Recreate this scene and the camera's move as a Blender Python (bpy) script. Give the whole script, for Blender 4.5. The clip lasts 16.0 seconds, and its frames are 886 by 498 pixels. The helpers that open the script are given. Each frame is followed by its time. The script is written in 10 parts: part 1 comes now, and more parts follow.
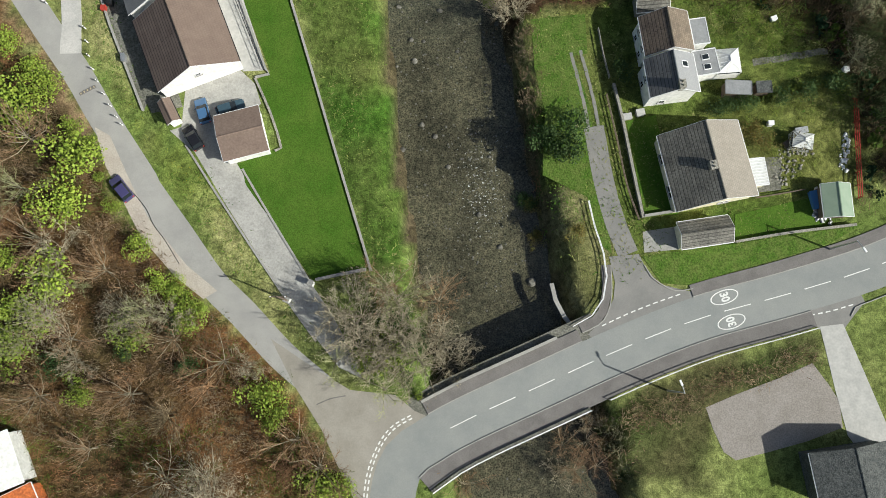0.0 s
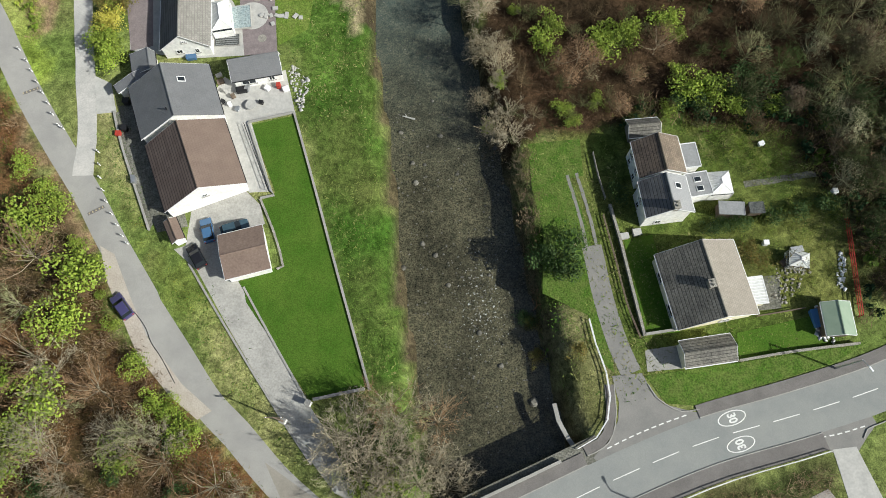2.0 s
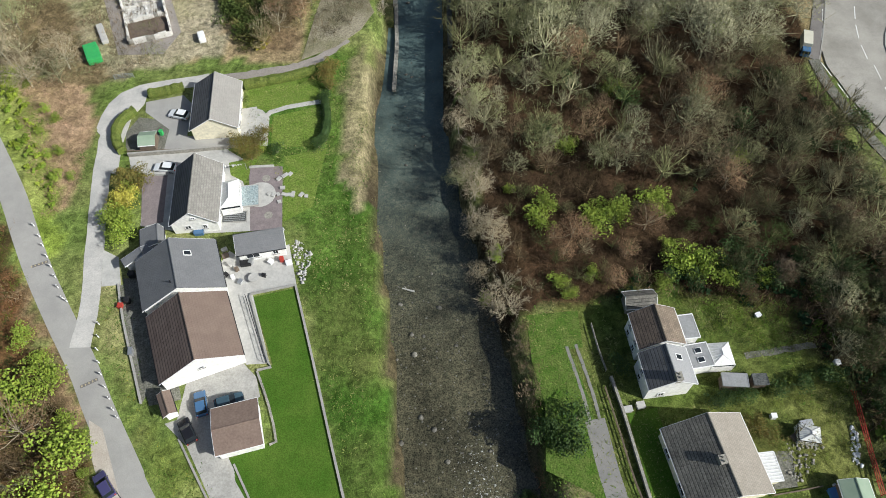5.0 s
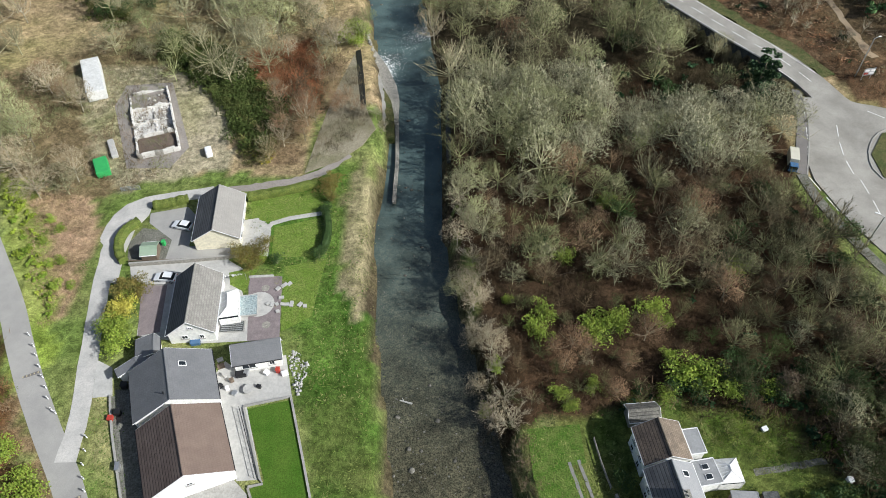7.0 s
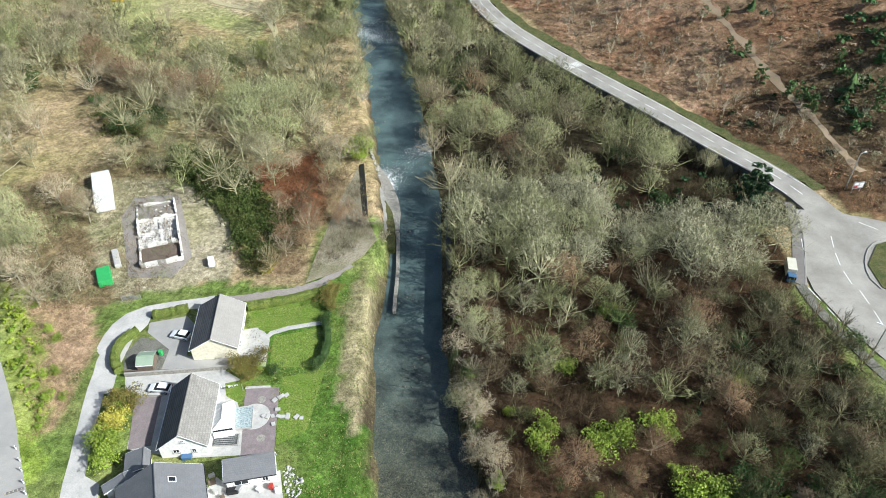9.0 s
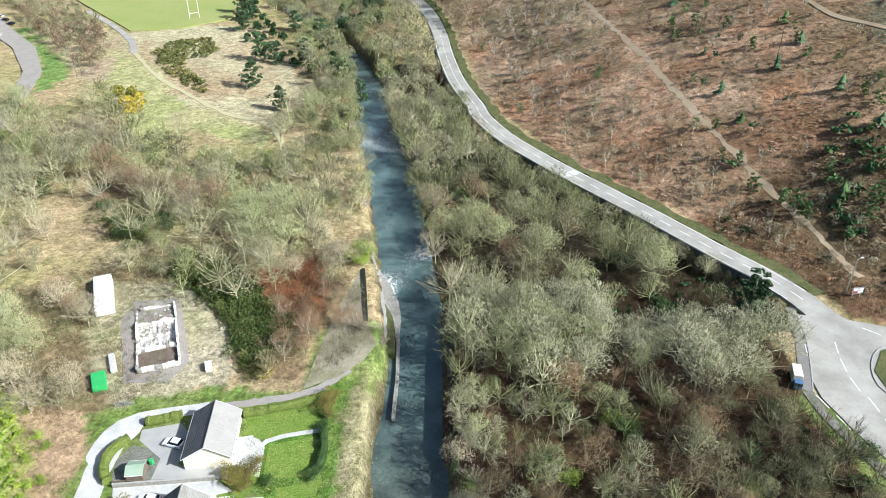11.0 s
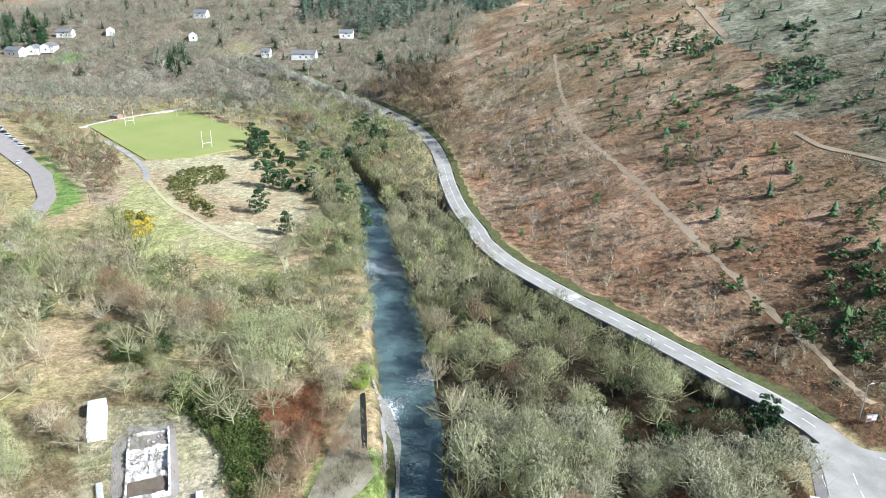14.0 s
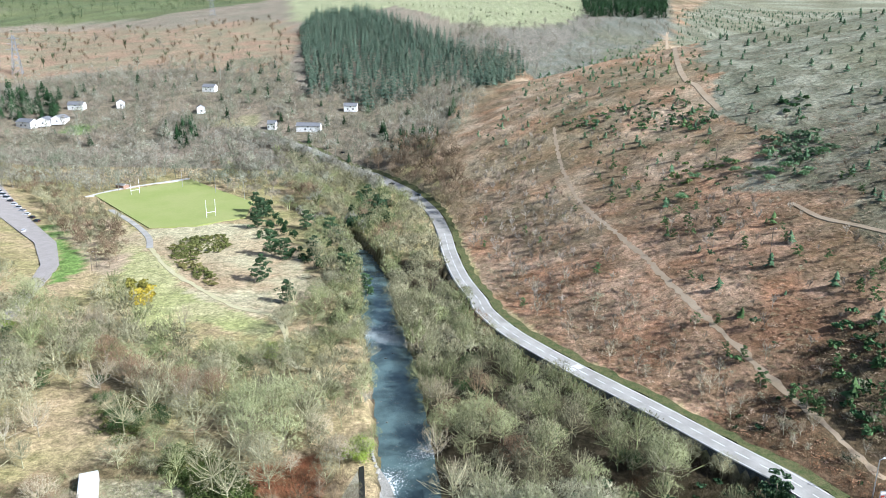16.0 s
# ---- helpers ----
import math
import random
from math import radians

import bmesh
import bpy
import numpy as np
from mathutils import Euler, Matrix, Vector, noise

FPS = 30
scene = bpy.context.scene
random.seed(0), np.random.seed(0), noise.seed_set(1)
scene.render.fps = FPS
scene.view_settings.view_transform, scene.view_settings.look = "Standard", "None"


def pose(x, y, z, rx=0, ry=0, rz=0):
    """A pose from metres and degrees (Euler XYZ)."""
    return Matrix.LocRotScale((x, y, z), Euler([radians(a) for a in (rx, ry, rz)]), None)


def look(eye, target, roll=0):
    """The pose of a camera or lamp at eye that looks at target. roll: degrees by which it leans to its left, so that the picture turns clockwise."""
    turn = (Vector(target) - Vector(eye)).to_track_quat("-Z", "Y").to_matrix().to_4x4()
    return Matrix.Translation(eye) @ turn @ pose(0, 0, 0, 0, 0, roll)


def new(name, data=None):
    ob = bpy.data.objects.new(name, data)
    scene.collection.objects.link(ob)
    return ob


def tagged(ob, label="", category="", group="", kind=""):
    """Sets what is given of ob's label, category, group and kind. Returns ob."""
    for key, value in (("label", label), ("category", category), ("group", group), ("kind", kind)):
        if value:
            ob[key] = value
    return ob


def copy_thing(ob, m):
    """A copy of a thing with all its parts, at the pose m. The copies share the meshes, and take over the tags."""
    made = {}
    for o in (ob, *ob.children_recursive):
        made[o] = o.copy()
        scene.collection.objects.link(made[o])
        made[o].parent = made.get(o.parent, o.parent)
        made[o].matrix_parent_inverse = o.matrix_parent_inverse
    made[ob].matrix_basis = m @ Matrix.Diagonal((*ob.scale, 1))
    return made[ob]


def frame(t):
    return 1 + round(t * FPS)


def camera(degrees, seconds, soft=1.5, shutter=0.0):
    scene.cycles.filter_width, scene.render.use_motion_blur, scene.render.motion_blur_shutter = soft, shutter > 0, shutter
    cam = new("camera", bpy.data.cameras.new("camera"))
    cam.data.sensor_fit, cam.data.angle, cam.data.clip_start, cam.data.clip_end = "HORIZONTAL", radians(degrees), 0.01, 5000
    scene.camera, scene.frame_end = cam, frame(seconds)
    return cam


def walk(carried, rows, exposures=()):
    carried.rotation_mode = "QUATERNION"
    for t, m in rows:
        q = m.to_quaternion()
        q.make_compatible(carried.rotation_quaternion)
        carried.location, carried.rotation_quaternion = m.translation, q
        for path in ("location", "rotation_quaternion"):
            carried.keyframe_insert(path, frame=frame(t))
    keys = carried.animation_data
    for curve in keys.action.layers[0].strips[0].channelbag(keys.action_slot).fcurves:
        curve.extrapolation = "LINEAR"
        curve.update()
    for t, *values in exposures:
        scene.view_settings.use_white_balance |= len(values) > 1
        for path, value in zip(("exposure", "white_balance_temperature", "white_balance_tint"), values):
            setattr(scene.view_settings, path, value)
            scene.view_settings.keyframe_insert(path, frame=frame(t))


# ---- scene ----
# The camera stays where it is, high over the road bridge, and only tilts up.
FOV, EYE, TILT = 64.49, 100.0, -81.0
cam = camera(FOV, 16.0, 0.9)
ROWS = [
    (0.0, 0.00, -0.00, 0.00),
    (0.5, 1.73, -0.02, 0.01),
    (1.0, 3.95, -0.00, -0.01),
    (1.5, 6.72, 0.01, 0.05),
    (2.0, 9.61, 0.02, 0.04),
    (2.5, 12.24, 0.01, 0.03),
    (3.0, 14.63, -0.01, 0.01),
    (3.5, 16.87, -0.01, -0.02),
    (4.0, 19.10, -0.03, -0.03),
    (6.5, 30.22, -0.13, 0.06),
    (7.0, 32.50, -0.16, 0.13),
    (7.5, 34.79, -0.18, 0.15),
    (8.0, 37.02, -0.18, 0.19),
    (8.5, 39.22, -0.15, 0.21),
    (9.0, 41.43, -0.12, 0.23),
    (9.5, 43.69, -0.09, 0.27),
    (10.0, 45.95, -0.09, 0.30),
    (12.5, 55.08, 0.08, 0.45),
    (13.0, 56.75, 0.12, 0.46),
    (13.5, 58.38, 0.17, 0.49),
    (14.0, 59.96, 0.21, 0.51),
    (14.5, 61.40, 0.25, 0.56),
    (15.0, 62.79, 0.29, 0.62),
    (15.5, 64.19, 0.33, 0.66),
    (16.0, 65.59, 0.37, 0.65),
]
walk(cam, [(t, pose(0, 0, EYE, 90 + TILT + pitch) @ pose(0, 0, 0, 0, yaw) @ pose(0, 0, 0, 0, 0, roll)) for t, pitch, yaw, roll in ROWS],
     [(0.0, 0.15, 6250, 3), (4.0, 0.12, 6100, 5), (7.0, 0.17, 5950, 7), (9.0, 0.57, 5800, 5), (12.5, 0.92, 5560, 6), (16.0, 0.92, 5350, 9)])

# ---- light ----
SUN_TURN, SUN_HIGH = 112.0, 36.0
world = bpy.data.worlds.new("sky")
scene.world = world
world.use_nodes = True
sky = world.node_tree.nodes.new("ShaderNodeTexSky")
sky.sky_type, sky.sun_disc = "NISHITA", False
sky.sun_elevation, sky.sun_rotation = radians(SUN_HIGH), radians(SUN_TURN)
sky.dust_density, sky.ozone_density = 3.0, 0.5
world.node_tree.links.new(sky.outputs[0], world.node_tree.nodes["Background"].inputs[0])
world.node_tree.nodes["Background"].inputs[1].default_value = 0.07
sun = new("sun", bpy.data.lights.new("sun", "SUN"))
sun.data.energy, sun.data.angle, sun.data.color = 5.0, radians(0.6), (1.0, 0.95, 0.88)
to_sun = Vector((math.sin(radians(SUN_TURN)) * math.cos(radians(SUN_HIGH)), math.cos(radians(SUN_TURN)) * math.cos(radians(SUN_HIGH)), math.sin(radians(SUN_HIGH))))
sun.matrix_world = look(to_sun * 300, (0, 0, 0))

# ---- terrain ----
# the lie of the land: plan coordinates in metres, x east, y north
RIVER_Y = np.array([-400, -60, -25, 5, 30, 52, 75, 95, 125, 145, 180, 218, 265, 310, 350, 400, 460, 600.0])
RIVER_X = np.array([110, 26, 16, 8, 3.5, 0.5, -4, -6.3, -5.6, -8, -13, -18.5, -28, -33, -45, -70, -110, -260.0])
RIVER_W = np.array([12, 12, 11, 10.5, 10.3, 9.6, 8.6, 7.6, 6.8, 7.2, 7.6, 7.7, 7.5, 7, 6.5, 6, 6, 6.0])
SHELF_Y = np.array([130.6, 140.6, 150.3, 161.6, 183.4, 212.3, 238.5, 261.5, 300.7, 340.2])
SHELF_X = np.array([92.0, 88.0, 83.2, 75.0, 60.3, 39.5, 23.1, 14.2, 6.0, 0.9])
TOE_Y = np.array([-600, -60, 40, 100, 150, 172, 204, 232, 270, 330, 375, 440, 520, 640, 760, 1000.0])
TOE_X = np.array([260, 175, 150, 128, 108, 84, 58, 39, 24, 14, 6, -18, -70, -110, -150, -260.0])


def swell(d, soft):
    """A ramp that starts softly at 0."""
    return soft * np.logaddexp(0, np.clip(d / soft, -40, 400))


def ease(a, b, v):
    u = np.clip((v - a) / (b - a), 0, 1)
    return u * u * (3 - 2 * u)


def river_side(x, y):
    """Distance to the river's middle line over its half width."""
    slope = np.interp(y + 5, RIVER_Y, RIVER_X) - np.interp(y - 5, RIVER_Y, RIVER_X)
    along = np.sqrt(1 + (slope / 10) ** 2)
    return np.abs(x - np.interp(y, RIVER_Y, RIVER_X)) / along, np.interp(y, RIVER_Y, RIVER_W)


def water_level(y):
    return -5.0 + 0.016 * np.clip(y - 60, 0, 900)


def land(x, y):
    """Height of the ground without the river's bed."""
    floor = 0.018 * np.clip(y - 60, 0, 460)
    west = 0.14 * swell(-x - 66 - 0.55 * np.clip(y - 60, 0, 900), 12)
    west = 90 * (1 - np.exp(-west / 90))
    far = 300 * (1 - np.exp(-0.27 * swell(y - 525, 18) / 300)) + 0.08 * swell(y - 1900, 100)
    east = 0.37 * swell(x - np.interp(y, TOE_Y, TOE_X) - 7, 5)
    east = 230 * (1 - np.exp(-east / 230 * 1.1))
    east = east * (1 - 0.8 * ease(700, 960, y + 0.12 * x))
    top = np.logaddexp(far / 9, east / 9) * 9 - 9 * np.log(2) * np.exp(-(far + east) / 12)
    roll = 0.8 * np.sin(x * 0.045 + 1.3) * np.sin(y * 0.038) + 2.5 * np.sin(x * 0.013 + 0.4) * np.sin(y * 0.011 + 2)
    wild = ease(8, 60, top + west)
    return floor + west + top + roll * wild


def dip(x, y):
    """How far the wood between river and valley road lies below the road's level."""
    d = (np.interp(y, SHELF_Y, SHELF_X) - x) * 0.78
    return 5.0 * ease(4.2, 6.0, d) * ease(126, 146, y) * ease(335, 280, y) * ease(0, 6, x - np.interp(y, RIVER_Y, RIVER_X))


def ground(x, y):
    d, w = river_side(x, y)
    cut = ease(w + 1.5, w - 1.0, d) * ease(470, 430, y)
    return np.maximum(land(x, y) - dip(x, y), water_level(y) + 0.4) * (1 - cut) + (water_level(y) - 0.7) * cut


def height(x, y):
    return float(ground(np.array([float(x)]), np.array([float(y)]))[0])


def level(x, y):
    return float(land(np.array([float(x)]), np.array([float(y)]))[0])


# ---- materials ----
def material(name, colour, rough=0.85, metal=0.0, second=None, size=1.0, fine=0.0, bump=0.0, spread=0.0, attribute="", grit=0.4, clump=0.0):
    """A procedural surface: two colours mixed by noise at a scale in metres, fine grain, and a tint that varies from piece to piece."""
    m = bpy.data.materials.new(name)
    m.use_nodes = True
    nt = m.node_tree
    n, li = nt.nodes, nt.links
    b = n["Principled BSDF"]
    b.inputs["Roughness"].default_value, b.inputs["Metallic"].default_value = rough, metal
    b.inputs["Specular IOR Level"].default_value = 0.3 if rough < 0.85 else 0.06
    geo = n.new("ShaderNodeNewGeometry")
    if attribute:
        col = n.new("ShaderNodeVertexColor")
        col.layer_name = attribute
        base = col.outputs[0]
    else:
        col = n.new("ShaderNodeRGB")
        col.outputs[0].default_value = (*colour, 1)
        base = col.outputs[0]
    if second or attribute:
        tex = n.new("ShaderNodeTexNoise")
        tex.inputs["Scale"].default_value, tex.inputs["Detail"].default_value = 1 / size, 6
        tex.inputs["Roughness"].default_value = 0.65
        li.new(geo.outputs["Position"], tex.inputs["Vector"])
        ramp = n.new("ShaderNodeMapRange")
        ramp.inputs[1].default_value, ramp.inputs[2].default_value = 0.35, 0.65
        li.new(tex.outputs[0], ramp.inputs[0])
        mix = n.new("ShaderNodeMix")
        mix.data_type = "RGBA"
        li.new(ramp.outputs[0], mix.inputs[0])
        li.new(base, mix.inputs[6])
        if second:
            mix.inputs[7].default_value = (*second, 1)
        else:
            dim = n.new("ShaderNodeMix")
            dim.data_type, dim.blend_type = "RGBA", "MULTIPLY"
            dim.inputs[0].default_value, dim.inputs[7].default_value = 1.0, (0.52, 0.55, 0.5, 1)
            li.new(base, dim.inputs[6])
            li.new(dim.outputs[2], mix.inputs[7])
        base = mix.outputs[2]
    if fine:
        grain = n.new("ShaderNodeTexNoise")
        grain.inputs["Scale"].default_value, grain.inputs["Detail"].default_value = 1 / fine, 3
        li.new(geo.outputs["Position"], grain.inputs["Vector"])
        span = n.new("ShaderNodeMapRange")
        span.inputs[1].default_value, span.inputs[2].default_value, span.inputs[3].default_value, span.inputs[4].default_value = 0.3, 0.7, 1 - grit, 1 + grit
        li.new(grain.outputs[0], span.inputs[0])
        mul = n.new("ShaderNodeVectorMath")
        mul.operation = "SCALE"
        li.new(base, mul.inputs[0])
        li.new(span.outputs[0], mul.inputs[3])
        base = mul.outputs[0]
        if bump:
            bm = n.new("ShaderNodeBump")
            bm.inputs["Strength"].default_value, bm.inputs["Distance"].default_value = bump, fine
            li.new(grain.outputs[0], bm.inputs["Height"])
            li.new(bm.outputs[0], b.inputs["Normal"])
    if clump:
        lump = n.new("ShaderNodeTexNoise")
        lump.inputs["Scale"].default_value, lump.inputs["Detail"].default_value, lump.inputs["Roughness"].default_value = 1 / clump, 4, 0.7
        lump.inputs["Distortion"].default_value = 0.6
        li.new(geo.outputs["Position"], lump.inputs["Vector"])
        span = n.new("ShaderNodeMapRange")
        span.inputs[1].default_value, span.inputs[2].default_value, span.inputs[3].default_value, span.inputs[4].default_value = 0.33, 0.67, 0.55, 1.45
        li.new(lump.outputs[0], span.inputs[0])
        mul = n.new("ShaderNodeVectorMath")
        mul.operation = "SCALE"
        li.new(base, mul.inputs[0])
        li.new(span.outputs[0], mul.inputs[3])
        base = mul.outputs[0]
        lift = n.new("ShaderNodeBump")
        lift.inputs["Strength"].default_value, lift.inputs["Distance"].default_value = 0.6, clump * 0.35
        li.new(lump.outputs[0], lift.inputs["Height"])
        if fine and bump:
            li.new(lift.outputs[0], bm.inputs["Normal"])
        else:
            li.new(lift.outputs[0], b.inputs["Normal"])
    if spread:
        info = n.new("ShaderNodeObjectInfo")
        span = n.new("ShaderNodeMapRange")
        span.inputs[3].default_value, span.inputs[4].default_value = 1 - spread, 1 + spread
        li.new(info.outputs["Random"], span.inputs[0])
        mul = n.new("ShaderNodeVectorMath")
        mul.operation = "SCALE"
        li.new(base, mul.inputs[0])
        li.new(span.outputs[0], mul.inputs[3])
        base = mul.outputs[0]
    li.new(base, b.inputs["Base Color"])
    return m


M_GROUND = material("ground_cover", (0.1, 0.1, 0.1), 0.95, attribute="cover", size=2.6, fine=0.2, bump=0.5, grit=0.36, clump=0.95)
M_ASPHALT = material("asphalt", (0.245, 0.255, 0.248), 0.85, second=(0.29, 0.295, 0.28), size=5, fine=0.12, bump=0.15, grit=0.07)
M_MOUTH = material("scuffed_asphalt", (0.215, 0.21, 0.2), 0.9, second=(0.26, 0.25, 0.235), size=3, fine=0.12, grit=0.08)
M_DUST = material("dusty_asphalt", (0.27, 0.25, 0.215), 0.95, second=(0.34, 0.315, 0.275), size=4, fine=0.15, grit=0.08)
M_PALETRACK = material("pale_track", (0.4, 0.39, 0.37), 0.95, second=(0.53, 0.51, 0.48), size=3, fine=0.2, grit=0.12)
M_LANE = material("worn_asphalt", (0.3, 0.292, 0.278), 0.9, second=(0.37, 0.36, 0.338), size=5, fine=0.12, bump=0.08, grit=0.08)
M_GRAVEL = material("pale_gravel", (0.47, 0.425, 0.37), 0.95, second=(0.4, 0.35, 0.3), size=2.5, fine=0.2, bump=0.3, grit=0.12)
M_PATH = material("footway_asphalt", (0.155, 0.145, 0.138), 0.9, second=(0.2, 0.187, 0.178), size=3, fine=0.12, grit=0.13)
M_VALLEY = material("pale_asphalt", (0.25, 0.238, 0.212), 0.95, second=(0.38, 0.362, 0.325), size=9, fine=0.2, grit=0.1)
M_DRIVE = material("drive_concrete", (0.34, 0.33, 0.305), 0.9, second=(0.44, 0.425, 0.395), size=2.4, fine=0.25, grit=0.15)
M_CONCRETE = material("concrete", (0.38, 0.37, 0.34), 0.9, second=(0.3, 0.29, 0.27), size=2, fine=0.25, grit=0.13)
M_OLDCONC = material("stained_concrete", (0.2, 0.195, 0.17), 0.9, second=(0.12, 0.12, 0.095), size=1.6, fine=0.25, bump=0.4)
M_STONE = material("wall_stone", (0.36, 0.34, 0.3), 0.9, second=(0.24, 0.23, 0.2), size=0.6, fine=0.15, bump=0.6)
M_DARKSTONE = material("dark_stone", (0.07, 0.075, 0.075), 0.85, second=(0.12, 0.125, 0.12), size=0.7, fine=0.2, bump=0.6)
M_PAVING = material("pale_paving", (0.5, 0.49, 0.46), 0.85, second=(0.4, 0.39, 0.37), size=1.2, fine=0.3, grit=0.13)
M_PURPLE = material("purple_block_paving", (0.2, 0.17, 0.17), 0.85, second=(0.26, 0.22, 0.22), size=1.0, fine=0.2, grit=0.13)
M_WHITE = material("white_paint", (0.78, 0.78, 0.76), 0.6, second=(0.68, 0.68, 0.65), size=0.8)
M_LAWN = material("lawn_grass", (0.055, 0.12, 0.014), 0.95, second=(0.085, 0.145, 0.022), size=4.5, fine=0.16, bump=0.25, grit=0.3)
M_YARD = material("grey_gravel", (0.31, 0.28, 0.255), 0.95, second=(0.26, 0.235, 0.21), size=3, fine=0.2, grit=0.2)
M_PITCH = material("pitch_grass", (0.24, 0.275, 0.085), 0.95, second=(0.28, 0.295, 0.11), size=26, fine=0.8, grit=0.08)
M_TRACK = material("stony_track", (0.42, 0.33, 0.225), 0.95, second=(0.33, 0.25, 0.16), size=14, fine=0.5, grit=0.06)
M_HEATHPATH = material("trodden_path", (0.42, 0.38, 0.24), 0.95, second=(0.4, 0.36, 0.2), size=9, fine=0.7, grit=0.1)
M_BRICKISH = material("buff_brick", (0.36, 0.24, 0.17), 0.9, second=(0.3, 0.2, 0.145), size=1.0, fine=0.2)
M_PYLON = material("weathered_steel", (0.2, 0.21, 0.22), 0.7, second=(0.24, 0.25, 0.26), size=2)
M_LAWN2 = material("garden_grass", (0.12, 0.19, 0.03), 0.95, second=(0.17, 0.22, 0.05), size=1.6, fine=0.25, bump=0.5)
M_BANKGRASS = material("bank_grass", (0.065, 0.13, 0.018), 0.95, second=(0.12, 0.16, 0.04), size=1.7, fine=0.25, bump=0.6)
M_DECK = material("grey_deck", (0.26, 0.33, 0.34), 0.5, second=(0.38, 0.43, 0.43), size=0.9, fine=0.3)
M_RAMP = material("overgrown_concrete", (0.29, 0.26, 0.19), 0.95, second=(0.18, 0.17, 0.1), size=5.0, fine=0.25, bump=0.15)
# black colour standing for the dark inside of the weir's slot
M_SLOT = material("black_slot_shade", (0.012, 0.013, 0.011), 0.6, second=(0.022, 0.023, 0.018), size=1.0)
M_VERGE = material("verge_grass", (0.065, 0.085, 0.03), 0.95, second=(0.13, 0.12, 0.055), size=2.0, fine=0.3, bump=0.6)
M_BARK = material("bark", (0.28, 0.245, 0.175), 0.95, fine=0.3, spread=0.2)
M_BARKPALE = material("pale_bark", (0.46, 0.42, 0.32), 0.95, second=(0.34, 0.31, 0.23), size=0.8, fine=0.3, spread=0.2)
M_TWIG = material("pale_twigs", (0.38, 0.32, 0.21), 0.95, spread=0.25)
M_TWIGGREY = material("grey_brown_twigs", (0.36, 0.315, 0.225), 0.95, spread=0.2)
M_TWIGBROWN = material("brown_twigs", (0.26, 0.17, 0.1), 0.95, spread=0.25)
M_TWIGOLIVE = material("budding_twigs", (0.33, 0.34, 0.17), 0.95, spread=0.25)
M_WOOD = material("woodland", (0.1, 0.1, 0.1), 0.95, attribute="tint", size=3)
M_LEAF = material("fresh_leaves", (0.18, 0.27, 0.035), 0.7, second=(0.29, 0.35, 0.05), size=0.7, spread=0.3)
M_LEAFDARK = material("dark_leaves", (0.035, 0.075, 0.018), 0.7, second=(0.06, 0.1, 0.025), size=0.8, spread=0.25)
M_HEDGE = material("hedge_leaves", (0.1, 0.14, 0.025), 0.75, second=(0.17, 0.2, 0.045), size=1.2, fine=0.2, bump=0.6)
M_LEAFGOLD = material("golden_leaves", (0.38, 0.35, 0.05), 0.7, second=(0.5, 0.45, 0.09), size=0.7, spread=0.2)
M_LEAFORANGE = material("bronze_leaves", (0.19, 0.14, 0.035), 0.7, second=(0.14, 0.145, 0.035), size=0.7, spread=0.2)
M_NEEDLE = material("needles", (0.035, 0.075, 0.03), 0.8, second=(0.07, 0.115, 0.045), size=1.5, spread=0.25)
M_NEEDLEFRESH = material("fresh_needles", (0.075, 0.13, 0.05), 0.85, second=(0.125, 0.185, 0.07), size=0.9, spread=0.3)
M_LEAFGLOSSY = material("glossy_leaves", (0.11, 0.2, 0.075), 0.55, second=(0.17, 0.27, 0.12), size=0.9, spread=0.25)
M_RENDER = material("white_render", (0.86, 0.85, 0.82), 0.85, second=(0.8, 0.79, 0.75), size=2, fine=0.5, grit=0.13)
M_CREAM = material("cream_render", (0.84, 0.78, 0.6), 0.85, second=(0.8, 0.74, 0.57), size=2, fine=0.5, grit=0.13)
M_BLACK = material("black_trim", (0.02, 0.02, 0.022), 0.5)
M_GLASS = material("window_glass", (0.02, 0.025, 0.03), 0.05)
M_PVC = material("white_plastic", (0.8, 0.8, 0.8), 0.4)
M_METAL = material("galvanised_steel", (0.55, 0.56, 0.57), 0.45, 0.7, second=(0.45, 0.46, 0.47), size=0.5)
M_PLASTER = material("old_plaster", (0.68, 0.66, 0.62), 0.9, second=(0.55, 0.53, 0.49), size=1.0, fine=0.25, grit=0.15)
M_MUD = material("wet_mud", (0.17, 0.13, 0.1), 0.8, second=(0.13, 0.1, 0.08), size=1.5, fine=0.3, grit=0.15)
M_RUST = material("orange_rusted_sheet", (0.5, 0.14, 0.04), 0.8, second=(0.36, 0.11, 0.04), size=1.0, fine=0.3)
M_SHEET = material("white_sheet_metal", (0.72, 0.72, 0.7), 0.5, second=(0.6, 0.6, 0.57), size=1.5, fine=0.4, grit=0.13)
M_GREENSHEET = material("green_sheet", (0.25, 0.33, 0.24), 0.6, second=(0.3, 0.37, 0.28), size=1.5)
M_GREEN = material("bright_green_paint", (0.06, 0.4, 0.11), 0.5, second=(0.05, 0.33, 0.1), size=0.8)
M_RED = material("red_paint", (0.4, 0.05, 0.035), 0.6)
M_WOODFENCE = material("weathered_timber", (0.2, 0.16, 0.12), 0.85, second=(0.13, 0.1, 0.08), size=0.5)
M_TYRE = material("tyre_rubber", (0.015, 0.015, 0.016), 0.8)
M_ROCK = material("river_stone", (0.09, 0.085, 0.07), 0.7, second=(0.22, 0.21, 0.18), size=0.9, fine=0.3, spread=0.3)


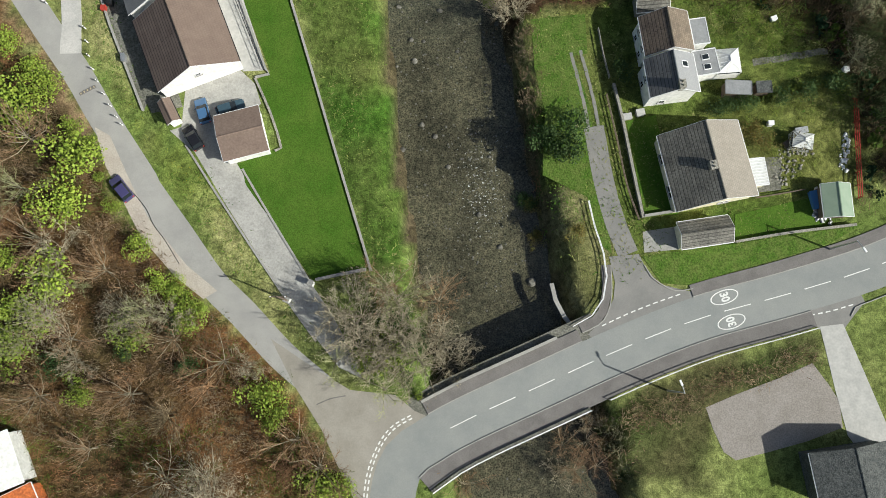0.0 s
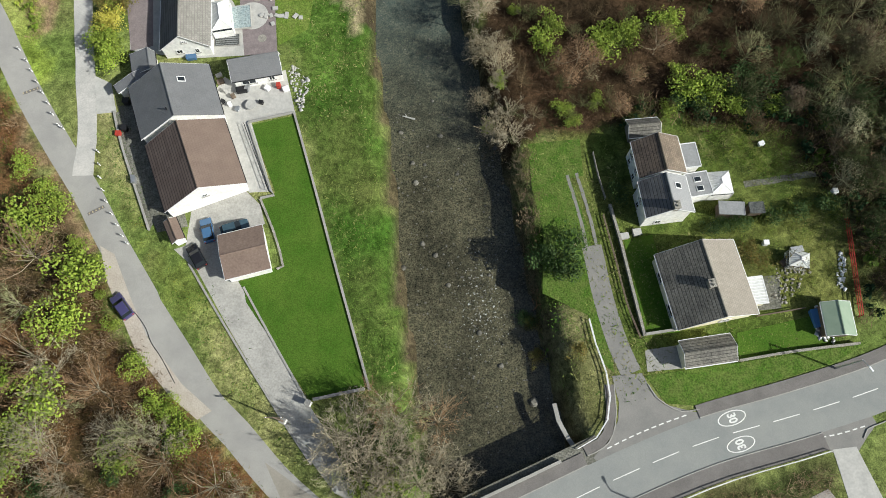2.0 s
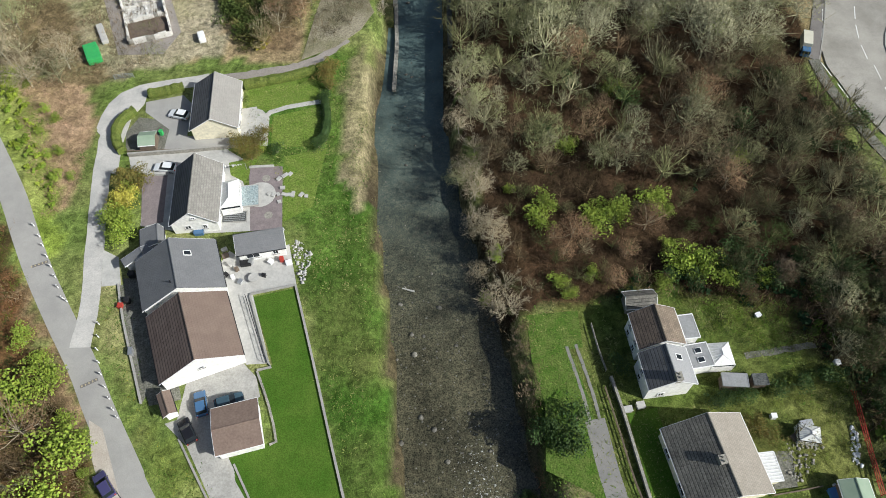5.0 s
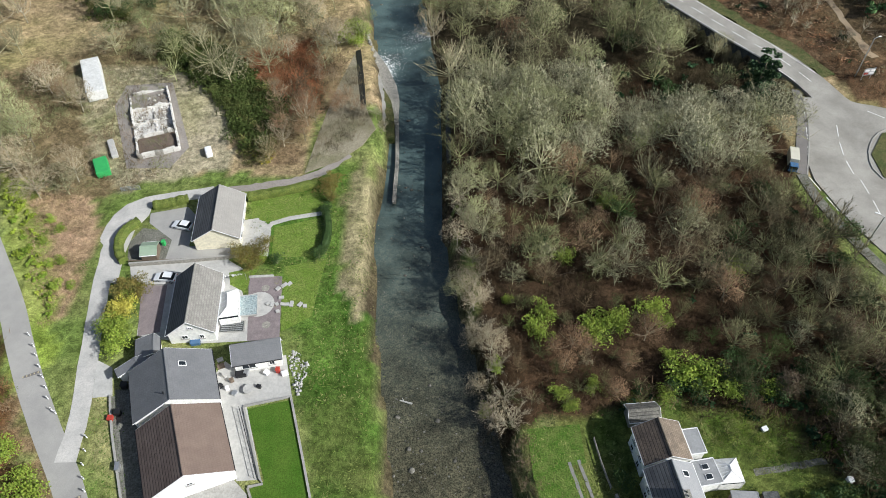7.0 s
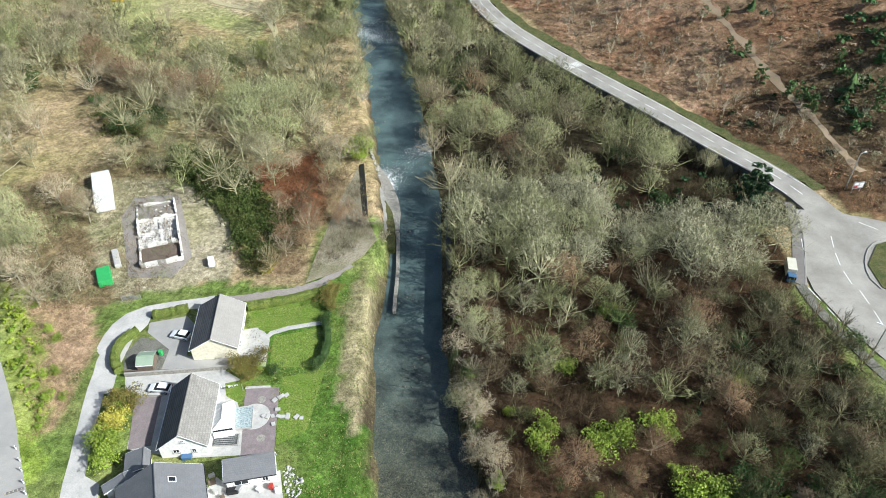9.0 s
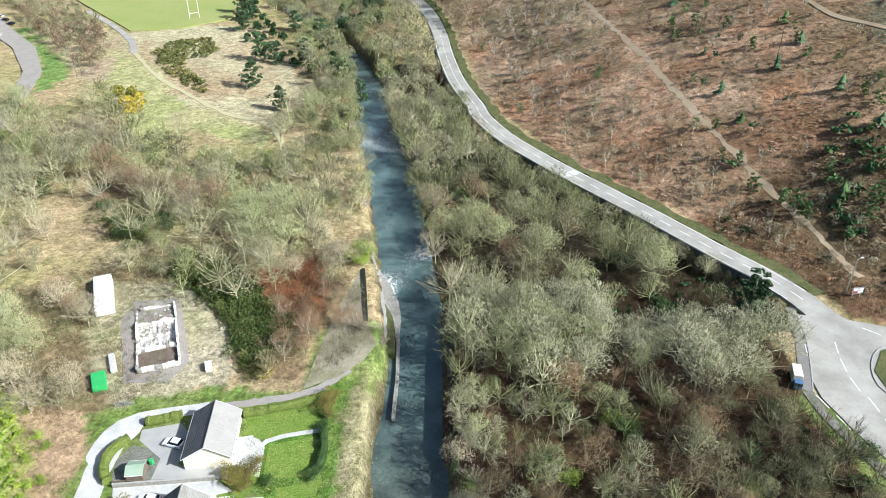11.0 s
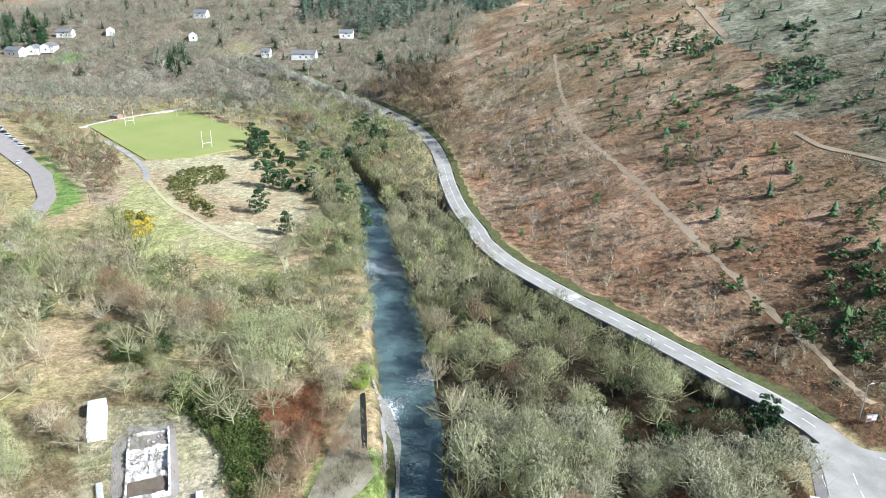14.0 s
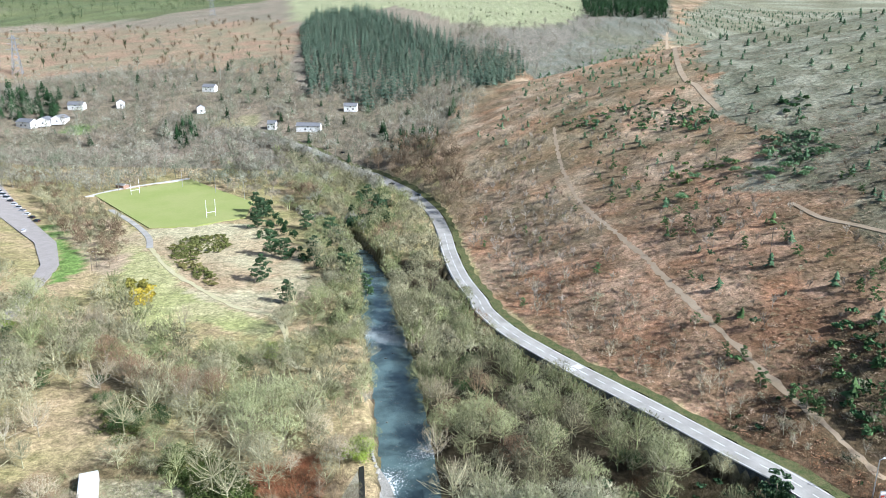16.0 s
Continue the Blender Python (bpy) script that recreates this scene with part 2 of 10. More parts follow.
def tiled(name, colour, second, wide, high, rough=0.75, joint=0.5, vary=0.22, grit=0.07):
    """Roof tiles in rows along the house (local y) and down the slope (local x)."""
    m = material(name, colour, rough, second=second, size=2.2, fine=0.25, grit=grit)
    nt = m.node_tree
    n, li = nt.nodes, nt.links
    b = n["Principled BSDF"]
    base = b.inputs["Base Color"].links[0].from_socket
    co = n.new("ShaderNodeTexCoord")
    sep, com = n.new("ShaderNodeSeparateXYZ"), n.new("ShaderNodeCombineXYZ")
    li.new(co.outputs["Object"], sep.inputs[0])
    li.new(sep.outputs[1], com.inputs[0])
    li.new(sep.outputs[0], com.inputs[1])
    br = n.new("ShaderNodeTexBrick")
    br.inputs["Scale"].default_value = 1.0
    br.inputs["Brick Width"].default_value, br.inputs["Row Height"].default_value = wide, high
    br.inputs["Mortar Size"].default_value, br.inputs["Mortar Smooth"].default_value = high * 0.13, 0.6
    br.inputs["Color1"].default_value, br.inputs["Color2"].default_value = (1 - vary, 1 - vary, 1 - vary, 1), (1 + vary, 1 + vary, 1 + vary, 1)
    br.inputs["Mortar"].default_value = (joint, joint, joint, 1)
    li.new(com.outputs[0], br.inputs["Vector"])
    mix = n.new("ShaderNodeVectorMath")
    mix.operation = "MULTIPLY"
    li.new(base, mix.inputs[0])
    li.new(br.outputs["Color"], mix.inputs[1])
    li.new(mix.outputs[0], b.inputs["Base Color"])
    bump = n.new("ShaderNodeBump")
    bump.inputs["Strength"].default_value, bump.inputs["Distance"].default_value, bump.invert = 0.6, 0.03, True
    li.new(br.outputs["Fac"], bump.inputs["Height"])
    li.new(bump.outputs[0], b.inputs["Normal"])
    return m


# roof pairs: pale colours painted for sunlit east slopes, dark ones for shaded west
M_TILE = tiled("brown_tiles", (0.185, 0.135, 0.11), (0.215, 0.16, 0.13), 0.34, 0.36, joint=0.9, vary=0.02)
M_TILECOURSE = tiled("shaded_brown_tile_courses", (0.115, 0.085, 0.075), (0.15, 0.115, 0.1), 40.0, 0.42, joint=0.3, vary=0.12)
M_SLATECOURSE = tiled("shaded_slate_courses", (0.1, 0.1, 0.105), (0.15, 0.148, 0.15), 30.0, 0.42, joint=0.4, vary=0.12)
M_GREYSMOOTH = tiled("sunlit_grey_tiles", (0.29, 0.275, 0.255), (0.33, 0.315, 0.29), 0.34, 0.36, joint=0.93, vary=0.02)
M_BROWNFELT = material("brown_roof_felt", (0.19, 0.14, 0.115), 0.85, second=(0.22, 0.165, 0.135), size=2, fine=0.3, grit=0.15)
M_OLDTILE = tiled("shaded_mottled_brown_tiles", (0.17, 0.13, 0.1), (0.11, 0.085, 0.07), 30.0, 0.42, joint=0.35, vary=0.15, grit=0.3)
M_BEIGETILE = tiled("sunlit_concrete_tiles", (0.34, 0.305, 0.26), (0.29, 0.26, 0.22), 0.36, 0.36, joint=0.8, vary=0.07)
M_CONTILE = tiled("mossy_shaded_concrete_tiles", (0.115, 0.11, 0.098), (0.19, 0.18, 0.155), 30.0, 0.42, joint=0.35, vary=0.12, grit=0.4)
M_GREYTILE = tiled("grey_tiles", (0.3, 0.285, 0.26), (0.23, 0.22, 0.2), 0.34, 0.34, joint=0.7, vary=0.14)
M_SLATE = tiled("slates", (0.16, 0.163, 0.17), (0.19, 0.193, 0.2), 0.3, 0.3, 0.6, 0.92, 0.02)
M_SUNTILE = tiled("sunlit_tan_tiles", (0.25, 0.2, 0.15), (0.19, 0.15, 0.115), 0.34, 0.36, joint=0.6)
M_SUNSLATE = tiled("sunlit_slates", (0.3, 0.303, 0.31), (0.34, 0.343, 0.35), 0.3, 0.3, 0.7, 0.92, 0.03)
M_FELT = material("grey_roof_felt", (0.3, 0.305, 0.31), 0.85, second=(0.25, 0.255, 0.26), size=1.5, fine=0.3, grit=0.1)


def river_material():
    """Clear shallow water over brown stones, white where the bed is steep; upstream the sky's reflection is mixed into
    the colour as blue-grey.
    """
    m = material("river_water", (0.05, 0.05, 0.03), 0.08, second=(0.115, 0.104, 0.064), size=1.0, fine=0.22, grit=0.75)
    nt = m.node_tree
    n, li = nt.nodes, nt.links
    b = n["Principled BSDF"]
    b.inputs["Specular IOR Level"].default_value = 0.5
    base = b.inputs["Base Color"].links[0].from_socket
    geo = n.new("ShaderNodeNewGeometry")
    # the depth layer weights a blue-grey painted for the sky's reflection
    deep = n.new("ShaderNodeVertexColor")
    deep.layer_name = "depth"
    sky_tint = n.new("ShaderNodeMix")
    sky_tint.data_type = "RGBA"
    li.new(deep.outputs[0], sky_tint.inputs[0])
    li.new(base, sky_tint.inputs[6])
    sky_tint.inputs[7].default_value = (0.09, 0.135, 0.132, 1)
    base = sky_tint.outputs[2]
    broad = n.new("ShaderNodeTexNoise")
    broad.inputs["Scale"].default_value, broad.inputs["Detail"].default_value = 0.16, 4
    li.new(geo.outputs["Position"], broad.inputs["Vector"])
    tone = n.new("ShaderNodeMapRange")
    tone.inputs[1].default_value, tone.inputs[2].default_value, tone.inputs[3].default_value, tone.inputs[4].default_value = 0.35, 0.62, 0.6, 1.1
    li.new(broad.outputs[0], tone.inputs[0])
    toned = n.new("ShaderNodeVectorMath")
    toned.operation = "SCALE"
    li.new(base, toned.inputs[0])
    li.new(tone.outputs[0], toned.inputs[3])
    base = toned.outputs[0]
    foam = n.new("ShaderNodeVertexColor")
    foam.layer_name = "foam"
    tex = n.new("ShaderNodeTexNoise")
    tex.inputs["Scale"].default_value, tex.inputs["Detail"].default_value, tex.inputs["Roughness"].default_value = 2.4, 5, 0.7
    li.new(geo.outputs["Position"], tex.inputs["Vector"])
    add = n.new("ShaderNodeMath")
    add.operation = "MULTIPLY_ADD"
    li.new(foam.outputs[0], add.inputs[0])
    add.inputs[1].default_value = 0.3
    li.new(tex.outputs[0], add.inputs[2])
    cut = n.new("ShaderNodeMapRange")
    cut.inputs[1].default_value, cut.inputs[2].default_value = 0.76, 0.84
    li.new(add.outputs[0], cut.inputs[0])
    mix = n.new("ShaderNodeMix")
    mix.data_type = "RGBA"
    li.new(cut.outputs[0], mix.inputs[0])
    li.new(base, mix.inputs[6])
    mix.inputs[7].default_value = (0.75, 0.77, 0.76, 1)
    li.new(mix.outputs[2], b.inputs["Base Color"])
    rg = n.new("ShaderNodeMapRange")
    rg.inputs[3].default_value, rg.inputs[4].default_value = 0.16, 0.8
    li.new(cut.outputs[0], rg.inputs[0])
    li.new(rg.outputs[0], b.inputs["Roughness"])
    wave = n.new("ShaderNodeTexNoise")
    wave.inputs["Scale"].default_value, wave.inputs["Detail"].default_value = 1.6, 4
    li.new(geo.outputs["Position"], wave.inputs["Vector"])
    bump = n.new("ShaderNodeBump")
    bump.inputs["Strength"].default_value, bump.inputs["Distance"].default_value = 0.35, 0.25
    li.new(wave.outputs[0], bump.inputs["Height"])
    li.new(bump.outputs[0], b.inputs["Normal"])
    return m


M_WATER = river_material()


def car_paint(name, colour):
    m = material(name, colour, 0.25)
    m.node_tree.nodes["Principled BSDF"].inputs["Coat Weight"].default_value = 0.6
    return m


# ---- making things ----
def mesh_of(name, verts, faces, mats, smooth=False):
    me = bpy.data.meshes.new(name)
    me.from_pydata([tuple(v) for v in verts], [], faces)
    for m in (mats if isinstance(mats, (list, tuple)) else [mats]):
        me.materials.append(m)
    if smooth:
        me.polygons.foreach_set("use_smooth", [True] * len(me.polygons))
    return me


def fast_mesh(name, verts, tris, mat, tint=None):
    me = bpy.data.meshes.new(name)
    me.vertices.add(len(verts))
    me.vertices.foreach_set("co", np.ascontiguousarray(verts, dtype=np.float32).ravel())
    me.loops.add(tris.size)
    me.loops.foreach_set("vertex_index", np.ascontiguousarray(tris, dtype=np.int32).ravel())
    me.polygons.add(len(tris))
    me.polygons.foreach_set("loop_start", np.arange(0, tris.size, 3, dtype=np.int32))
    me.update(calc_edges=True)
    me.materials.append(mat)
    if tint is not None:
        at = me.color_attributes.new("tint", "FLOAT_COLOR", "POINT")
        at.data.foreach_set("color", np.concatenate([tint, np.ones((len(tint), 1))], 1).astype(np.float32).ravel())
    me.validate()
    return me


def smooth_line(points, step=2.0):
    """A Catmull-Rom curve through plan points, sampled evenly."""
    p = [np.array(q, float) for q in points]
    p = [2 * p[0] - p[1]] + p + [2 * p[-1] - p[-2]]
    out = []
    for i in range(1, len(p) - 2):
        a, b, c, d = p[i - 1:i + 3]
        n = max(1, int(np.linalg.norm(c - b) / step))
        for k in range(n):
            u = k / n
            out.append(0.5 * (2 * b + (c - a) * u + (2 * a - 5 * b + 4 * c - d) * u * u + (3 * b - a - 3 * c + d) * u ** 3))
    out.append(p[-2])
    return np.array(out)


def offsets(line, left):
    d = np.gradient(line, axis=0)
    d /= np.linalg.norm(d, axis=1)[:, None] + 1e-9
    n = np.stack([-d[:, 1], d[:, 0]], 1)
    return line + n * (np.asarray(left)[:, None] if np.ndim(left) else left)


def ribbon(name, points, left, right, lift, mat, step=2.0, label="", kind="structure", parent=None, across=4, curve=None, ragged=0.0, skirt=1.2):
    """A strip that lies on the ground from `left` to `right` metres beside a plan line, with skirts."""
    line = smooth_line(points, step) if curve is None else curve
    fray = [0.0] * (across + 1)
    if ragged:
        r = np.random.default_rng(len(line))
        fray[0], fray[-1] = r.uniform(-ragged, ragged, len(line)), r.uniform(-ragged, ragged, len(line))
    rows = [offsets(line, left + (right - left) * k / across + fray[k]) for k in range(across + 1)]
    verts, faces = [], []
    n = len(line)
    for k, r in enumerate(rows):
        z = land(r[:, 0], r[:, 1])
        for (x, y), h in zip(r, z):
            verts.append((x, y, h + lift))
    for r in (rows[0], rows[-1]):
        z = land(r[:, 0], r[:, 1])
        for (x, y), h in zip(r, z):
            verts.append((x, y, h + lift - skirt))
    for k in range(across):
        for i in range(n - 1):
            a = k * n + i
            faces.append((a, a + n, a + n + 1, a + 1))
    top = (across + 1) * n
    for i in range(n - 1):
        faces.append((i, i + 1, top + i + 1, top + i))
        faces.append((across * n + i + 1, across * n + i, top + n + i, top + n + i + 1))
    ob = new(name, mesh_of(name, verts, faces, mat))
    ob.parent = parent
    return tagged(ob, label, kind=kind) if not parent else ob


def patch(name, points, lift, mat, label="", kind="structure", cell=2.5, drop=0.4):
    """A sheet over a plan outline, draped on the ground, with an edge that goes down into it."""
    bm = bmesh.new()
    vs = [bm.verts.new((x, y, 0)) for x, y in points]
    f = bm.faces.new(vs)
    if f.normal.z < 0:
        f.normal_flip()
    xs, ys = [p[0] for p in points], [p[1] for p in points]
    for axis, lo, hi in ((0, min(xs), max(xs)), (1, min(ys), max(ys))):
        v = lo + cell
        while v < hi:
            co, no = ((v, 0, 0), (1, 0, 0)) if axis == 0 else ((0, v, 0), (0, 1, 0))
            bmesh.ops.bisect_plane(bm, geom=bm.verts[:] + bm.edges[:] + bm.faces[:], plane_co=co, plane_no=no)
            v += cell
    for f in bm.faces:
        f.normal_update()
        if f.normal.z < 0:
            f.normal_flip()
    rim = bmesh.ops.extrude_edge_only(bm, edges=[e for e in bm.edges if e.is_boundary])
    low = {v for v in rim["geom"] if isinstance(v, bmesh.types.BMVert)}
    for v in bm.verts:
        v.co.z = level(v.co.x, v.co.y) + lift - (drop if v in low else 0)
    me = bpy.data.meshes.new(name)
    bm.to_mesh(me)
    bm.free()
    me.materials.append(mat)
    return tagged(new(name, me), label, kind=kind)


def inside(x, y, poly):
    """Which plan points lie in an outline."""
    got = np.zeros(x.shape, bool)
    p = np.array(poly)
    for (x0, y0), (x1, y1) in zip(p, np.roll(p, -1, 0)):
        if y0 == y1:
            continue
        cross = ((y0 > y) != (y1 > y)) & (x < (x1 - x0) * (y - y0) / (y1 - y0) + x0)
        got ^= cross
    return got


# ---- ground cover: outlines in the plan ----
WOOD_LEFT = [(-90.0, 71.3), (-73.4, 68.6), (-67.7, 53.7), (-61.0, 43.1), (-55.6, 37.0), (-51.5, 31.0), (-46.6, 20.8), (-39.2, 12.6), (-34.1, 7.8), (-24.2, -0.2), (-17.5, -9.5), (-12.7, -18.6), (-10.8, -34.3), (-76.9, -33.6)]
WOOD_RIGHT = [(1.7, 57.6), (7.5, 72.0), (7.0, 84.2), (2.1, 95.2), (2.2, 115.2), (2.4, 131.1), (6.6, 142.6), (28.7, 133.5), (53.1, 126.2), (75.8, 125.4), (73.2, 110.3), (72.6, 98.6), (76.1, 84.5), (79.5, 77.0), (84.5, 60.8), (83.2, 40.0), (60.3, 43.6), (50.5, 51.6), (33.4, 55.0), (23.2, 54.1), (12.3, 52.3), (9.7, 50.6)]
EAST_BANK = [(1.1, 137.8), (-1.8, 158.0), (-10.6, 195.9), (-23.6, 233.3), (-28.6, 270.3), (3.8, 289.3), (15.1, 238.5), (27.8, 207.7), (47.4, 179.2), (61.7, 159.9), (75.3, 143.2), (79.3, 131.7), (54.2, 130.5), (29.3, 138.1), (16.2, 142.7)]
MEADOW = [(-23.9, 56.9), (-21.4, 66.7), (-18.2, 77.2), (-15.0, 92.5), (-14.3, 100.8), (-10.6, 84.7), (-11.4, 67.9), (-8.1, 40.9), (-4.9, 13.5), (-11.1, 13.5), (-16.3, 33.6)]
NORTH_GREEN = [(-40.5, 99.0), (-22.6, 108.9), (-19.0, 114.2), (-16.7, 108.9), (-19.0, 87.4), (-16.8, 59.8), (-21.2, 59.7), (-30.1, 79.5)]
BRACKEN = [(10.9, 344.5), (16.3, 278.5), (40.7, 223.1), (79.0, 172.7), (103.0, 143.5), (135.9, 132.6), (2822.9, 3463.6), (1434.3, 4234.0), (158.9, 1009.5), (20.2, 736.9), (-14.9, 546.9)]
OLIVE_HILL = [(340.6, 1156.3), (166.8, 440.3), (147.7, 300.3), (150.5, 234.8), (177.5, 190.9), (2812.3, 3464.9), (1565.3, 4180.7)]
HEATH = [(-169.2, 371.5), (-149.9, 391.0), (-114.7, 392.7), (-80.0, 352.6), (-54.4, 276.6), (-62.7, 251.2), (-79.0, 247.7), (-105.6, 268.1), (-137.3, 312.0)]
BRAMBLE = [(-71.1, 155.4), (-62.3, 157.9), (-51.4, 150.2), (-47.3, 147.0), (-41.5, 137.6), (-35.1, 130.3), (-34.9, 125.1), (-42.2, 120.2), (-46.0, 123.3), (-49.6, 131.4), (-59.7, 141.1), (-66.8, 147.8)]
RUSTY = [(-51.0, 151.2), (-40.3, 155.0), (-31.0, 157.7), (-28.0, 145.1), (-28.0, 128.0), (-34.0, 127.0), (-41.9, 139.5), (-47.4, 147.4)]
RAMP_SCRUB = [(-41.6, 133.0), (-33.5, 141.0), (-25.5, 150.5), (-22.8, 146.0), (-25.4, 133.0), (-29.5, 121.0), (-31.0, 110.0), (-38.5, 111.5), (-42.5, 120.0)]
GARDEN_END = [(58.0, 57.5), (84.0, 61.5), (80.0, 24.0), (65.0, 24.5), (62.0, 33.0), (59.5, 42.0), (56.0, 48.0)]
TOE_BRACKEN = [(41.0, 231.0), (66.0, 190.0), (80.0, 181.0), (106.0, 192.0), (126.0, 200.0), (138.0, 216.0), (120.0, 214.0), (92.0, 222.0), (66.0, 222.0)]
TAN_SLOPE = [(-219.1, 381.7), (-196.4, 400.1), (-169.6, 370.7), (-151.4, 335.8), (-144.4, 304.1), (-149.5, 289.9), (-171.8, 318.2)]
GREEN_TRACK = [(-156.8, 339.0), (-132.8, 321.0), (-108.0, 274.7), (-75.6, 250.8), (-60.2, 240.1), (-63.8, 229.9), (-105.4, 249.8), (-96.0, 210.7), (-109.2, 228.5), (-147.7, 303.0)]
RUIN_YARD = [(-89.6, 147.5), (-63.2, 144.3), (-46.9, 127.6), (-44.3, 110.6), (-63.3, 103.4), (-72.5, 108.3)]
WEST_SCRUB = [(-107.6, 141.5), (-90.5, 150.0), (-78.3, 161.0), (-62.9, 143.1), (-56.8, 108.6), (-66.1, 101.7), (-70.5, 98.5), (-84.6, 107.8), (-89.6, 104.0)]
WEST_BANK = [(-83.0, 104.4), (-71.4, 100.8), (-66.0, 92.5), (-64.8, 76.5), (-66.5, 67.3), (-77.0, 86.3)]
SANDY_BANK = [(-69.6, 57.3), (-65.3, 54.7), (-60.7, 48.5), (-55.0, 38.8), (-51.6, 33.2), (-53.5, 31.0), (-58.4, 40.5), (-64.9, 49.3)]
REED_BANK = [(-17.1, 76.0), (-18.2, 87.5), (-18.9, 109.0), (-16.6, 114.3), (-13.4, 93.2), (-12.6, 76.0), (-14.2, 70.3)]
EAST_GARDEN = [(12.8, 51.7), (23.4, 53.2), (38.3, 55.8), (56.0, 52.7), (61.7, 39.0), (60.6, 21.9), (50.0, 17.2), (28.2, 12.7), (22.5, 9.8), (15.9, 13.4), (14.6, 29.3)]
EAST_DRY = [(15.0, 25.1), (20.7, 23.4), (23.0, 17.6), (23.5, 8.6), (18.9, 6.2), (16.3, 11.0), (15.6, 16.7)]
SOUTH_GREEN = [(23.0, -5.2), (52.5, 3.8), (54.6, -0.2), (40.7, -4.8), (37.3, -9.5), (37.7, -16.2), (26.0, -16.2), (24.0, -9.5)]
YARD_SOUTH = [(36.6, -6.5), (40.7, -4.8), (47.3, -2.4), (51.9, -0.4), (53.9, -3.3), (55.2, -5.6), (55.4, -9.2), (50.5, -11.0), (44.9, -12.5), (40.3, -13.6), (38.7, -12.5), (37.4, -9.4)]
TRACK_SOUTH = [(53.4, 4.7), (56.7, 5.1), (59.1, -1.7), (61.5, -8.7), (64.4, -19.9), (60.1, -16.2), (56.0, -10.3), (54.8, -4.1)]
PALE_FIELD = [(-848.9, 3777.8), (-265.2, 1249.1), (-203.1, 1349.2), (-134.0, 1815.3), (3.5, 1284.8), (94.0, 1181.5), (200.2, 1285.2), (404.9, 1880.8), (831.0, 4390.9)]
SIDE_SLOPE = [(3.1, 1047.8), (77.7, 964.9), (109.9, 688.9), (349.3, 1155.8), (1252.8, 4297.2), (687.6, 3107.0), (193.7, 1242.0), (75.9, 1182.8)]
FAR_SLOPE = [(-501.6, 710.1), (-434.1, 820.0), (-329.9, 852.3), (-183.7, 794.8), (-213.9, 1082.7), (-317.5, 1308.5), (-435.3, 1139.0), (-587.7, 1093.6), (-674.5, 972.7)]
TOP_WOOD = [(-677.4, 1023.8), (-534.8, 1273.1), (-491.8, 2036.6), (-1034.8, 4342.5), (-2426.5, 3758.8)]
GREEN_BANK = [(-91.6, 108.2), (-84.5, 105.2), (-76.0, 92.2), (-68.8, 80.2), (-65.2, 67.4), (-64.2, 58.2), (-67.5, 58.1), (-75.9, 78.6)]
CAR_PARK_GREEN = [(-230.6, 377.3), (-231.7, 392.1), (-221.2, 381.6), (-194.9, 347.5), (-170.0, 314.5), (-165.3, 299.8), (-166.9, 287.5), (-170.1, 282.1), (-179.4, 306.2), (-188.7, 325.4), (-203.5, 346.7)]

HILL_FOOT = [(68.6, 172.5), (82.0, 182.0), (91.4, 190.0), (108.0, 194.0), (128.0, 200.0), (160.0, 190.0), (150.0, 118.0), (122.0, 117.0), (107.0, 128.0), (97.0, 135.0), (91.5, 149.4), (81.9, 159.6), (72.3, 167.9)]
LEFT_VERGE = [(-55.9, 58.1), (-52.6, 57.7), (-49.4, 50.5), (-44.4, 36.6), (-43.3, 30.1), (-45.3, 33.6), (-49.2, 40.8), (-53.3, 49.4)]
LEFT_VERGE_LOW = [(-46.0, 35.0), (-36.5, 30.2), (-29.9, 20.5), (-22.9, 9.4), (-19.5, 3.8), (-21.1, 2.2), (-28.6, 11.0), (-37.3, 22.6)]

# ---- lines of the roads and tracks in the plan ----
AROAD = [(135.8, 98.4), (122.1, 111.1), (108.2, 121.2), (100.8, 126.9), (92.0, 130.6), (88.0, 140.6), (83.2, 150.3), (75.0, 161.6), (60.3, 183.4), (39.5, 212.3), (23.1, 238.5), (14.2, 261.5)] + [(13.5, 268.8), (6.0, 300.7), (0.9, 340.2), (-2.3, 378.2), (-9.6, 422.8), (-21.7, 458.1), (-37.1, 488.1), (-61.1, 525.0), (-86.6, 553.1), (-103.1, 571.6), (-120.0, 587.5), (-142.3, 602.9), (-166.5, 622.6)]
AROAD_LINE = smooth_line(AROAD, 3.0)
HILL_TRACK = [(72.7, 492.0), (70.3, 459.0), (68.8, 411.3), (69.8, 359.5), (75.7, 307.4), (82.7, 245.8), (90.0, 209.0), (96.3, 185.6), (102.3, 168.1), (106.8, 150.0)]
HIGH_TRACK = [(352.6, 1192.3), (314.6, 1064.3), (180.8, 576.1), (168.6, 489.9), (166.4, 439.3)]
FAINT_TRACK = [(140.1, 282.7), (141.6, 262.6), (148.2, 247.7), (152.0, 237.7), (159.6, 228.1)]
HEATH_PATH = [(-149.5, 339.3), (-126.9, 305.6), (-102.1, 278.3), (-82.4, 259.4), (-69.9, 253.8), (-61.2, 242.8), (-55.2, 225.2), (-50.5, 209.9), (-41.1, 204.0), (-35.7, 192.9)]
PITCH_END = [(-207.6, 420.7), (-180.3, 389.7), (-159.3, 360.3), (-149.8, 339.4)]
BEDS = [(AROAD_LINE, 5, 0.5)] + [(smooth_line(q, 4), 1, 0.0) for q in (HILL_TRACK, HIGH_TRACK, FAINT_TRACK, HEATH_PATH, PITCH_END)]
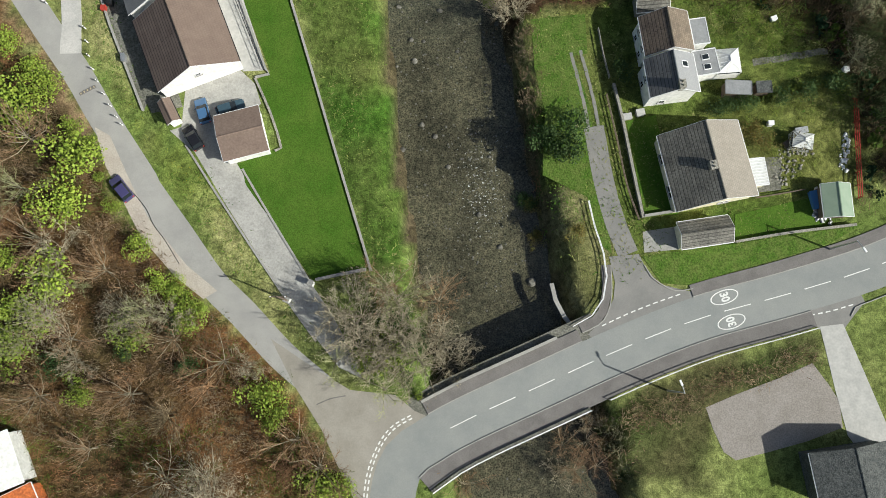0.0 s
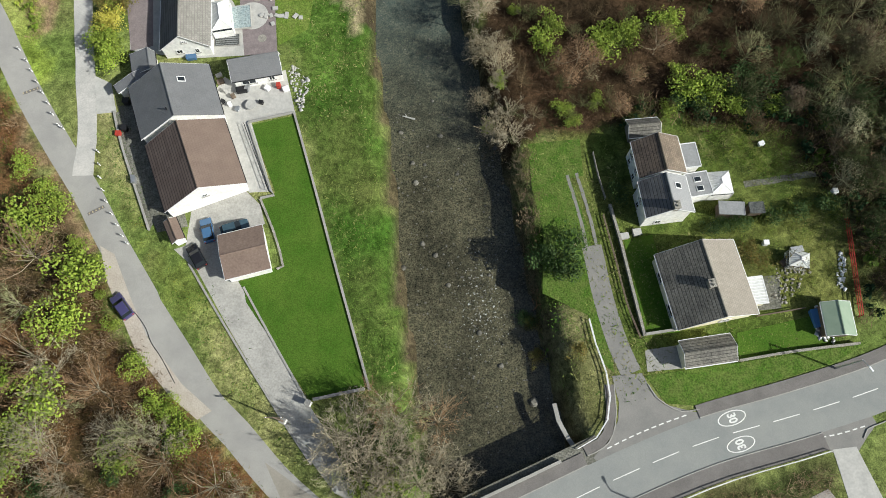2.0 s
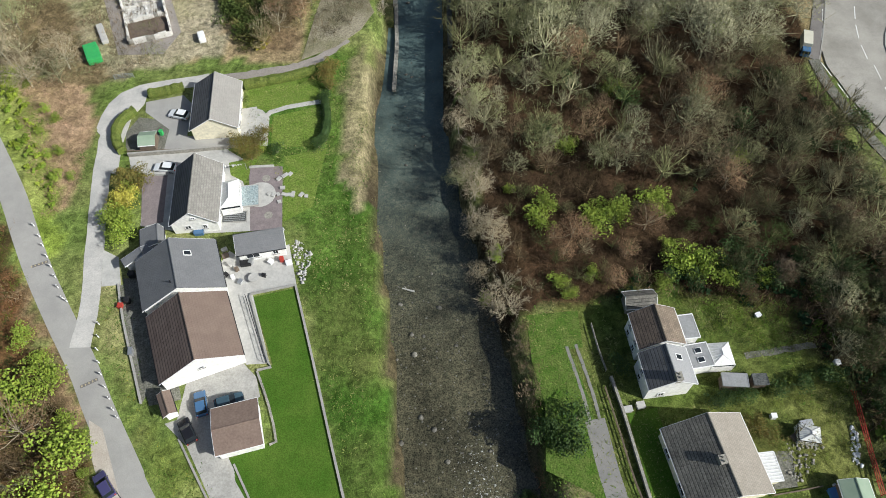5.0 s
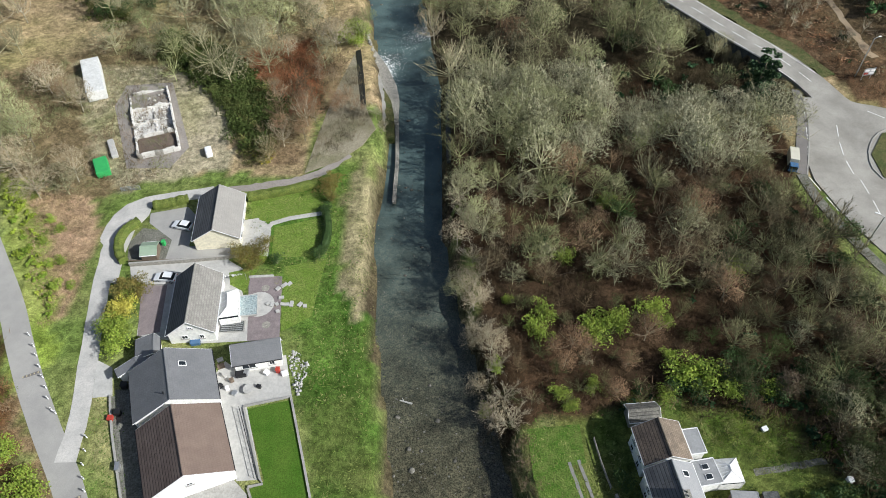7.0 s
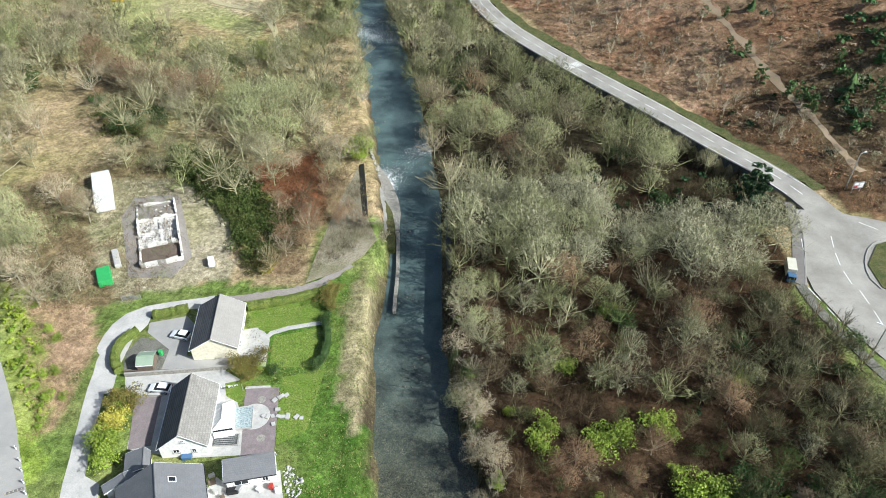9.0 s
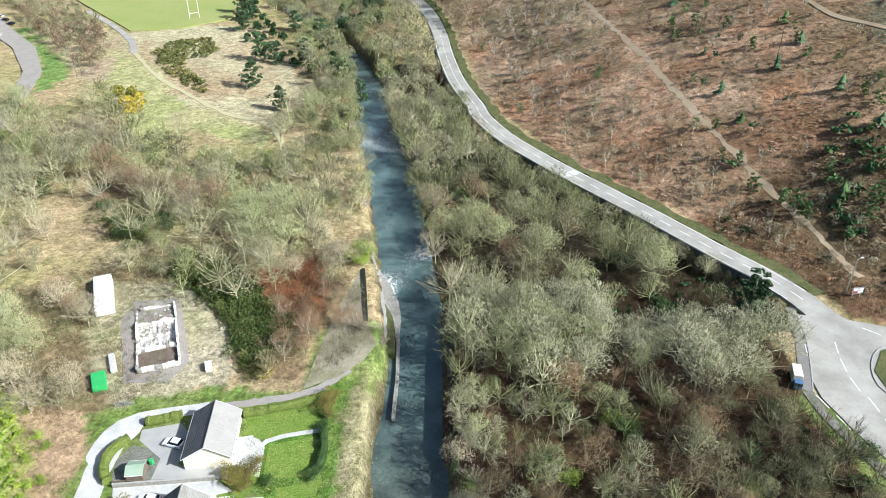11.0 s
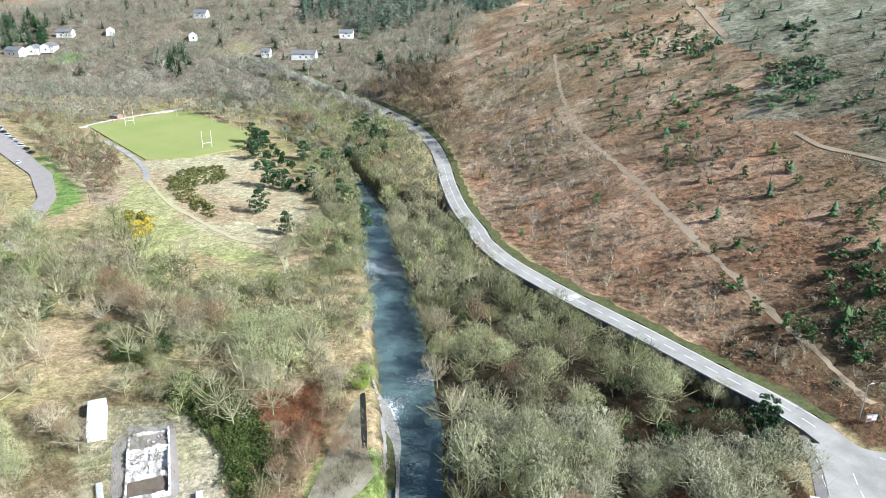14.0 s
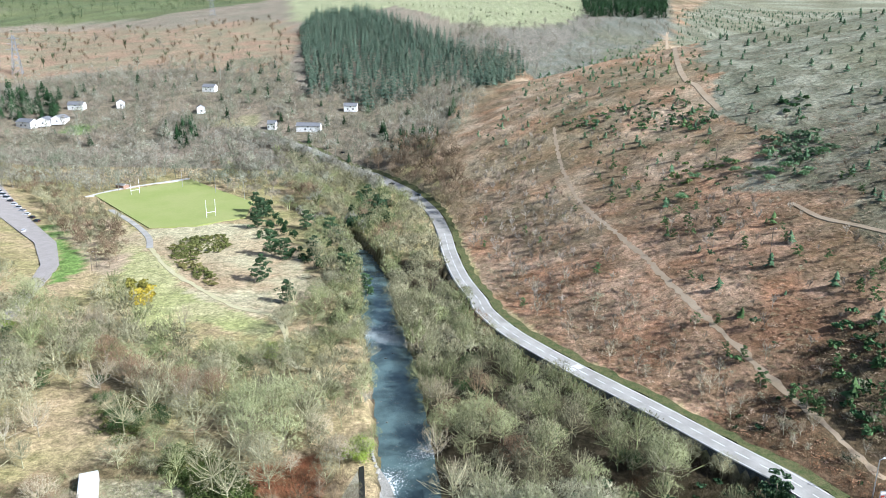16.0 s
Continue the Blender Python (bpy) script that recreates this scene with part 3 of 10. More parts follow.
PITCH = [(-238.9, 463.3), (-189.1, 511.6), (-126.9, 446.7), (-120.0, 406.0), (-141.3, 385.0), (-165.6, 377.7)]
CARPARK = [(-306.8, 426.8), (-314.3, 484.0), (-234.2, 384.9), (-200.9, 346.8), (-179.5, 309.6), (-172.7, 285.6), (-161.4, 246.1), (-157.6, 229.6), (-161.4, 223.3), (-167.1, 245.0), (-176.5, 277.4), (-187.7, 308.7), (-211.6, 345.3), (-257.6, 391.9), (-263.5, 362.8)]
JUNCTION = [(83.6, 134.5), (89.7, 134.5), (95.9, 127.4), (104.4, 123.5), (119.4, 114.7), (108.3, 73.1), (91.5, 77.7), (85.3, 85.3), (83.3, 88.0), (79.9, 96.6), (77.3, 106.9), (77.8, 114.8), (80.7, 124.4)]


# ---- value noise ----
TABLE = np.random.default_rng(3).uniform(0, 1, (256, 256))


def value_noise(x, y, size):
    u, v = x / size, y / size
    i, j = np.floor(u).astype(int), np.floor(v).astype(int)
    f, g = u - i, v - j
    f, g = f * f * (3 - 2 * f), g * g * (3 - 2 * g)
    t = lambda p, q: TABLE[p % 256, q % 256]
    return (t(i, j) * (1 - f) + t(i + 1, j) * f) * (1 - g) + (t(i, j + 1) * (1 - f) + t(i + 1, j + 1) * f) * g


def fractal(x, y, size, octaves=4):
    out, gain, total = 0, 1.0, 0
    for k in range(octaves):
        out = out + gain * value_noise(x + 37.7 * k, y - 11.3 * k, size / 2 ** k)
        total += gain
        gain *= 0.6
    return out / total


# ---- ground ----
def spaced(*spans):
    out = []
    for a, b, n in spans:
        out += list(np.linspace(a, b, n, endpoint=False))
    return np.array(out + [spans[-1][1]])


gx = spaced((-2600, -700, 18), (-700, -200, 45), (-200, -90, 36), (-90, 110, 125), (110, 250, 50), (250, 800, 65), (800, 2600, 20))
gy = spaced((-900, -60, 18), (-60, 130, 115), (130, 300, 70), (300, 620, 90), (620, 1100, 45), (1100, 3800, 40))
X, Y = np.meshgrid(gx, gy)
Z = ground(X, Y)
WILD = fractal(X, Y, 9.0)
Z = Z + np.where(Y > 130, (WILD - 0.5) * 1.8 * ease(130, 260, Y), 0)
for line, wide, depth in BEDS:
    lo, hi = line.min(0) - 25, line.max(0) + 25
    near = (X > lo[0]) & (X < hi[0]) & (Y > lo[1]) & (Y < hi[1])
    px, py = X[near], Y[near]
    far = np.full(px.shape, 1e9)
    for p in line:
        far = np.minimum(far, np.hypot(px - p[0], py - p[1]))
    k = ease(wide + 9, wide + 3, far)
    Z[near] = Z[near] * (1 - k) + (land(px, py) - depth - dip(px, py)) * k
for poly, depth in ((PITCH, 0.6), (CARPARK, 0.5), (JUNCTION, 0.4)):
    flat = inside(X, Y, poly)
    Z[flat] = land(X[flat], Y[flat]) - depth
nx, ny = len(gx), len(gy)
idx = np.arange(nx * ny).reshape(ny, nx)
a, b, c, d = idx[:-1, :-1].ravel(), idx[:-1, 1:].ravel(), idx[1:, 1:].ravel(), idx[1:, :-1].ravel()
tris = np.concatenate([np.stack([a, b, c], 1), np.stack([a, c, d], 1)])
COVER = np.empty((ny, nx, 3))
jx, jy = X + 5 * (fractal(X, Y, 5.0) - 0.5), Y + 5 * (fractal(X + 90, Y, 5.0) - 0.5)
MIX = np.clip((fractal(X + 400, Y, 16.0, 5) - 0.32) / 0.36, 0, 1)[..., None]


def cover(where, one, two):
    COVER[where] = (np.array(one) * (1 - MIX) + np.array(two) * MIX)[where]


cover(Y > -1e9, (0.16, 0.22, 0.055), (0.28, 0.29, 0.11))
NEAR_RIVER = np.abs(X - np.interp(Y, RIVER_Y, RIVER_X) + 10) < 13
cover((Y + 22 * (fractal(X, Y, 14.0) - 0.5) > 108) & ~(NEAR_RIVER & (Y < 132)), (0.42, 0.315, 0.185), (0.32, 0.28, 0.125))
# far ground and the hamlet's ground are lightened to paint in distant haze
cover(Y > 540, (0.23, 0.205, 0.15), (0.28, 0.225, 0.17))
HAMLET = [(-394.5, 558.7), (-351.3, 577.2), (-279.0, 582.7), (-235.5, 620.0), (-204.4, 650.2), (-174.0, 675.0), (-129.4, 587.4), (-86.6, 553.1), (-39.2, 517.5), (2.5, 524.1), (34.7, 677.7), (3.0, 821.7), (-56.2, 751.1), (-118.1, 770.4), (-146.1, 726.3), (-202.5, 878.9), (-274.8, 846.3), (-385.7, 826.1), (-503.1, 728.6)]
GLADE = [(30.3, 147.6), (45.2, 156.0), (62.5, 158.0), (76.0, 150.0), (75.5, 141.2), (54.9, 135.6), (36.9, 138.5)]
ZONES = (
    (HAMLET, (0.19, 0.165, 0.11), (0.25, 0.2, 0.145)),
    # WOOD_RIGHT and EAST_BANK floors: shade under the crowns is put into the colour
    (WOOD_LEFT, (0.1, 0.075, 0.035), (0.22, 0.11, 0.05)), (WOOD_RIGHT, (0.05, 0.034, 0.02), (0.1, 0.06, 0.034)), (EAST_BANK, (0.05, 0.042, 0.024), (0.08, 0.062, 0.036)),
    (MEADOW, (0.06, 0.13, 0.018), (0.16, 0.18, 0.055)), (NORTH_GREEN, (0.1, 0.19, 0.03), (0.18, 0.22, 0.06)), (FAR_SLOPE, (0.33, 0.22, 0.15), (0.25, 0.225, 0.145)), (BRACKEN, (0.4, 0.215, 0.12), (0.56, 0.38, 0.25)),
    (OLIVE_HILL, (0.27, 0.245, 0.165), (0.38, 0.33, 0.235)), (HEATH, (0.5, 0.44, 0.28), (0.42, 0.31, 0.19)), (TAN_SLOPE, (0.42, 0.32, 0.22), (0.46, 0.4, 0.22)), (GREEN_TRACK, (0.36, 0.36, 0.15), (0.44, 0.4, 0.21)),
    (WEST_SCRUB, (0.2, 0.16, 0.08), (0.3, 0.22, 0.13)), (BRAMBLE, (0.07, 0.08, 0.03), (0.1, 0.1, 0.04)), (RUSTY, (0.27, 0.12, 0.06), (0.2, 0.12, 0.06)), (RAMP_SCRUB, (0.24, 0.17, 0.1), (0.18, 0.14, 0.07)), (RUIN_YARD, (0.46, 0.395, 0.275), (0.36, 0.335, 0.18)), (WEST_BANK, (0.55, 0.37, 0.25), (0.42, 0.32, 0.17)),
    # HILL_FOOT: scrubby ground, with shade also put into its dark colour
    (HILL_FOOT, (0.13, 0.085, 0.05), (0.23, 0.14, 0.08)), (LEFT_VERGE, (0.2, 0.25, 0.06), (0.4, 0.38, 0.17)), (LEFT_VERGE_LOW, (0.2, 0.25, 0.06), (0.42, 0.39, 0.18)), (SANDY_BANK, (0.36, 0.25, 0.15), (0.25, 0.18, 0.1)), (REED_BANK, (0.33, 0.28, 0.17), (0.2, 0.2, 0.08)), (EAST_GARDEN, (0.07, 0.125, 0.02), (0.2, 0.21, 0.065)),
    # SOUTH_GREEN: grass colour lowered to paint the shade below the road
    (EAST_DRY, (0.36, 0.31, 0.18), (0.2, 0.2, 0.08)), (SOUTH_GREEN, (0.06, 0.11, 0.022), (0.12, 0.115, 0.05)),
    # GLADE and GARDEN_END: near black, tree shade painted into the ground colour
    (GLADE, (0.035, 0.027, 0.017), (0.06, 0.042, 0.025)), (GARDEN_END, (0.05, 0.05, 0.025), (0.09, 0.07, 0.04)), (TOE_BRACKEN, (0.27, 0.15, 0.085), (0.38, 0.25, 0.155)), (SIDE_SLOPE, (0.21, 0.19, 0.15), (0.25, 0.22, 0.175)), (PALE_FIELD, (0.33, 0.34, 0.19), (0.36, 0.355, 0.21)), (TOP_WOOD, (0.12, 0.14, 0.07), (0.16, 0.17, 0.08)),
    (GREEN_BANK, (0.26, 0.34, 0.06), (0.36, 0.37, 0.12)), ([(-342.8, 627.5), (-331.1, 643.2), (-311.9, 618.3), (-326.0, 606.5)], (0.2, 0.28, 0.1), (0.24, 0.3, 0.12)), ([(-231.7, 654.1), (-177.4, 666.9), (-172.5, 636.6), (-213.8, 630.4)], (0.3, 0.25, 0.16), (0.26, 0.24, 0.13)), (CAR_PARK_GREEN, (0.17, 0.26, 0.07), (0.2, 0.28, 0.08)),
)
wx, wy = X + 60 * (fractal(X, Y, 45.0) - 0.5), Y + 60 * (fractal(X + 90, Y, 45.0) - 0.5)
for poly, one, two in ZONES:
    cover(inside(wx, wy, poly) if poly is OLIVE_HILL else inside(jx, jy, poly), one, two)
patchy = np.clip((fractal(X + 900, Y + 300, 70.0, 5) - 0.47) / 0.12, 0, 1) * inside(jx, jy, BRACKEN)
COVER = COVER * (1 - 0.45 * patchy[..., None]) + np.array([0.2, 0.17, 0.09]) * 0.45 * patchy[..., None]
darker = np.clip((fractal(X + 50, Y + 700, 13.0, 5) - 0.47) / 0.09, 0, 1) * inside(jx, jy, BRACKEN)
COVER = COVER * (1 - 0.45 * darker[..., None]) + np.array([0.14, 0.11, 0.065]) * 0.45 * darker[..., None]
# bracken turns less red and slightly bluer northwards
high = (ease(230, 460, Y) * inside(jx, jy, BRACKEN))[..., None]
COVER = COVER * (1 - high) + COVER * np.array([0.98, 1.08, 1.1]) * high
# sunken wood floor, its colour darkened for the shade beneath the trees
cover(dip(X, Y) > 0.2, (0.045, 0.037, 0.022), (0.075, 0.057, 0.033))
rd, rw = river_side(X, Y)
cover((rd < rw + 0.5 + 1.5 * (WILD - 0.5)) & (Y < 460), (0.09, 0.07, 0.045), (0.16, 0.14, 0.07))
COVER *= (0.72 + 0.56 * fractal(X - 200, Y, 3.0, 3))[..., None]
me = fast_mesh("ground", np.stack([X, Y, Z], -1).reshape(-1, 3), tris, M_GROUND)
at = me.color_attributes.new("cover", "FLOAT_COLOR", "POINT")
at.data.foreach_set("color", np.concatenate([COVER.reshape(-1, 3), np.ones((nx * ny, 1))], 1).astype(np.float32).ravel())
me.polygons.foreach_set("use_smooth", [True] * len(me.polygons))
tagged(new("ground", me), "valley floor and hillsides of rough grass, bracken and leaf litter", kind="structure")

# ---- river ----
ys = np.concatenate([np.arange(-200, 320, 1.5), np.arange(320, 600, 6.0)])
verts, faces, foam = [], [], []
for i, y in enumerate(ys):
    m, w = np.interp(y, RIVER_Y, RIVER_X), np.interp(y, RIVER_Y, RIVER_W) + 3
    for k in range(13):
        x = m + w * (k / 6 - 1) * 1.15
        verts.append((x, y, float(water_level(y))))
        f = 0.43 * math.exp(-((y - 24) / 24) ** 2) * math.exp(-((x - m - 1) / 6) ** 2) + 0.6 * math.exp(-((y - 160 - 1.5 * (x - m)) / 9) ** 2) + 0.35 * math.exp(-((y - 245) / 10) ** 2) + 0.55 * math.exp(-((y - 152) / 14) ** 2) * math.exp(-((x - m + 5.5) / 2.0) ** 2)
        foam.append(f + (0.55 if y > 165 else 0.25) * float(value_noise(np.array([x]), np.array([y]), 8.0)[0]))
for i in range(len(ys) - 1):
    for k in range(12):
        q = i * 13 + k
        faces.append((q, q + 1, q + 14, q + 13))
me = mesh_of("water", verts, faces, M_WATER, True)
# depth: share of painted sky reflection, growing upstream
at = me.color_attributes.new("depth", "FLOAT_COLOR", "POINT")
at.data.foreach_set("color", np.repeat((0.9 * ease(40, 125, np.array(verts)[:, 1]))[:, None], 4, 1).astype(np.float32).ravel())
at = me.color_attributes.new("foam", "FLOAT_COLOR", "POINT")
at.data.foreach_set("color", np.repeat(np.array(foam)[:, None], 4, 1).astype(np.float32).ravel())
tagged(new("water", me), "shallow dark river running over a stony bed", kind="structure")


# ---- shapes ----
def box(bm, sx, sy, sz, at=(0, 0, 0), turn=0.0):
    m = Matrix.Translation(at) @ Matrix.Rotation(turn, 4, "Z") @ Matrix.Diagonal((sx, sy, sz, 1))
    return bmesh.ops.create_cube(bm, size=1, matrix=m)["verts"]


def rod(bm, a, b, r0, r1=None, sides=6):
    a, b = Vector(a), Vector(b)
    m = Matrix.Translation((a + b) / 2) @ (b - a).to_track_quat("Z", "Y").to_matrix().to_4x4()
    bmesh.ops.create_cone(bm, cap_ends=True, segments=sides, radius1=r0, radius2=r0 if r1 is None else r1, depth=(b - a).length, matrix=m)


def part(name, bm, mat, parent, label="", bevel=0.0):
    if bevel:
        bmesh.ops.bevel(bm, geom=bm.edges[:], offset=bevel, segments=1, affect="EDGES")
    me = bpy.data.meshes.new(name)
    bm.normal_update()
    bm.to_mesh(me)
    bm.free()
    me.materials.append(mat)
    ob = new(name, me)
    ob.parent = parent
    return tagged(ob, label) if label else ob


def slab(name, parent, mat, size, at, turn=0.0, bevel=0.0, label=""):
    bm = bmesh.new()
    box(bm, *size, at, turn)
    return part(name, bm, mat, parent, label, bevel)


def empty(name, x, y, turn, label, category, z=None, group=""):
    ob = new(name)
    ob.empty_display_size = 0.2
    ob.matrix_basis = pose(x, y, level(x, y) if z is None else z, 0, 0, turn)
    return tagged(ob, label, category, group)


def wall_line(name, points, high, thick, mat, label, step=2.5, cope=None, kind="", category="wall", base=None):
    """A wall along a plan line that follows the ground, with a coping."""
    line = smooth_line(points, step) if len(points) > 2 else np.array([np.array(points[0]) + (np.array(points[1]) - np.array(points[0])) * k / 8 for k in range(9)])
    home = empty(name, line[0][0], line[0][1], 0, label, category) if not kind else tagged(new(name), label, kind=kind)
    o = home.matrix_basis.translation if not kind else Vector((0, 0, 0))
    for nm, lo, hi, t, m in (("wall_body", -0.4, high, thick, mat), ("coping", high, high + 0.07, thick + 0.1, cope or mat)):
        bm = bmesh.new()
        rows = []
        left, right = offsets(line, t / 2), offsets(line, -t / 2)
        zs = land(line[:, 0], line[:, 1]) if base is None else np.full(len(line), base)
        for (a, b), (c, d), z in zip(left, right, zs):
            rows.append([bm.verts.new((a - o.x, b - o.y, z + lo - o.z)), bm.verts.new((c - o.x, d - o.y, z + lo - o.z)), bm.verts.new((c - o.x, d - o.y, z + hi - o.z)), bm.verts.new((a - o.x, b - o.y, z + hi - o.z))])
        for p, q in zip(rows, rows[1:]):
            for i in range(4):
                j = (i + 1) % 4
                bm.faces.new((p[i], p[j], q[j], q[i]))
        bm.faces.new(rows[0][::-1])
        bm.faces.new(rows[-1])
        bmesh.ops.recalc_face_normals(bm, faces=bm.faces[:])
        part(nm, bm, m, home)
    return home


def fence_line(name, points, high, gap, mat, label, rails=2, size=0.09, category="fence", rail=0.05):
    """Posts and rails along a plan line."""
    line = smooth_line(points, gap)
    home = empty(name, line[0][0], line[0][1], 0, label, category)
    o = home.matrix_basis.translation
    zs = land(line[:, 0], line[:, 1])
    post = None
    for (x, y), z in zip(line, zs):
        if post is None:
            bm = bmesh.new()
            box(bm, size, size, high + 0.4, (0, 0, high / 2 - 0.2))
            post = part("post", bm, mat, home)
            ob = post
        else:
            ob = new("post", post.data)
            ob.parent = home
        ob.location = (x - o.x, y - o.y, z - o.z)
    left, right = offsets(line, rail), offsets(line, -rail)
    for k in range(rails):
        bm = bmesh.new()
        h = high * (k + 0.8) / rails
        rings = [[bm.verts.new((p[0] - o.x, p[1] - o.y, z + h + up - o.z)) for p, up in ((a, -rail), (b, -rail), (b, rail), (a, rail))] for a, b, z in zip(left, right, zs)]
        for p, q in zip(rings, rings[1:]):
            for i in range(4):
                j = (i + 1) % 4
                bm.faces.new((p[i], p[j], q[j], q[i]))
        bm.faces.new(rings[0][::-1])
        bm.faces.new(rings[-1])
        bmesh.ops.recalc_face_normals(bm, faces=bm.faces[:])
        part("rail", bm, mat, home)
    return home


# ---- roads ----
MAIN = [(-4.8, -34.4), (-6.4, -24.3), (-6.9, -18.6), (-5.4, -13.6), (-1.9, -11.0), (3.2, -8.2), (13.9, -3.4), (25.2, 1.6), (36.6, 5.9), (49.8, 9.5), (62.3, 13.4), (70.8, 17.6), (84.4, 27.7), (99.6, 40.8)]
MAIN_LINE = smooth_line(MAIN, 1.5)
road = ribbon("road", MAIN, -3.1, 3.1, 0.06, M_ASPHALT, label="grey two-lane asphalt road over the bridge", curve=MAIN_LINE)


def along(line):
    s = np.concatenate([[0], np.cumsum(np.linalg.norm(np.diff(line, axis=0), axis=1))])
    return s, lambda v: np.array([np.interp(v, s, line[:, 0]), np.interp(v, s, line[:, 1])])


def dashes(parent, line, start, end, mark, gap, wide, side=0.0, lift=0.075, mat=M_WHITE):
    """Painted dashes along a plan line, each a part of its road."""
    s, at = along(line)
    v = start
    while v + mark < min(end, s[-1]):
        a, b = at(v), at(v + mark)
        d = (b - a) / np.linalg.norm(b - a)
        n = np.array([-d[1], d[0]])
        a, b = a + n * side, b + n * side
        q = [a + n * wide / 2, a - n * wide / 2, b - n * wide / 2, b + n * wide / 2]
        verts = [(p[0], p[1], level(*p) + lift) for p in q]
        ob = new("road_marking", mesh_of("road_marking", verts, [(0, 1, 2, 3)], mat))
        ob.parent = parent
        v += mark + gap


def nearest(line, p):
    s, _ = along(line)
    return s[np.argmin(np.linalg.norm(line - np.array(p), axis=1))]


START = nearest(MAIN_LINE, (1.3, -9.0))
dashes(road, MAIN_LINE, START, START + 140, 4.0, 2.03, 0.13)
GIVEWAY = smooth_line([(-10.6, -18.5), (-10.2, -15.5), (-9.0, -12.1), (-7.0, -9.3), (-3.9, -7.5)], 0.5)
dashes(road, GIVEWAY, 0, 60, 0.55, 0.35, 0.2, 0.22)
dashes(road, GIVEWAY, 0, 60, 0.55, 0.35, 0.2, -0.22)
dashes(road, smooth_line([(22.5, 4.8), (26.2, 6.5), (30.3, 8.1), (34.7, 9.6)], 0.5), 0, 40, 0.7, 0.45, 0.17)
dashes(road, smooth_line([(52.1, 6.3), (55.1, 6.9), (58.6, 7.9)], 0.5), 0, 40, 0.7, 0.45, 0.17)


def roundel(x, y, turn, mirror):
    """A painted speed roundel, drawn out along the road."""
    z = level(x, y) + 0.078
    m = pose(x, y, z, 0, 0, turn)
    n = 40
    verts, faces = [], []
    for k in range(n):
        an = 2 * math.pi * k / n
        for r in (1.0, 0.86):
            verts.append(m @ Vector((1.0 * r * math.cos(an), 2.1 * (r if r == 1 else 0.92) * math.sin(an), 0)))
    for k in range(n):
        a, b = 2 * k, 2 * ((k + 1) % n)
        faces.append((a, b, b + 1, a + 1))
    ring = new("road_marking", mesh_of("speed_ring", verts, faces, M_WHITE))
    ring.parent = road
    cu = bpy.data.curves.new("speed_figures", "FONT")
    cu.body, cu.align_x, cu.align_y, cu.size = "30", "CENTER", "CENTER", 1.05
    cu.offset = 0.035
    ob = new("speed_figures", cu)
    bpy.context.view_layer.update()
    me = bpy.data.meshes.new_from_object(ob.evaluated_get(bpy.context.evaluated_depsgraph_get()))
    bpy.data.objects.remove(ob)
    me.materials.clear()
    me.materials.append(M_WHITE)
    fig = new("speed_figures", me)
    fig.matrix_basis = m @ Matrix.Diagonal((1.3, 1.6, 1, 1))
    fig.parent = road


roundel(*(40.1, 8.9), -72, False)
roundel(*(40.9, 5.4), 108, False)

def stretch(a, b):
    """The piece of the road's middle line from beside one plan point to beside another."""
    i, j = np.argmin(np.linalg.norm(MAIN_LINE - np.array(a), axis=1)), np.argmin(np.linalg.norm(MAIN_LINE - np.array(b), axis=1))
    return MAIN_LINE[i:j + 1]


NORTH_1, NORTH_2, SOUTH_1 = stretch((-1.1, -10.2), (21.3, -0.2)), stretch((36.2, 5.7), (75.3, 20.9)), stretch((-5.6, -14.0), (51.8, 10.0))
for line, side, words in ((NORTH_1, 1, "on the bridge's upstream side"), (NORTH_2, 1, "beside the grass bank"), (SOUTH_1, -1, "on the bridge's downstream side")):
    wide = 5.5 if side < 0 else 4.9
    ribbon("pavement", [], *sorted((side * 3.24, side * wide)), 0.17, M_PATH, label="dark asphalt footway " + words, across=2, curve=line)
    ribbon("kerb", [], *sorted((side * 3.1, side * 3.24)), 0.18, M_CONCRETE, label="pale concrete kerb", across=1, curve=line)
ribbon("pavement", [(19.7, 3.9), (22.0, 5.0), (23.3, 6.6), (24.0, 9.4), (24.0, 13.5)], 0.0, 1.3, 0.16, M_PATH, label="dark asphalt footway round the corner", across=2)
ribbon("kerb", [(19.7, 3.9), (22.0, 5.0), (23.3, 6.6), (24.0, 9.4), (24.0, 13.5)], -0.14, 0.0, 0.18, M_CONCRETE, label="pale concrete kerb", across=1, step=1.0)
ribbon("kerb", [(28.9, 13.5), (29.8, 11.8), (31.1, 10.8), (33.2, 9.8), (35.7, 10.1)], -0.07, 0.07, 0.18, M_CONCRETE, label="pale concrete kerb", across=1, step=1.0)
ribbon("kerb", [(57.9, 6.2), (58.6, 7.4), (60.9, 8.3), (65.9, 10.2)], -0.07, 0.07, 0.19, M_CONCRETE, label="pale concrete kerb", across=1, step=1.0)

LANE = [(-106.1, 119.8), (-86.9, 91.2), (-75.8, 75.1), (-70.4, 65.9), (-65.8, 58.4), (-60.3, 50.3), (-54.7, 42.5), (-50.2, 35.3), (-43.8, 25.9)] + [(-43.2, 24.7), (-37.9, 17.6), (-33.0, 11.0), (-28.4, 6.6), (-22.6, 0.6), (-16.9, -4.1), (-10.5, -9.8)]
lane = ribbon("lane", LANE, -2.1, 2.1, 0.04, M_LANE, label="pale worn asphalt lane with cracks")
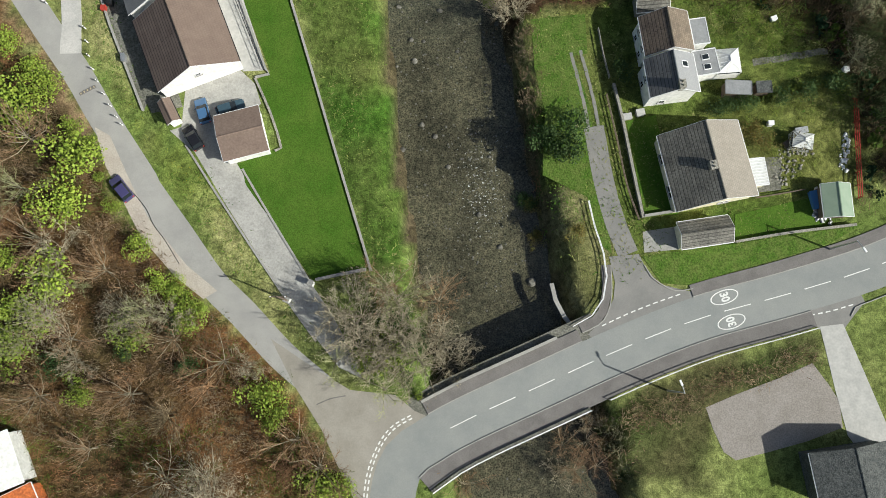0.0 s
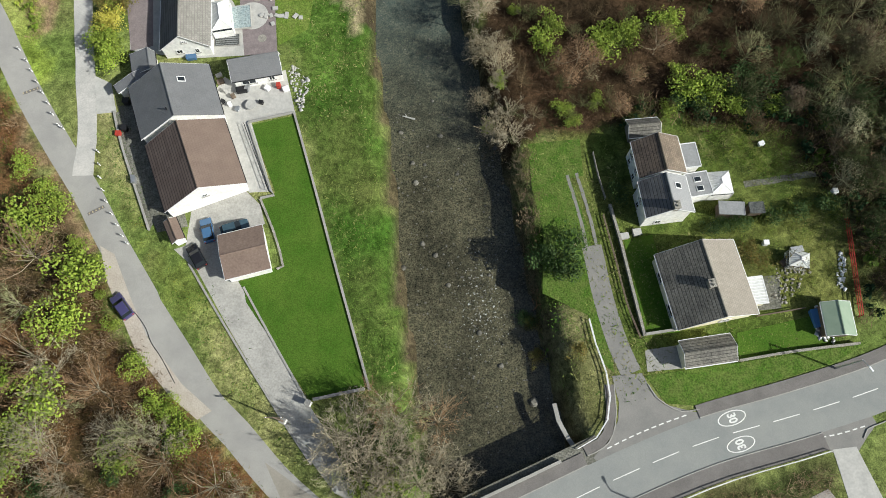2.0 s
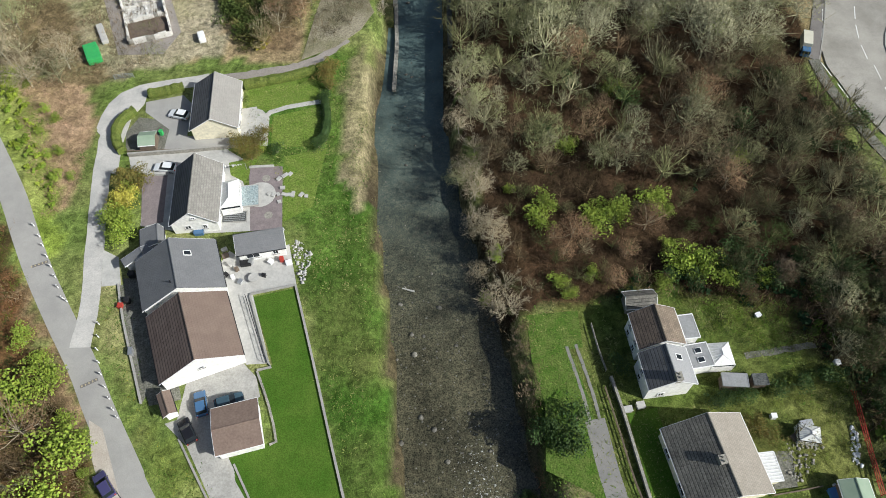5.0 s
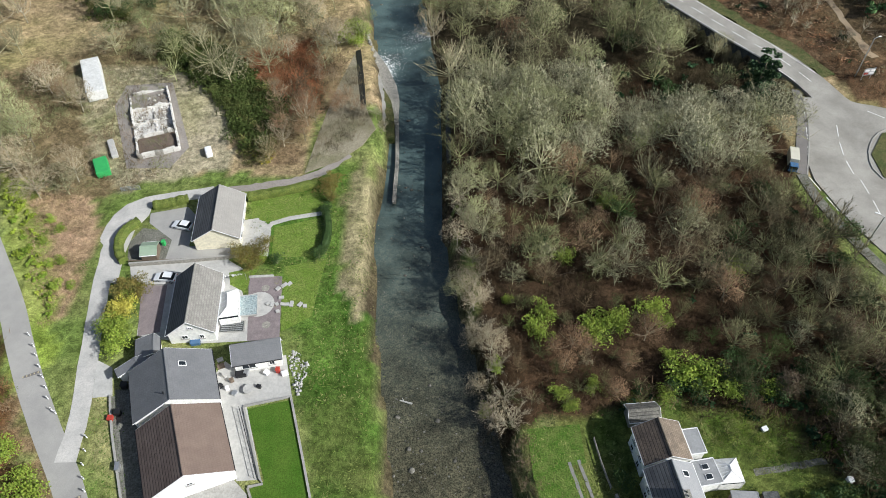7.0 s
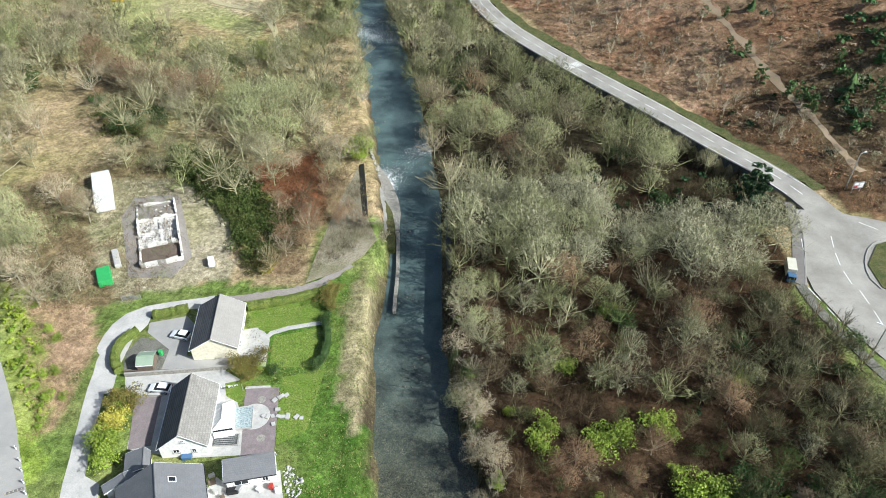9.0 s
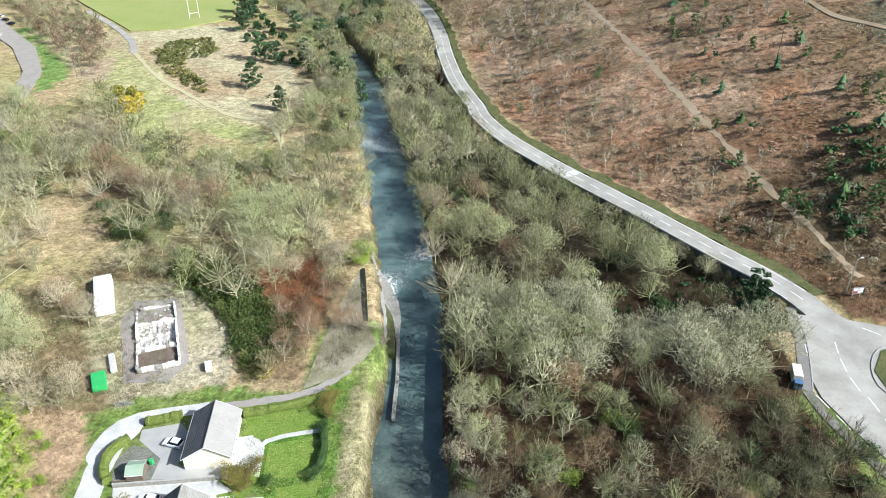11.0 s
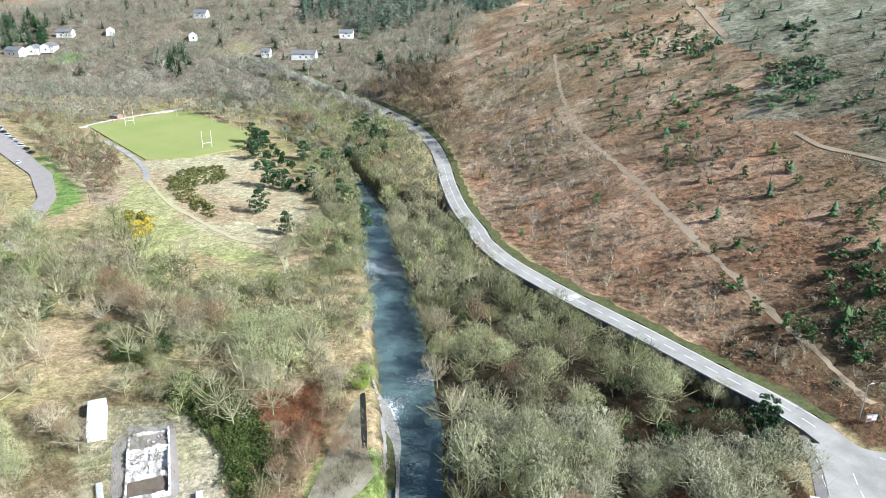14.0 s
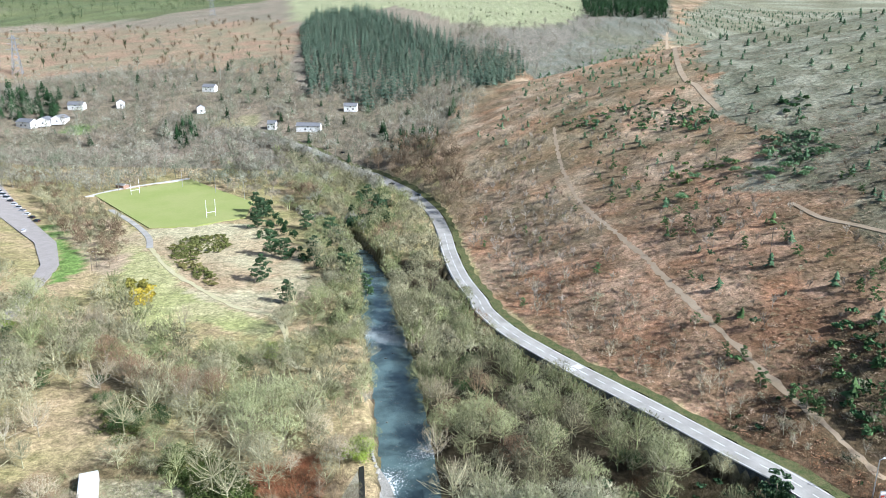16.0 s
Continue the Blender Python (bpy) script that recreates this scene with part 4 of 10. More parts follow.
patch("lane_mouth", [(-24.3, 3.0), (-17.8, -1.3), (-13.0, -4.1), (-6.6, -4.8), (-3.9, -7.0), (-0.7, -8.3), (-3.8, -11.7), (-6.5, -14.7), (-8.0, -20.0), (-10.7, -21.4), (-14.3, -14.7), (-16.8, -9.5), (-20.9, -3.3)], 0.055, M_DUST, "dusty worn asphalt mouth of the lane", cell=4)
ribbon("lane_crack", [(-45.8, 24.7), (-44.3, 23.2), (-42.9, 21.4), (-41.9, 19.4), (-40.1, 17.1), (-37.8, 13.6)], -0.06, 0.06, 0.052, M_BLACK, label="dark crack along the lane's edge", across=1, step=0.6)
ribbon("lane_crack", [(-17.6, -6.1), (-15.7, -5.3), (-13.6, -4.9)], -0.08, 0.08, 0.07, M_PATH, label="dark repair joint across the lane", across=1, step=0.6)
patch("lay_by", [(-51.4, 34.0), (-49.1, 32.7), (-45.3, 25.1), (-42.5, 20.1), (-36.8, 13.5), (-32.2, 9.8), (-34.1, 8.6), (-38.3, 11.8), (-43.6, 17.6), (-46.8, 23.4), (-49.6, 28.5)], 0.05, M_GRAVEL, "pale gravel lay-by beside the lane", cell=4)
TRACK = [(-55.8, 45.4), (-56.4, 53.4), (-59.3, 68.6), (-61.4, 80.5), (-62.4, 92.3)] + [(-63.6, 88.3), (-62.7, 95.9), (-58.7, 100.0), (-46.0, 103.2), (-34.9, 105.2), (-26.1, 108.1), (-19.7, 114.6)]
ribbon("track", TRACK[:9], -1.5, 1.5, 0.05, M_PALETRACK, label="pale gravel track past the houses", ragged=0.1)
ribbon("track", TRACK[8:], -0.95, 0.95, 0.045, M_YARD, label="narrow stony track behind the bungalow", ragged=0.2, step=1.0)
patch("turning_place", [(-62.6, 80.3), (-63.8, 87.0), (-63.6, 94.1), (-61.3, 99.1), (-57.4, 101.1), (-57.4, 96.4), (-59.0, 92.8), (-59.2, 85.8), (-58.4, 79.2)], 0.065, M_PALETRACK, "pale tarmac turning place")
patch("parking_pad", [(-56.8, 63.2), (-53.9, 61.8), (-52.3, 56.6), (-55.3, 56.2)], 0.06, M_PAVING, "pale concrete parking pad")
main_road = ribbon("main_road", [], -3.7, 3.7, 0.08, M_VALLEY, label="grey asphalt valley road below the hillside", curve=AROAD_LINE)
S0 = nearest(AROAD_LINE, (89.0, 139.5))
dashes(main_road, AROAD_LINE, S0, S0 + 260, 4.0, 3.0, 0.22, lift=0.11)
dashes(main_road, AROAD_LINE, S0 + 2, S0 + 250, 14.0, 0.02, 0.2, 3.4, lift=0.11)
dashes(main_road, AROAD_LINE, S0 + 2, S0 + 250, 14.0, 0.02, 0.2, -3.4, lift=0.11)
SLOW = nearest(AROAD_LINE, (41.3, 209.9))
for off in (0.6, 1.25, 1.9, 2.55):
    dashes(main_road, AROAD_LINE, SLOW - 2, SLOW + 2.5, 3.0, 6.0, 0.4, -off, lift=0.112)
    dashes(main_road, AROAD_LINE, SLOW - 2, SLOW + 2.5, 3.0, 6.0, 0.4, off, lift=0.112)
ribbon("verge", [], -7.6, -3.68, 0.075, M_VERGE, label="green grass verge below the hillside", curve=AROAD_LINE[20:], ragged=1.0)
patch("junction_road", JUNCTION, 0.095, M_VALLEY, "wide pale asphalt road junction", cell=6)
junction = bpy.data.objects["junction_road"]
for pts in ([(88.2, 124.5), (86.5, 117.6), (85.9, 111.3), (86.3, 106.1)], [(86.8, 107.0), (87.0, 101.2), (86.9, 95.1)], [(82.6, 129.5), (80.3, 120.5), (77.9, 112.9)], [(76.4, 107.7), (79.5, 95.9), (81.7, 86.6)], [(96.9, 129.6), (99.2, 127.5), (101.5, 126.1)]):
    dashes(junction, smooth_line(pts, 1.0), 0, 60, 4.0, 2.0, 0.2, lift=0.13)
patch("traffic_island", [(92.1, 114.8), (97.1, 121.6), (104.8, 124.5), (107.9, 120.5), (100.4, 106.2), (94.9, 104.5), (91.9, 107.9)], 0.24, M_VERGE, "grassed kerbed traffic island", cell=5)
ribbon("kerb", [(91.5, 107.3), (90.6, 110.3), (91.9, 115.8), (96.6, 122.0), (105.3, 125.3)], -0.1, 0.1, 0.26, M_CONCRETE, label="pale concrete kerb round the island", across=1)
ribbon("pavement", [(76.2, 108.6), (76.8, 102.8), (79.0, 94.7), (81.7, 86.6), (84.7, 80.1)], -2.2, 0.0, 0.2, M_OLDCONC, label="grey footway beside the junction", across=2)
patch("pavement", [(84.0, 137.0), (83.0, 128.0), (79.7, 117.4), (76.3, 108.0), (73.9, 109.4), (77.0, 118.0), (80.6, 128.0), (82.4, 137.6)], 0.13, M_PATH, "dark asphalt footway beside the bus shelter", cell=3)
ribbon("kerb", [(83.9, 136.0), (82.9, 128.0), (79.6, 117.4), (76.2, 108.4)], -0.12, 0.12, 0.2, M_CONCRETE, label="pale kerb of the footway", across=1)
ribbon("retaining_wall", [], 3.72, 4.25, 0.3, M_DARKSTONE, label="dark stone retaining wall below the valley road", curve=AROAD_LINE[22:104], across=1, skirt=7.0)

# ---- bridge ----
s_all, at_line = along(MAIN_LINE)
span = [at_line(v) for v in np.arange(nearest(MAIN_LINE, (-1.9, -9.5)), nearest(MAIN_LINE, (24.4, 1.2)), 2.0)]
bridge = empty("bridge", *span[len(span) // 2], 0, "road bridge with low stone parapets over the river", "bridge")
o = bridge.matrix_basis.translation
line = np.array(span)
bm = bmesh.new()
rows = []
for (a, b), (c, d) in zip(offsets(line, 6.3), offsets(line, -5.2)):
    rows.append([bm.verts.new((a - o.x, b - o.y, -1.4)), bm.verts.new((c - o.x, d - o.y, -1.4)), bm.verts.new((c - o.x, d - o.y, 0.02)), bm.verts.new((a - o.x, b - o.y, 0.02))])
for p, q in zip(rows, rows[1:]):
    for i in range(4):
        bm.faces.new((p[i], p[(i + 1) % 4], q[(i + 1) % 4], q[i]))
bm.faces.new(rows[0][::-1])
bm.faces.new(rows[-1])
bmesh.ops.recalc_face_normals(bm, faces=bm.faces[:])
part("deck", bm, M_OLDCONC, bridge)
wall_line("parapet", [tuple(p) for p in offsets(stretch((-0.7, -10.1), (19.9, -0.8)), 5.1)[::3]], 0.75, 0.3, M_STONE, "low stone parapet with pale coping", cope=M_CONCRETE)
wall_line("parapet", [tuple(p) for p in offsets(stretch((-5.6, -14.0), (20.4, -0.6)), -5.65)[::3]], 0.3, 0.25, M_OLDCONC, "low dark concrete edge of the bridge")
fence_line("railing", [tuple(p) for p in offsets(stretch((-5.6, -14.0), (20.4, -0.6)), -5.9)[::3]], 1.0, 2.4, M_PVC, "white painted bridge railing", rails=2, size=0.07)
fence_line("railing", [tuple(p) for p in offsets(stretch((20.4, -0.6), (51.8, 10.0)), -5.7)[::3]], 1.0, 2.4, M_SHEET, "galvanised steel guard railing", rails=2)
fence_line("railing", [(21.1, 22.8), (21.8, 19.2), (23.0, 15.1), (23.3, 11.8), (22.7, 8.6), (21.0, 6.2), (18.3, 4.7)], 1.0, 2.0, M_PVC, "white painted handrail above the river bank", rails=2, size=0.07)
wall_line("river_wall", [(15.7, 11.0), (16.2, 8.6), (17.4, 6.2), (18.3, 5.0)], 0.15, 0.5, M_CONCRETE, "pale concrete river wall", base=-1.2)

# ---- drives, lawns, patios ----
DRIVE = [(-40.4, 33.5), (-38.7, 34.1), (-38.4, 40.8), (-30.9, 43.5), (-28.1, 40.8), (-27.1, 37.7), (-28.9, 36.3), (-33.5, 35.1), (-30.2, 28.4), (-25.0, 20.5), (-19.1, 11.2), (-15.6, 6.2), (-12.6, 0.6), (-11.4, -2.5), (-14.6, -1.0), (-17.9, 3.0), (-22.9, 9.4), (-31.6, 22.4), (-36.5, 30.2)]
patch("yard_south", YARD_SOUTH, 0.045, M_YARD, "bare gravel yard below the road", cell=4)
patch("yard_mouth", [(51.2, 7.4), (59.4, 9.8), (60.1, 8.2), (58.3, 6.2), (56.8, 4.4), (53.3, 4.3), (52.6, 5.2)], 0.048, M_MOUTH, "asphalt mouth of the yard track", cell=4)
patch("yard_track", TRACK_SOUTH, 0.05, M_PAVING, "pale concrete track down from the road", cell=4)
patch("driveway", DRIVE, 0.05, M_DRIVE, "pale concrete driveway", cell=4)
patch("yard", [(-52.6, 56.4), (-48.3, 58.3), (-48.0, 50.5), (-43.4, 39.4), (-44.4, 36.6), (-50.5, 50.6)], 0.045, M_OLDCONC, "dark concrete yard behind the retaining wall", cell=5)
patch("terrace", [(-37.3, 60.0), (-35.8, 63.3), (-33.9, 62.0), (-25.9, 64.6), (-23.8, 56.7), (-30.7, 55.0), (-26.4, 43.0), (-30.0, 42.8), (-34.8, 54.9)], 0.06, M_PAVING, "pale paved terrace", cell=5)
LAWN = [(-30.6, 54.5), (-23.9, 56.2), (-19.6, 42.8), (-15.0, 26.8), (-10.7, 12.7), (-18.6, 11.3), (-29.3, 26.0), (-30.0, 28.5), (-24.0, 31.0), (-26.0, 37.2), (-28.0, 41.4), (-25.9, 42.8)]
patch("lawn", LAWN, 0.05, M_LAWN, "bright green mown lawn", cell=5)
patch("patio", [(-35.1, 81.3), (-29.0, 81.3), (-27.5, 67.8), (-32.9, 67.3), (-33.6, 72.0), (-34.4, 77.0)], 0.06, M_PURPLE, "purple block paved patio", cell=4)
wall_line("garden_wall", [(-35.0, 81.0), (-32.6, 81.2), (-30.6, 81.3)], 0.25, 0.35, M_PAVING, "low white edging wall of the patio")
for q in ((-31.6, 78.6), (-30.2, 70.6)):
    patch("paving_ring", [(q[0] + 0.75 * math.cos(k * 0.5236), q[1] + 0.75 * math.sin(k * 0.5236)) for k in range(12)], 0.072, M_STONE, "round stone setting in the patio", cell=1)
patch("garden_lawn", [(-38.9, 82.1), (-33.5, 83.7), (-34.4, 80.8), (-35.3, 77.7), (-38.1, 79.3)], 0.06, M_LAWN2, "small green lawn", cell=4)
patch("garden_lawn", [(-28.9, 83.6), (-21.3, 85.5), (-22.1, 79.1), (-22.6, 72.5), (-27.5, 69.2), (-28.3, 77.1)], 0.055, M_LAWN2, "garden lawn with dandelions", cell=4)
patch("garden_lawn", [(-38.0, 100.3), (-25.2, 103.8), (-23.5, 97.2), (-28.8, 96.0), (-34.1, 94.8), (-37.1, 95.9)], 0.06, M_LAWN2, "mown bungalow lawn", cell=4)
patch("garden_lawn", [(-32.3, 93.3), (-23.7, 96.0), (-22.3, 88.3), (-23.6, 86.1), (-31.7, 85.8)], 0.06, M_LAWN2, "mown bungalow lawn", cell=4)
patch("house_yard", [(-57.3, 83.4), (-39.5, 85.1), (-36.5, 83.1), (-35.8, 78.1), (-33.4, 72.5), (-32.0, 67.4), (-41.6, 66.7), (-51.7, 68.1), (-53.6, 79.3)], 0.042, M_PAVING, "pale paving round the house", cell=4)
patch("house_yard", [(-52.2, 57.7), (-48.3, 58.3), (-43.5, 50.5), (-38.7, 37.2), (-43.2, 36.2), (-47.9, 45.5)], 0.04, M_OLDCONC, "dark concrete round the brown-roofed house", cell=4)
patch("house_yard", [(-52.6, 88.3), (-37.2, 88.7), (-36.5, 85.8), (-51.4, 84.5)], 0.045, M_LANE, "tarmac strip beside the bungalow", cell=4)
patch("side_yard", [(-54.0, 79.2), (-49.4, 79.2), (-48.1, 69.0), (-51.6, 68.0)], 0.066, M_PURPLE, "pinkish paved yard beside the house", cell=4)
wall_line("garden_wall", [(-53.6, 79.2), (-49.6, 79.2)], 0.5, 0.4, M_PAVING, "low pale wall across the side yard")
px_, py_ = (-32.2, 75.0)
patch("paved_circle", [(px_ + 2.7 * math.cos(k * 0.2618), py_ + 2.7 * math.sin(k * 0.2618)) for k in range(24)], 0.075, M_PAVING, "pale round paving in the patio", cell=2)
ribbon("garden_path", [(-33.9, 92.8), (-32.9, 94.4), (-29.9, 95.7), (-23.5, 97.2)], -0.5, 0.5, 0.1, M_PAVING, label="pale garden path", across=1)
patch("paving", [(-39.2, 95.1), (-35.2, 96.0), (-32.9, 93.0), (-32.4, 86.1), (-37.3, 86.3)], 0.06, M_PAVING, "pale paving beside the bungalow", cell=4)
patch("forecourt", [(-57.2, 96.9), (-50.3, 98.8), (-48.3, 96.6), (-47.7, 88.7), (-45.6, 84.6), (-51.3, 84.8), (-51.3, 90.0), (-56.7, 94.3)], 0.06, M_LANE, "grey tarmac forecourt", cell=4)
patch("forecourt", [(-57.3, 83.4), (-39.5, 85.3), (-39.2, 83.1), (-45.5, 80.7), (-48.2, 79.4), (-48.6, 68.9), (-51.8, 68.3), (-53.6, 79.3), (-56.3, 80.5)], 0.055, M_PAVING, "pale concrete forecourt", cell=4)
for side in (-0.75, 0.75):
    ribbon("path_rut", [(20.0, 46.0), (20.9, 42.1), (21.8, 37.7), (22.4, 33.3)], side - 0.24, side + 0.24, 0.052, M_MOUTH, label="grey worn wheel rut in the grass", across=1, step=0.8, ragged=0.05)
ribbon("path", [(22.3, 34.2), (22.7, 31.6), (23.5, 26.0), (25.1, 19.3), (26.7, 15.1)], -1.5, 1.5, 0.05, M_MOUTH, label="grey asphalt access path", across=2)
patch("path_mouth", [(23.9, 14.7), (28.2, 15.1), (28.9, 13.5), (30.8, 10.8), (34.7, 9.8), (37.6, 9.4), (35.9, 7.4), (22.1, 2.6), (20.5, 3.6), (22.8, 5.8), (24.3, 8.6), (24.6, 11.0)], 0.05, M_MOUTH, "grey asphalt mouth of the access path", cell=4)
patch("parking_pad", [(28.9, 18.4), (33.7, 19.1), (34.2, 15.8), (29.0, 15.3)], 0.06, M_CONCRETE, "pale concrete parking pad")
patch("bank_lawn", [(28.7, 14.7), (42.1, 16.6), (59.1, 19.1), (61.2, 19.7), (56.1, 16.8), (49.4, 14.7), (41.9, 12.6), (34.9, 10.6), (31.2, 10.9)], 0.07, M_BANKGRASS, "green roadside grass bank", cell=4)
patch("bank_lawn", [(13.4, 51.2), (21.6, 52.1), (21.8, 45.7), (19.7, 45.3), (22.0, 36.8), (23.0, 28.6), (23.9, 20.1), (24.3, 15.1), (22.5, 16.8), (21.1, 23.5), (14.6, 26.8), (15.2, 36.4), (13.7, 43.5)], 0.045, M_BANKGRASS, "green riverside grass", cell=4)
ribbon("garden_path", [(46.6, 44.3), (49.5, 44.7), (53.0, 45.3), (58.0, 46.1)], -0.5, 0.5, 0.05, M_OLDCONC, label="narrow concrete path across the rough garden", across=1, step=1.0, ragged=0.12)
patch("paving", [(46.6, 29.4), (49.8, 29.6), (49.4, 24.6), (46.0, 24.2)], 0.05, M_OLDCONC, "broken paving behind the cottage", cell=3)
patch("garden_lawn", [(27.2, 35.0), (31.6, 36.0), (34.2, 20.9), (29.3, 20.8)], 0.055, M_LAWN, "shaded green front lawn", cell=4)
patch("garden_lawn", [(42.4, 20.9), (54.1, 23.5), (55.0, 19.3), (42.2, 16.9)], 0.055, M_LAWN, "green side lawn", cell=4)
patch("concrete_ramp", [(-21.4, 151.2), (-19.3, 140.0), (-17.7, 131.5), (-14.5, 122.9), (-17.0, 117.4), (-21.7, 112.3), (-28.4, 108.6), (-27.4, 117.3), (-26.0, 128.0), (-24.4, 138.0)], 0.1, M_RAMP, "pale overgrown slope beside the weir", cell=4)
patch("weir_ledge", [(-19.7, 164.8), (-17.3, 159.7), (-13.5, 151.7), (-10.9, 143.8), (-10.1, 138.8), (-10.1, 130.5), (-11.3, 130.5), (-12.2, 138.6), (-14.8, 144.6), (-17.4, 153.0), (-19.8, 161.2)], -4.0, M_STONE, "pale broken concrete ledge of the weir", cell=1.6, drop=3)
patch("bench", [(-18.9, 155.8), (-17.2, 151.8), (-14.6, 143.4), (-12.0, 137.4), (-11.0, 131.7), (-10.6, 124.0), (-16.0, 124.0), (-17.2, 135.4)], -3.3, M_VERGE, "low grassy bench between weir wall and river", cell=2, drop=3)
ribbon("bench_path", [(-18.4, 153.6), (-16.5, 149.4), (-14.9, 143.3), (-13.8, 135.3), (-13.4, 126.0)], -0.5, 0.5, -3.2, M_CONCRETE, label="pale worn path on the bench", across=1, step=1.0, ragged=0.2)
patch("ruin_pad", [(-74.4, 130.4), (-74.0, 138.2), (-63.5, 139.5), (-54.3, 116.7), (-56.7, 110.1), (-65.7, 109.8)], 0.04, M_YARD, "grey gravel round the ruin", cell=4)
# a flat black sheet on the ground paints the channel's dark depth
patch("weir_channel", [(-21.3, 152.6), (-20.1, 153.4), (-18.6, 142.6), (-17.2, 131.2), (-18.4, 131.0), (-19.9, 141.0)], 0.12, M_SLOT, "flat black strip for the dark channel beside the weir wall", cell=3)
wall_line("weir_wall", [(-19.4, 154.2), (-18.1, 143.1), (-16.7, 130.7)], 0.35, 0.45, M_CONCRETE, "tall pale-topped weir wall", base=-3.4)
wall_line("river_wall", [(-10.3, 131.0), (-10.0, 124.0), (-9.7, 116.9), (-9.8, 109.9), (-9.8, 104.5)], 0.3, 0.7, M_STONE, "broken stone river wall", base=-3.6)
wall_line("river_wall", [(1.8, 140.0), (1.5, 127.9), (1.7, 114.4)], 0.4, 1.0, M_DARKSTONE, "dark stone river wall", base=-1.0)

# ---- walls and fences round the houses ----
wall_line("garden_wall", [(-44.4, 36.5), (-50.5, 50.6), (-52.6, 56.6)], 0.3, 0.25, M_CONCRETE, "low pale retaining wall")
wall_line("garden_wall", [(-23.9, 56.6), (-19.6, 42.8), (-15.7, 29.9), (-10.3, 12.6)], 0.28, 0.26, M_STONE, "low stone lawn wall", cope=M_CONCRETE)
wall_line("garden_wall", [(-31.1, 54.9), (-23.9, 56.7)], 0.3, 0.22, M_CONCRETE, "low white terrace wall")
wall_line("garden_wall", [(-31.1, 54.8), (-26.5, 43.0), (-26.0, 42.3), (-28.1, 41.8)], 0.3, 0.22, M_CONCRETE, "low pale terrace wall")
fence_line("railing", [(-31.6, 54.3), (-26.9, 43.0)], 1.3, 1.2, M_BLACK, "black iron terrace railing", rails=2, size=0.05, rail=0.03)
wall_line("garden_wall", [(-28.1, 41.7), (-25.6, 36.3), (-23.8, 30.9), (-24.7, 30.4)], 0.25, 0.25, M_STONE, "low stone edge of a flower bed")
wall_line("garden_wall", [(-18.1, 11.3), (-14.9, 12.0), (-11.0, 12.8)], 0.9, 0.3, M_STONE, "stone end wall of the lawn", cope=M_CONCRETE)
for q in ((-18.7, 10.8), (-22.0, 8.4)):
    g = empty("gate_pier", *q, -25, "white rendered gate pier beside the drive", "pier", group="gate piers")
    slab("pier", g, M_RENDER, (0.7, 0.7, 1.7), (0, 0, 0.65), bevel=0.04)
    slab("cap", g, M_CONCRETE, (0.85, 0.85, 0.12), (0, 0, 1.56), bevel=0.03)
wall_line("drive_edge", [(-29.4, 27.7), (-25.0, 20.5), (-19.1, 11.2)], 0.12, 0.2, M_CONCRETE, "pale kerb along the drive", category="kerb")
wall_line("drive_edge", [(-37.9, 31.3), (-31.6, 21.9), (-22.9, 9.4), (-17.9, 2.7)], 0.12, 0.2, M_CONCRETE, "pale kerb along the drive", category="kerb")
wall_line("garden_wall", [(-57.3, 83.4), (-51.2, 84.1), (-45.6, 84.7), (-39.2, 85.6)], 0.9, 0.25, M_STONE, "pierced block wall between the bungalows", cope=M_CONCRETE)
wall_line("garden_wall", [(25.4, 40.7), (26.5, 35.3), (27.7, 27.7), (28.9, 20.4)], 0.7, 0.3, M_STONE, "low stone front wall")
fence_line("fence", [(24.3, 39.0), (25.6, 32.0), (26.8, 25.1), (28.3, 20.1)], 0.9, 1.6, M_WOODFENCE, "weathered timber paling fence", rails=2)
fence_line("fence", [(23.4, 49.4), (24.0, 45.3), (24.8, 41.7)], 1.0, 1.6, M_STONE, "pale posts along the front garden", rails=2)
wall_line("garden_wall", [(42.0, 16.8), (50.4, 18.2), (59.5, 19.3)], 0.8, 0.25, M_STONE, "low stone roadside garden wall")
wall_line("garden_wall", [(29.1, 20.6), (34.2, 21.4)], 0.8, 0.25, M_CONCRETE, "low concrete garden wall")
fence_line("fence", [(61.1, 38.5), (60.7, 31.0), (60.4, 23.3)], 1.5, 1.8, M_RED, "red painted garden fence", rails=3, rail=0.05)
fence_line("fence", [(45.5, 23.3), (49.2, 23.9), (52.5, 24.5)], 0.9, 1.8, M_WOODFENCE, "weathered timber garden fence")


# ---- houses ----
def window(home, at, wide, high, face, glazing=2):
    """A framed window set proud of a wall; face: the outward direction in the house's own axes."""
    turn = math.atan2(face[0], -face[1])
    r = Matrix.Rotation(turn, 4, "Z")
    bm = bmesh.new()
    for sx, sz, x, z in ((wide, 0.08, 0, -high / 2), (wide, 0.08, 0, high / 2), (0.08, high, -wide / 2, 0), (0.08, high, wide / 2, 0)):
        box(bm, sx + 0.08, 0.1, sz + 0.001, (x, 0, z))
    for k in range(1, glazing):
        box(bm, 0.06, 0.09, high, (-wide / 2 + wide * k / glazing, 0, 0))
    fr = part("window", bm, M_PVC, home)
    fr.matrix_basis = Matrix.Translation(at) @ r
    bm = bmesh.new()
    box(bm, wide - 0.06, 0.04, high - 0.06)
    part("pane", bm, M_GLASS, fr)
    bm = bmesh.new()
    box(bm, wide + 0.3, 0.2, 0.07, (0, -0.06, -high / 2 - 0.09))
    part("sill", bm, M_CONCRETE, fr)


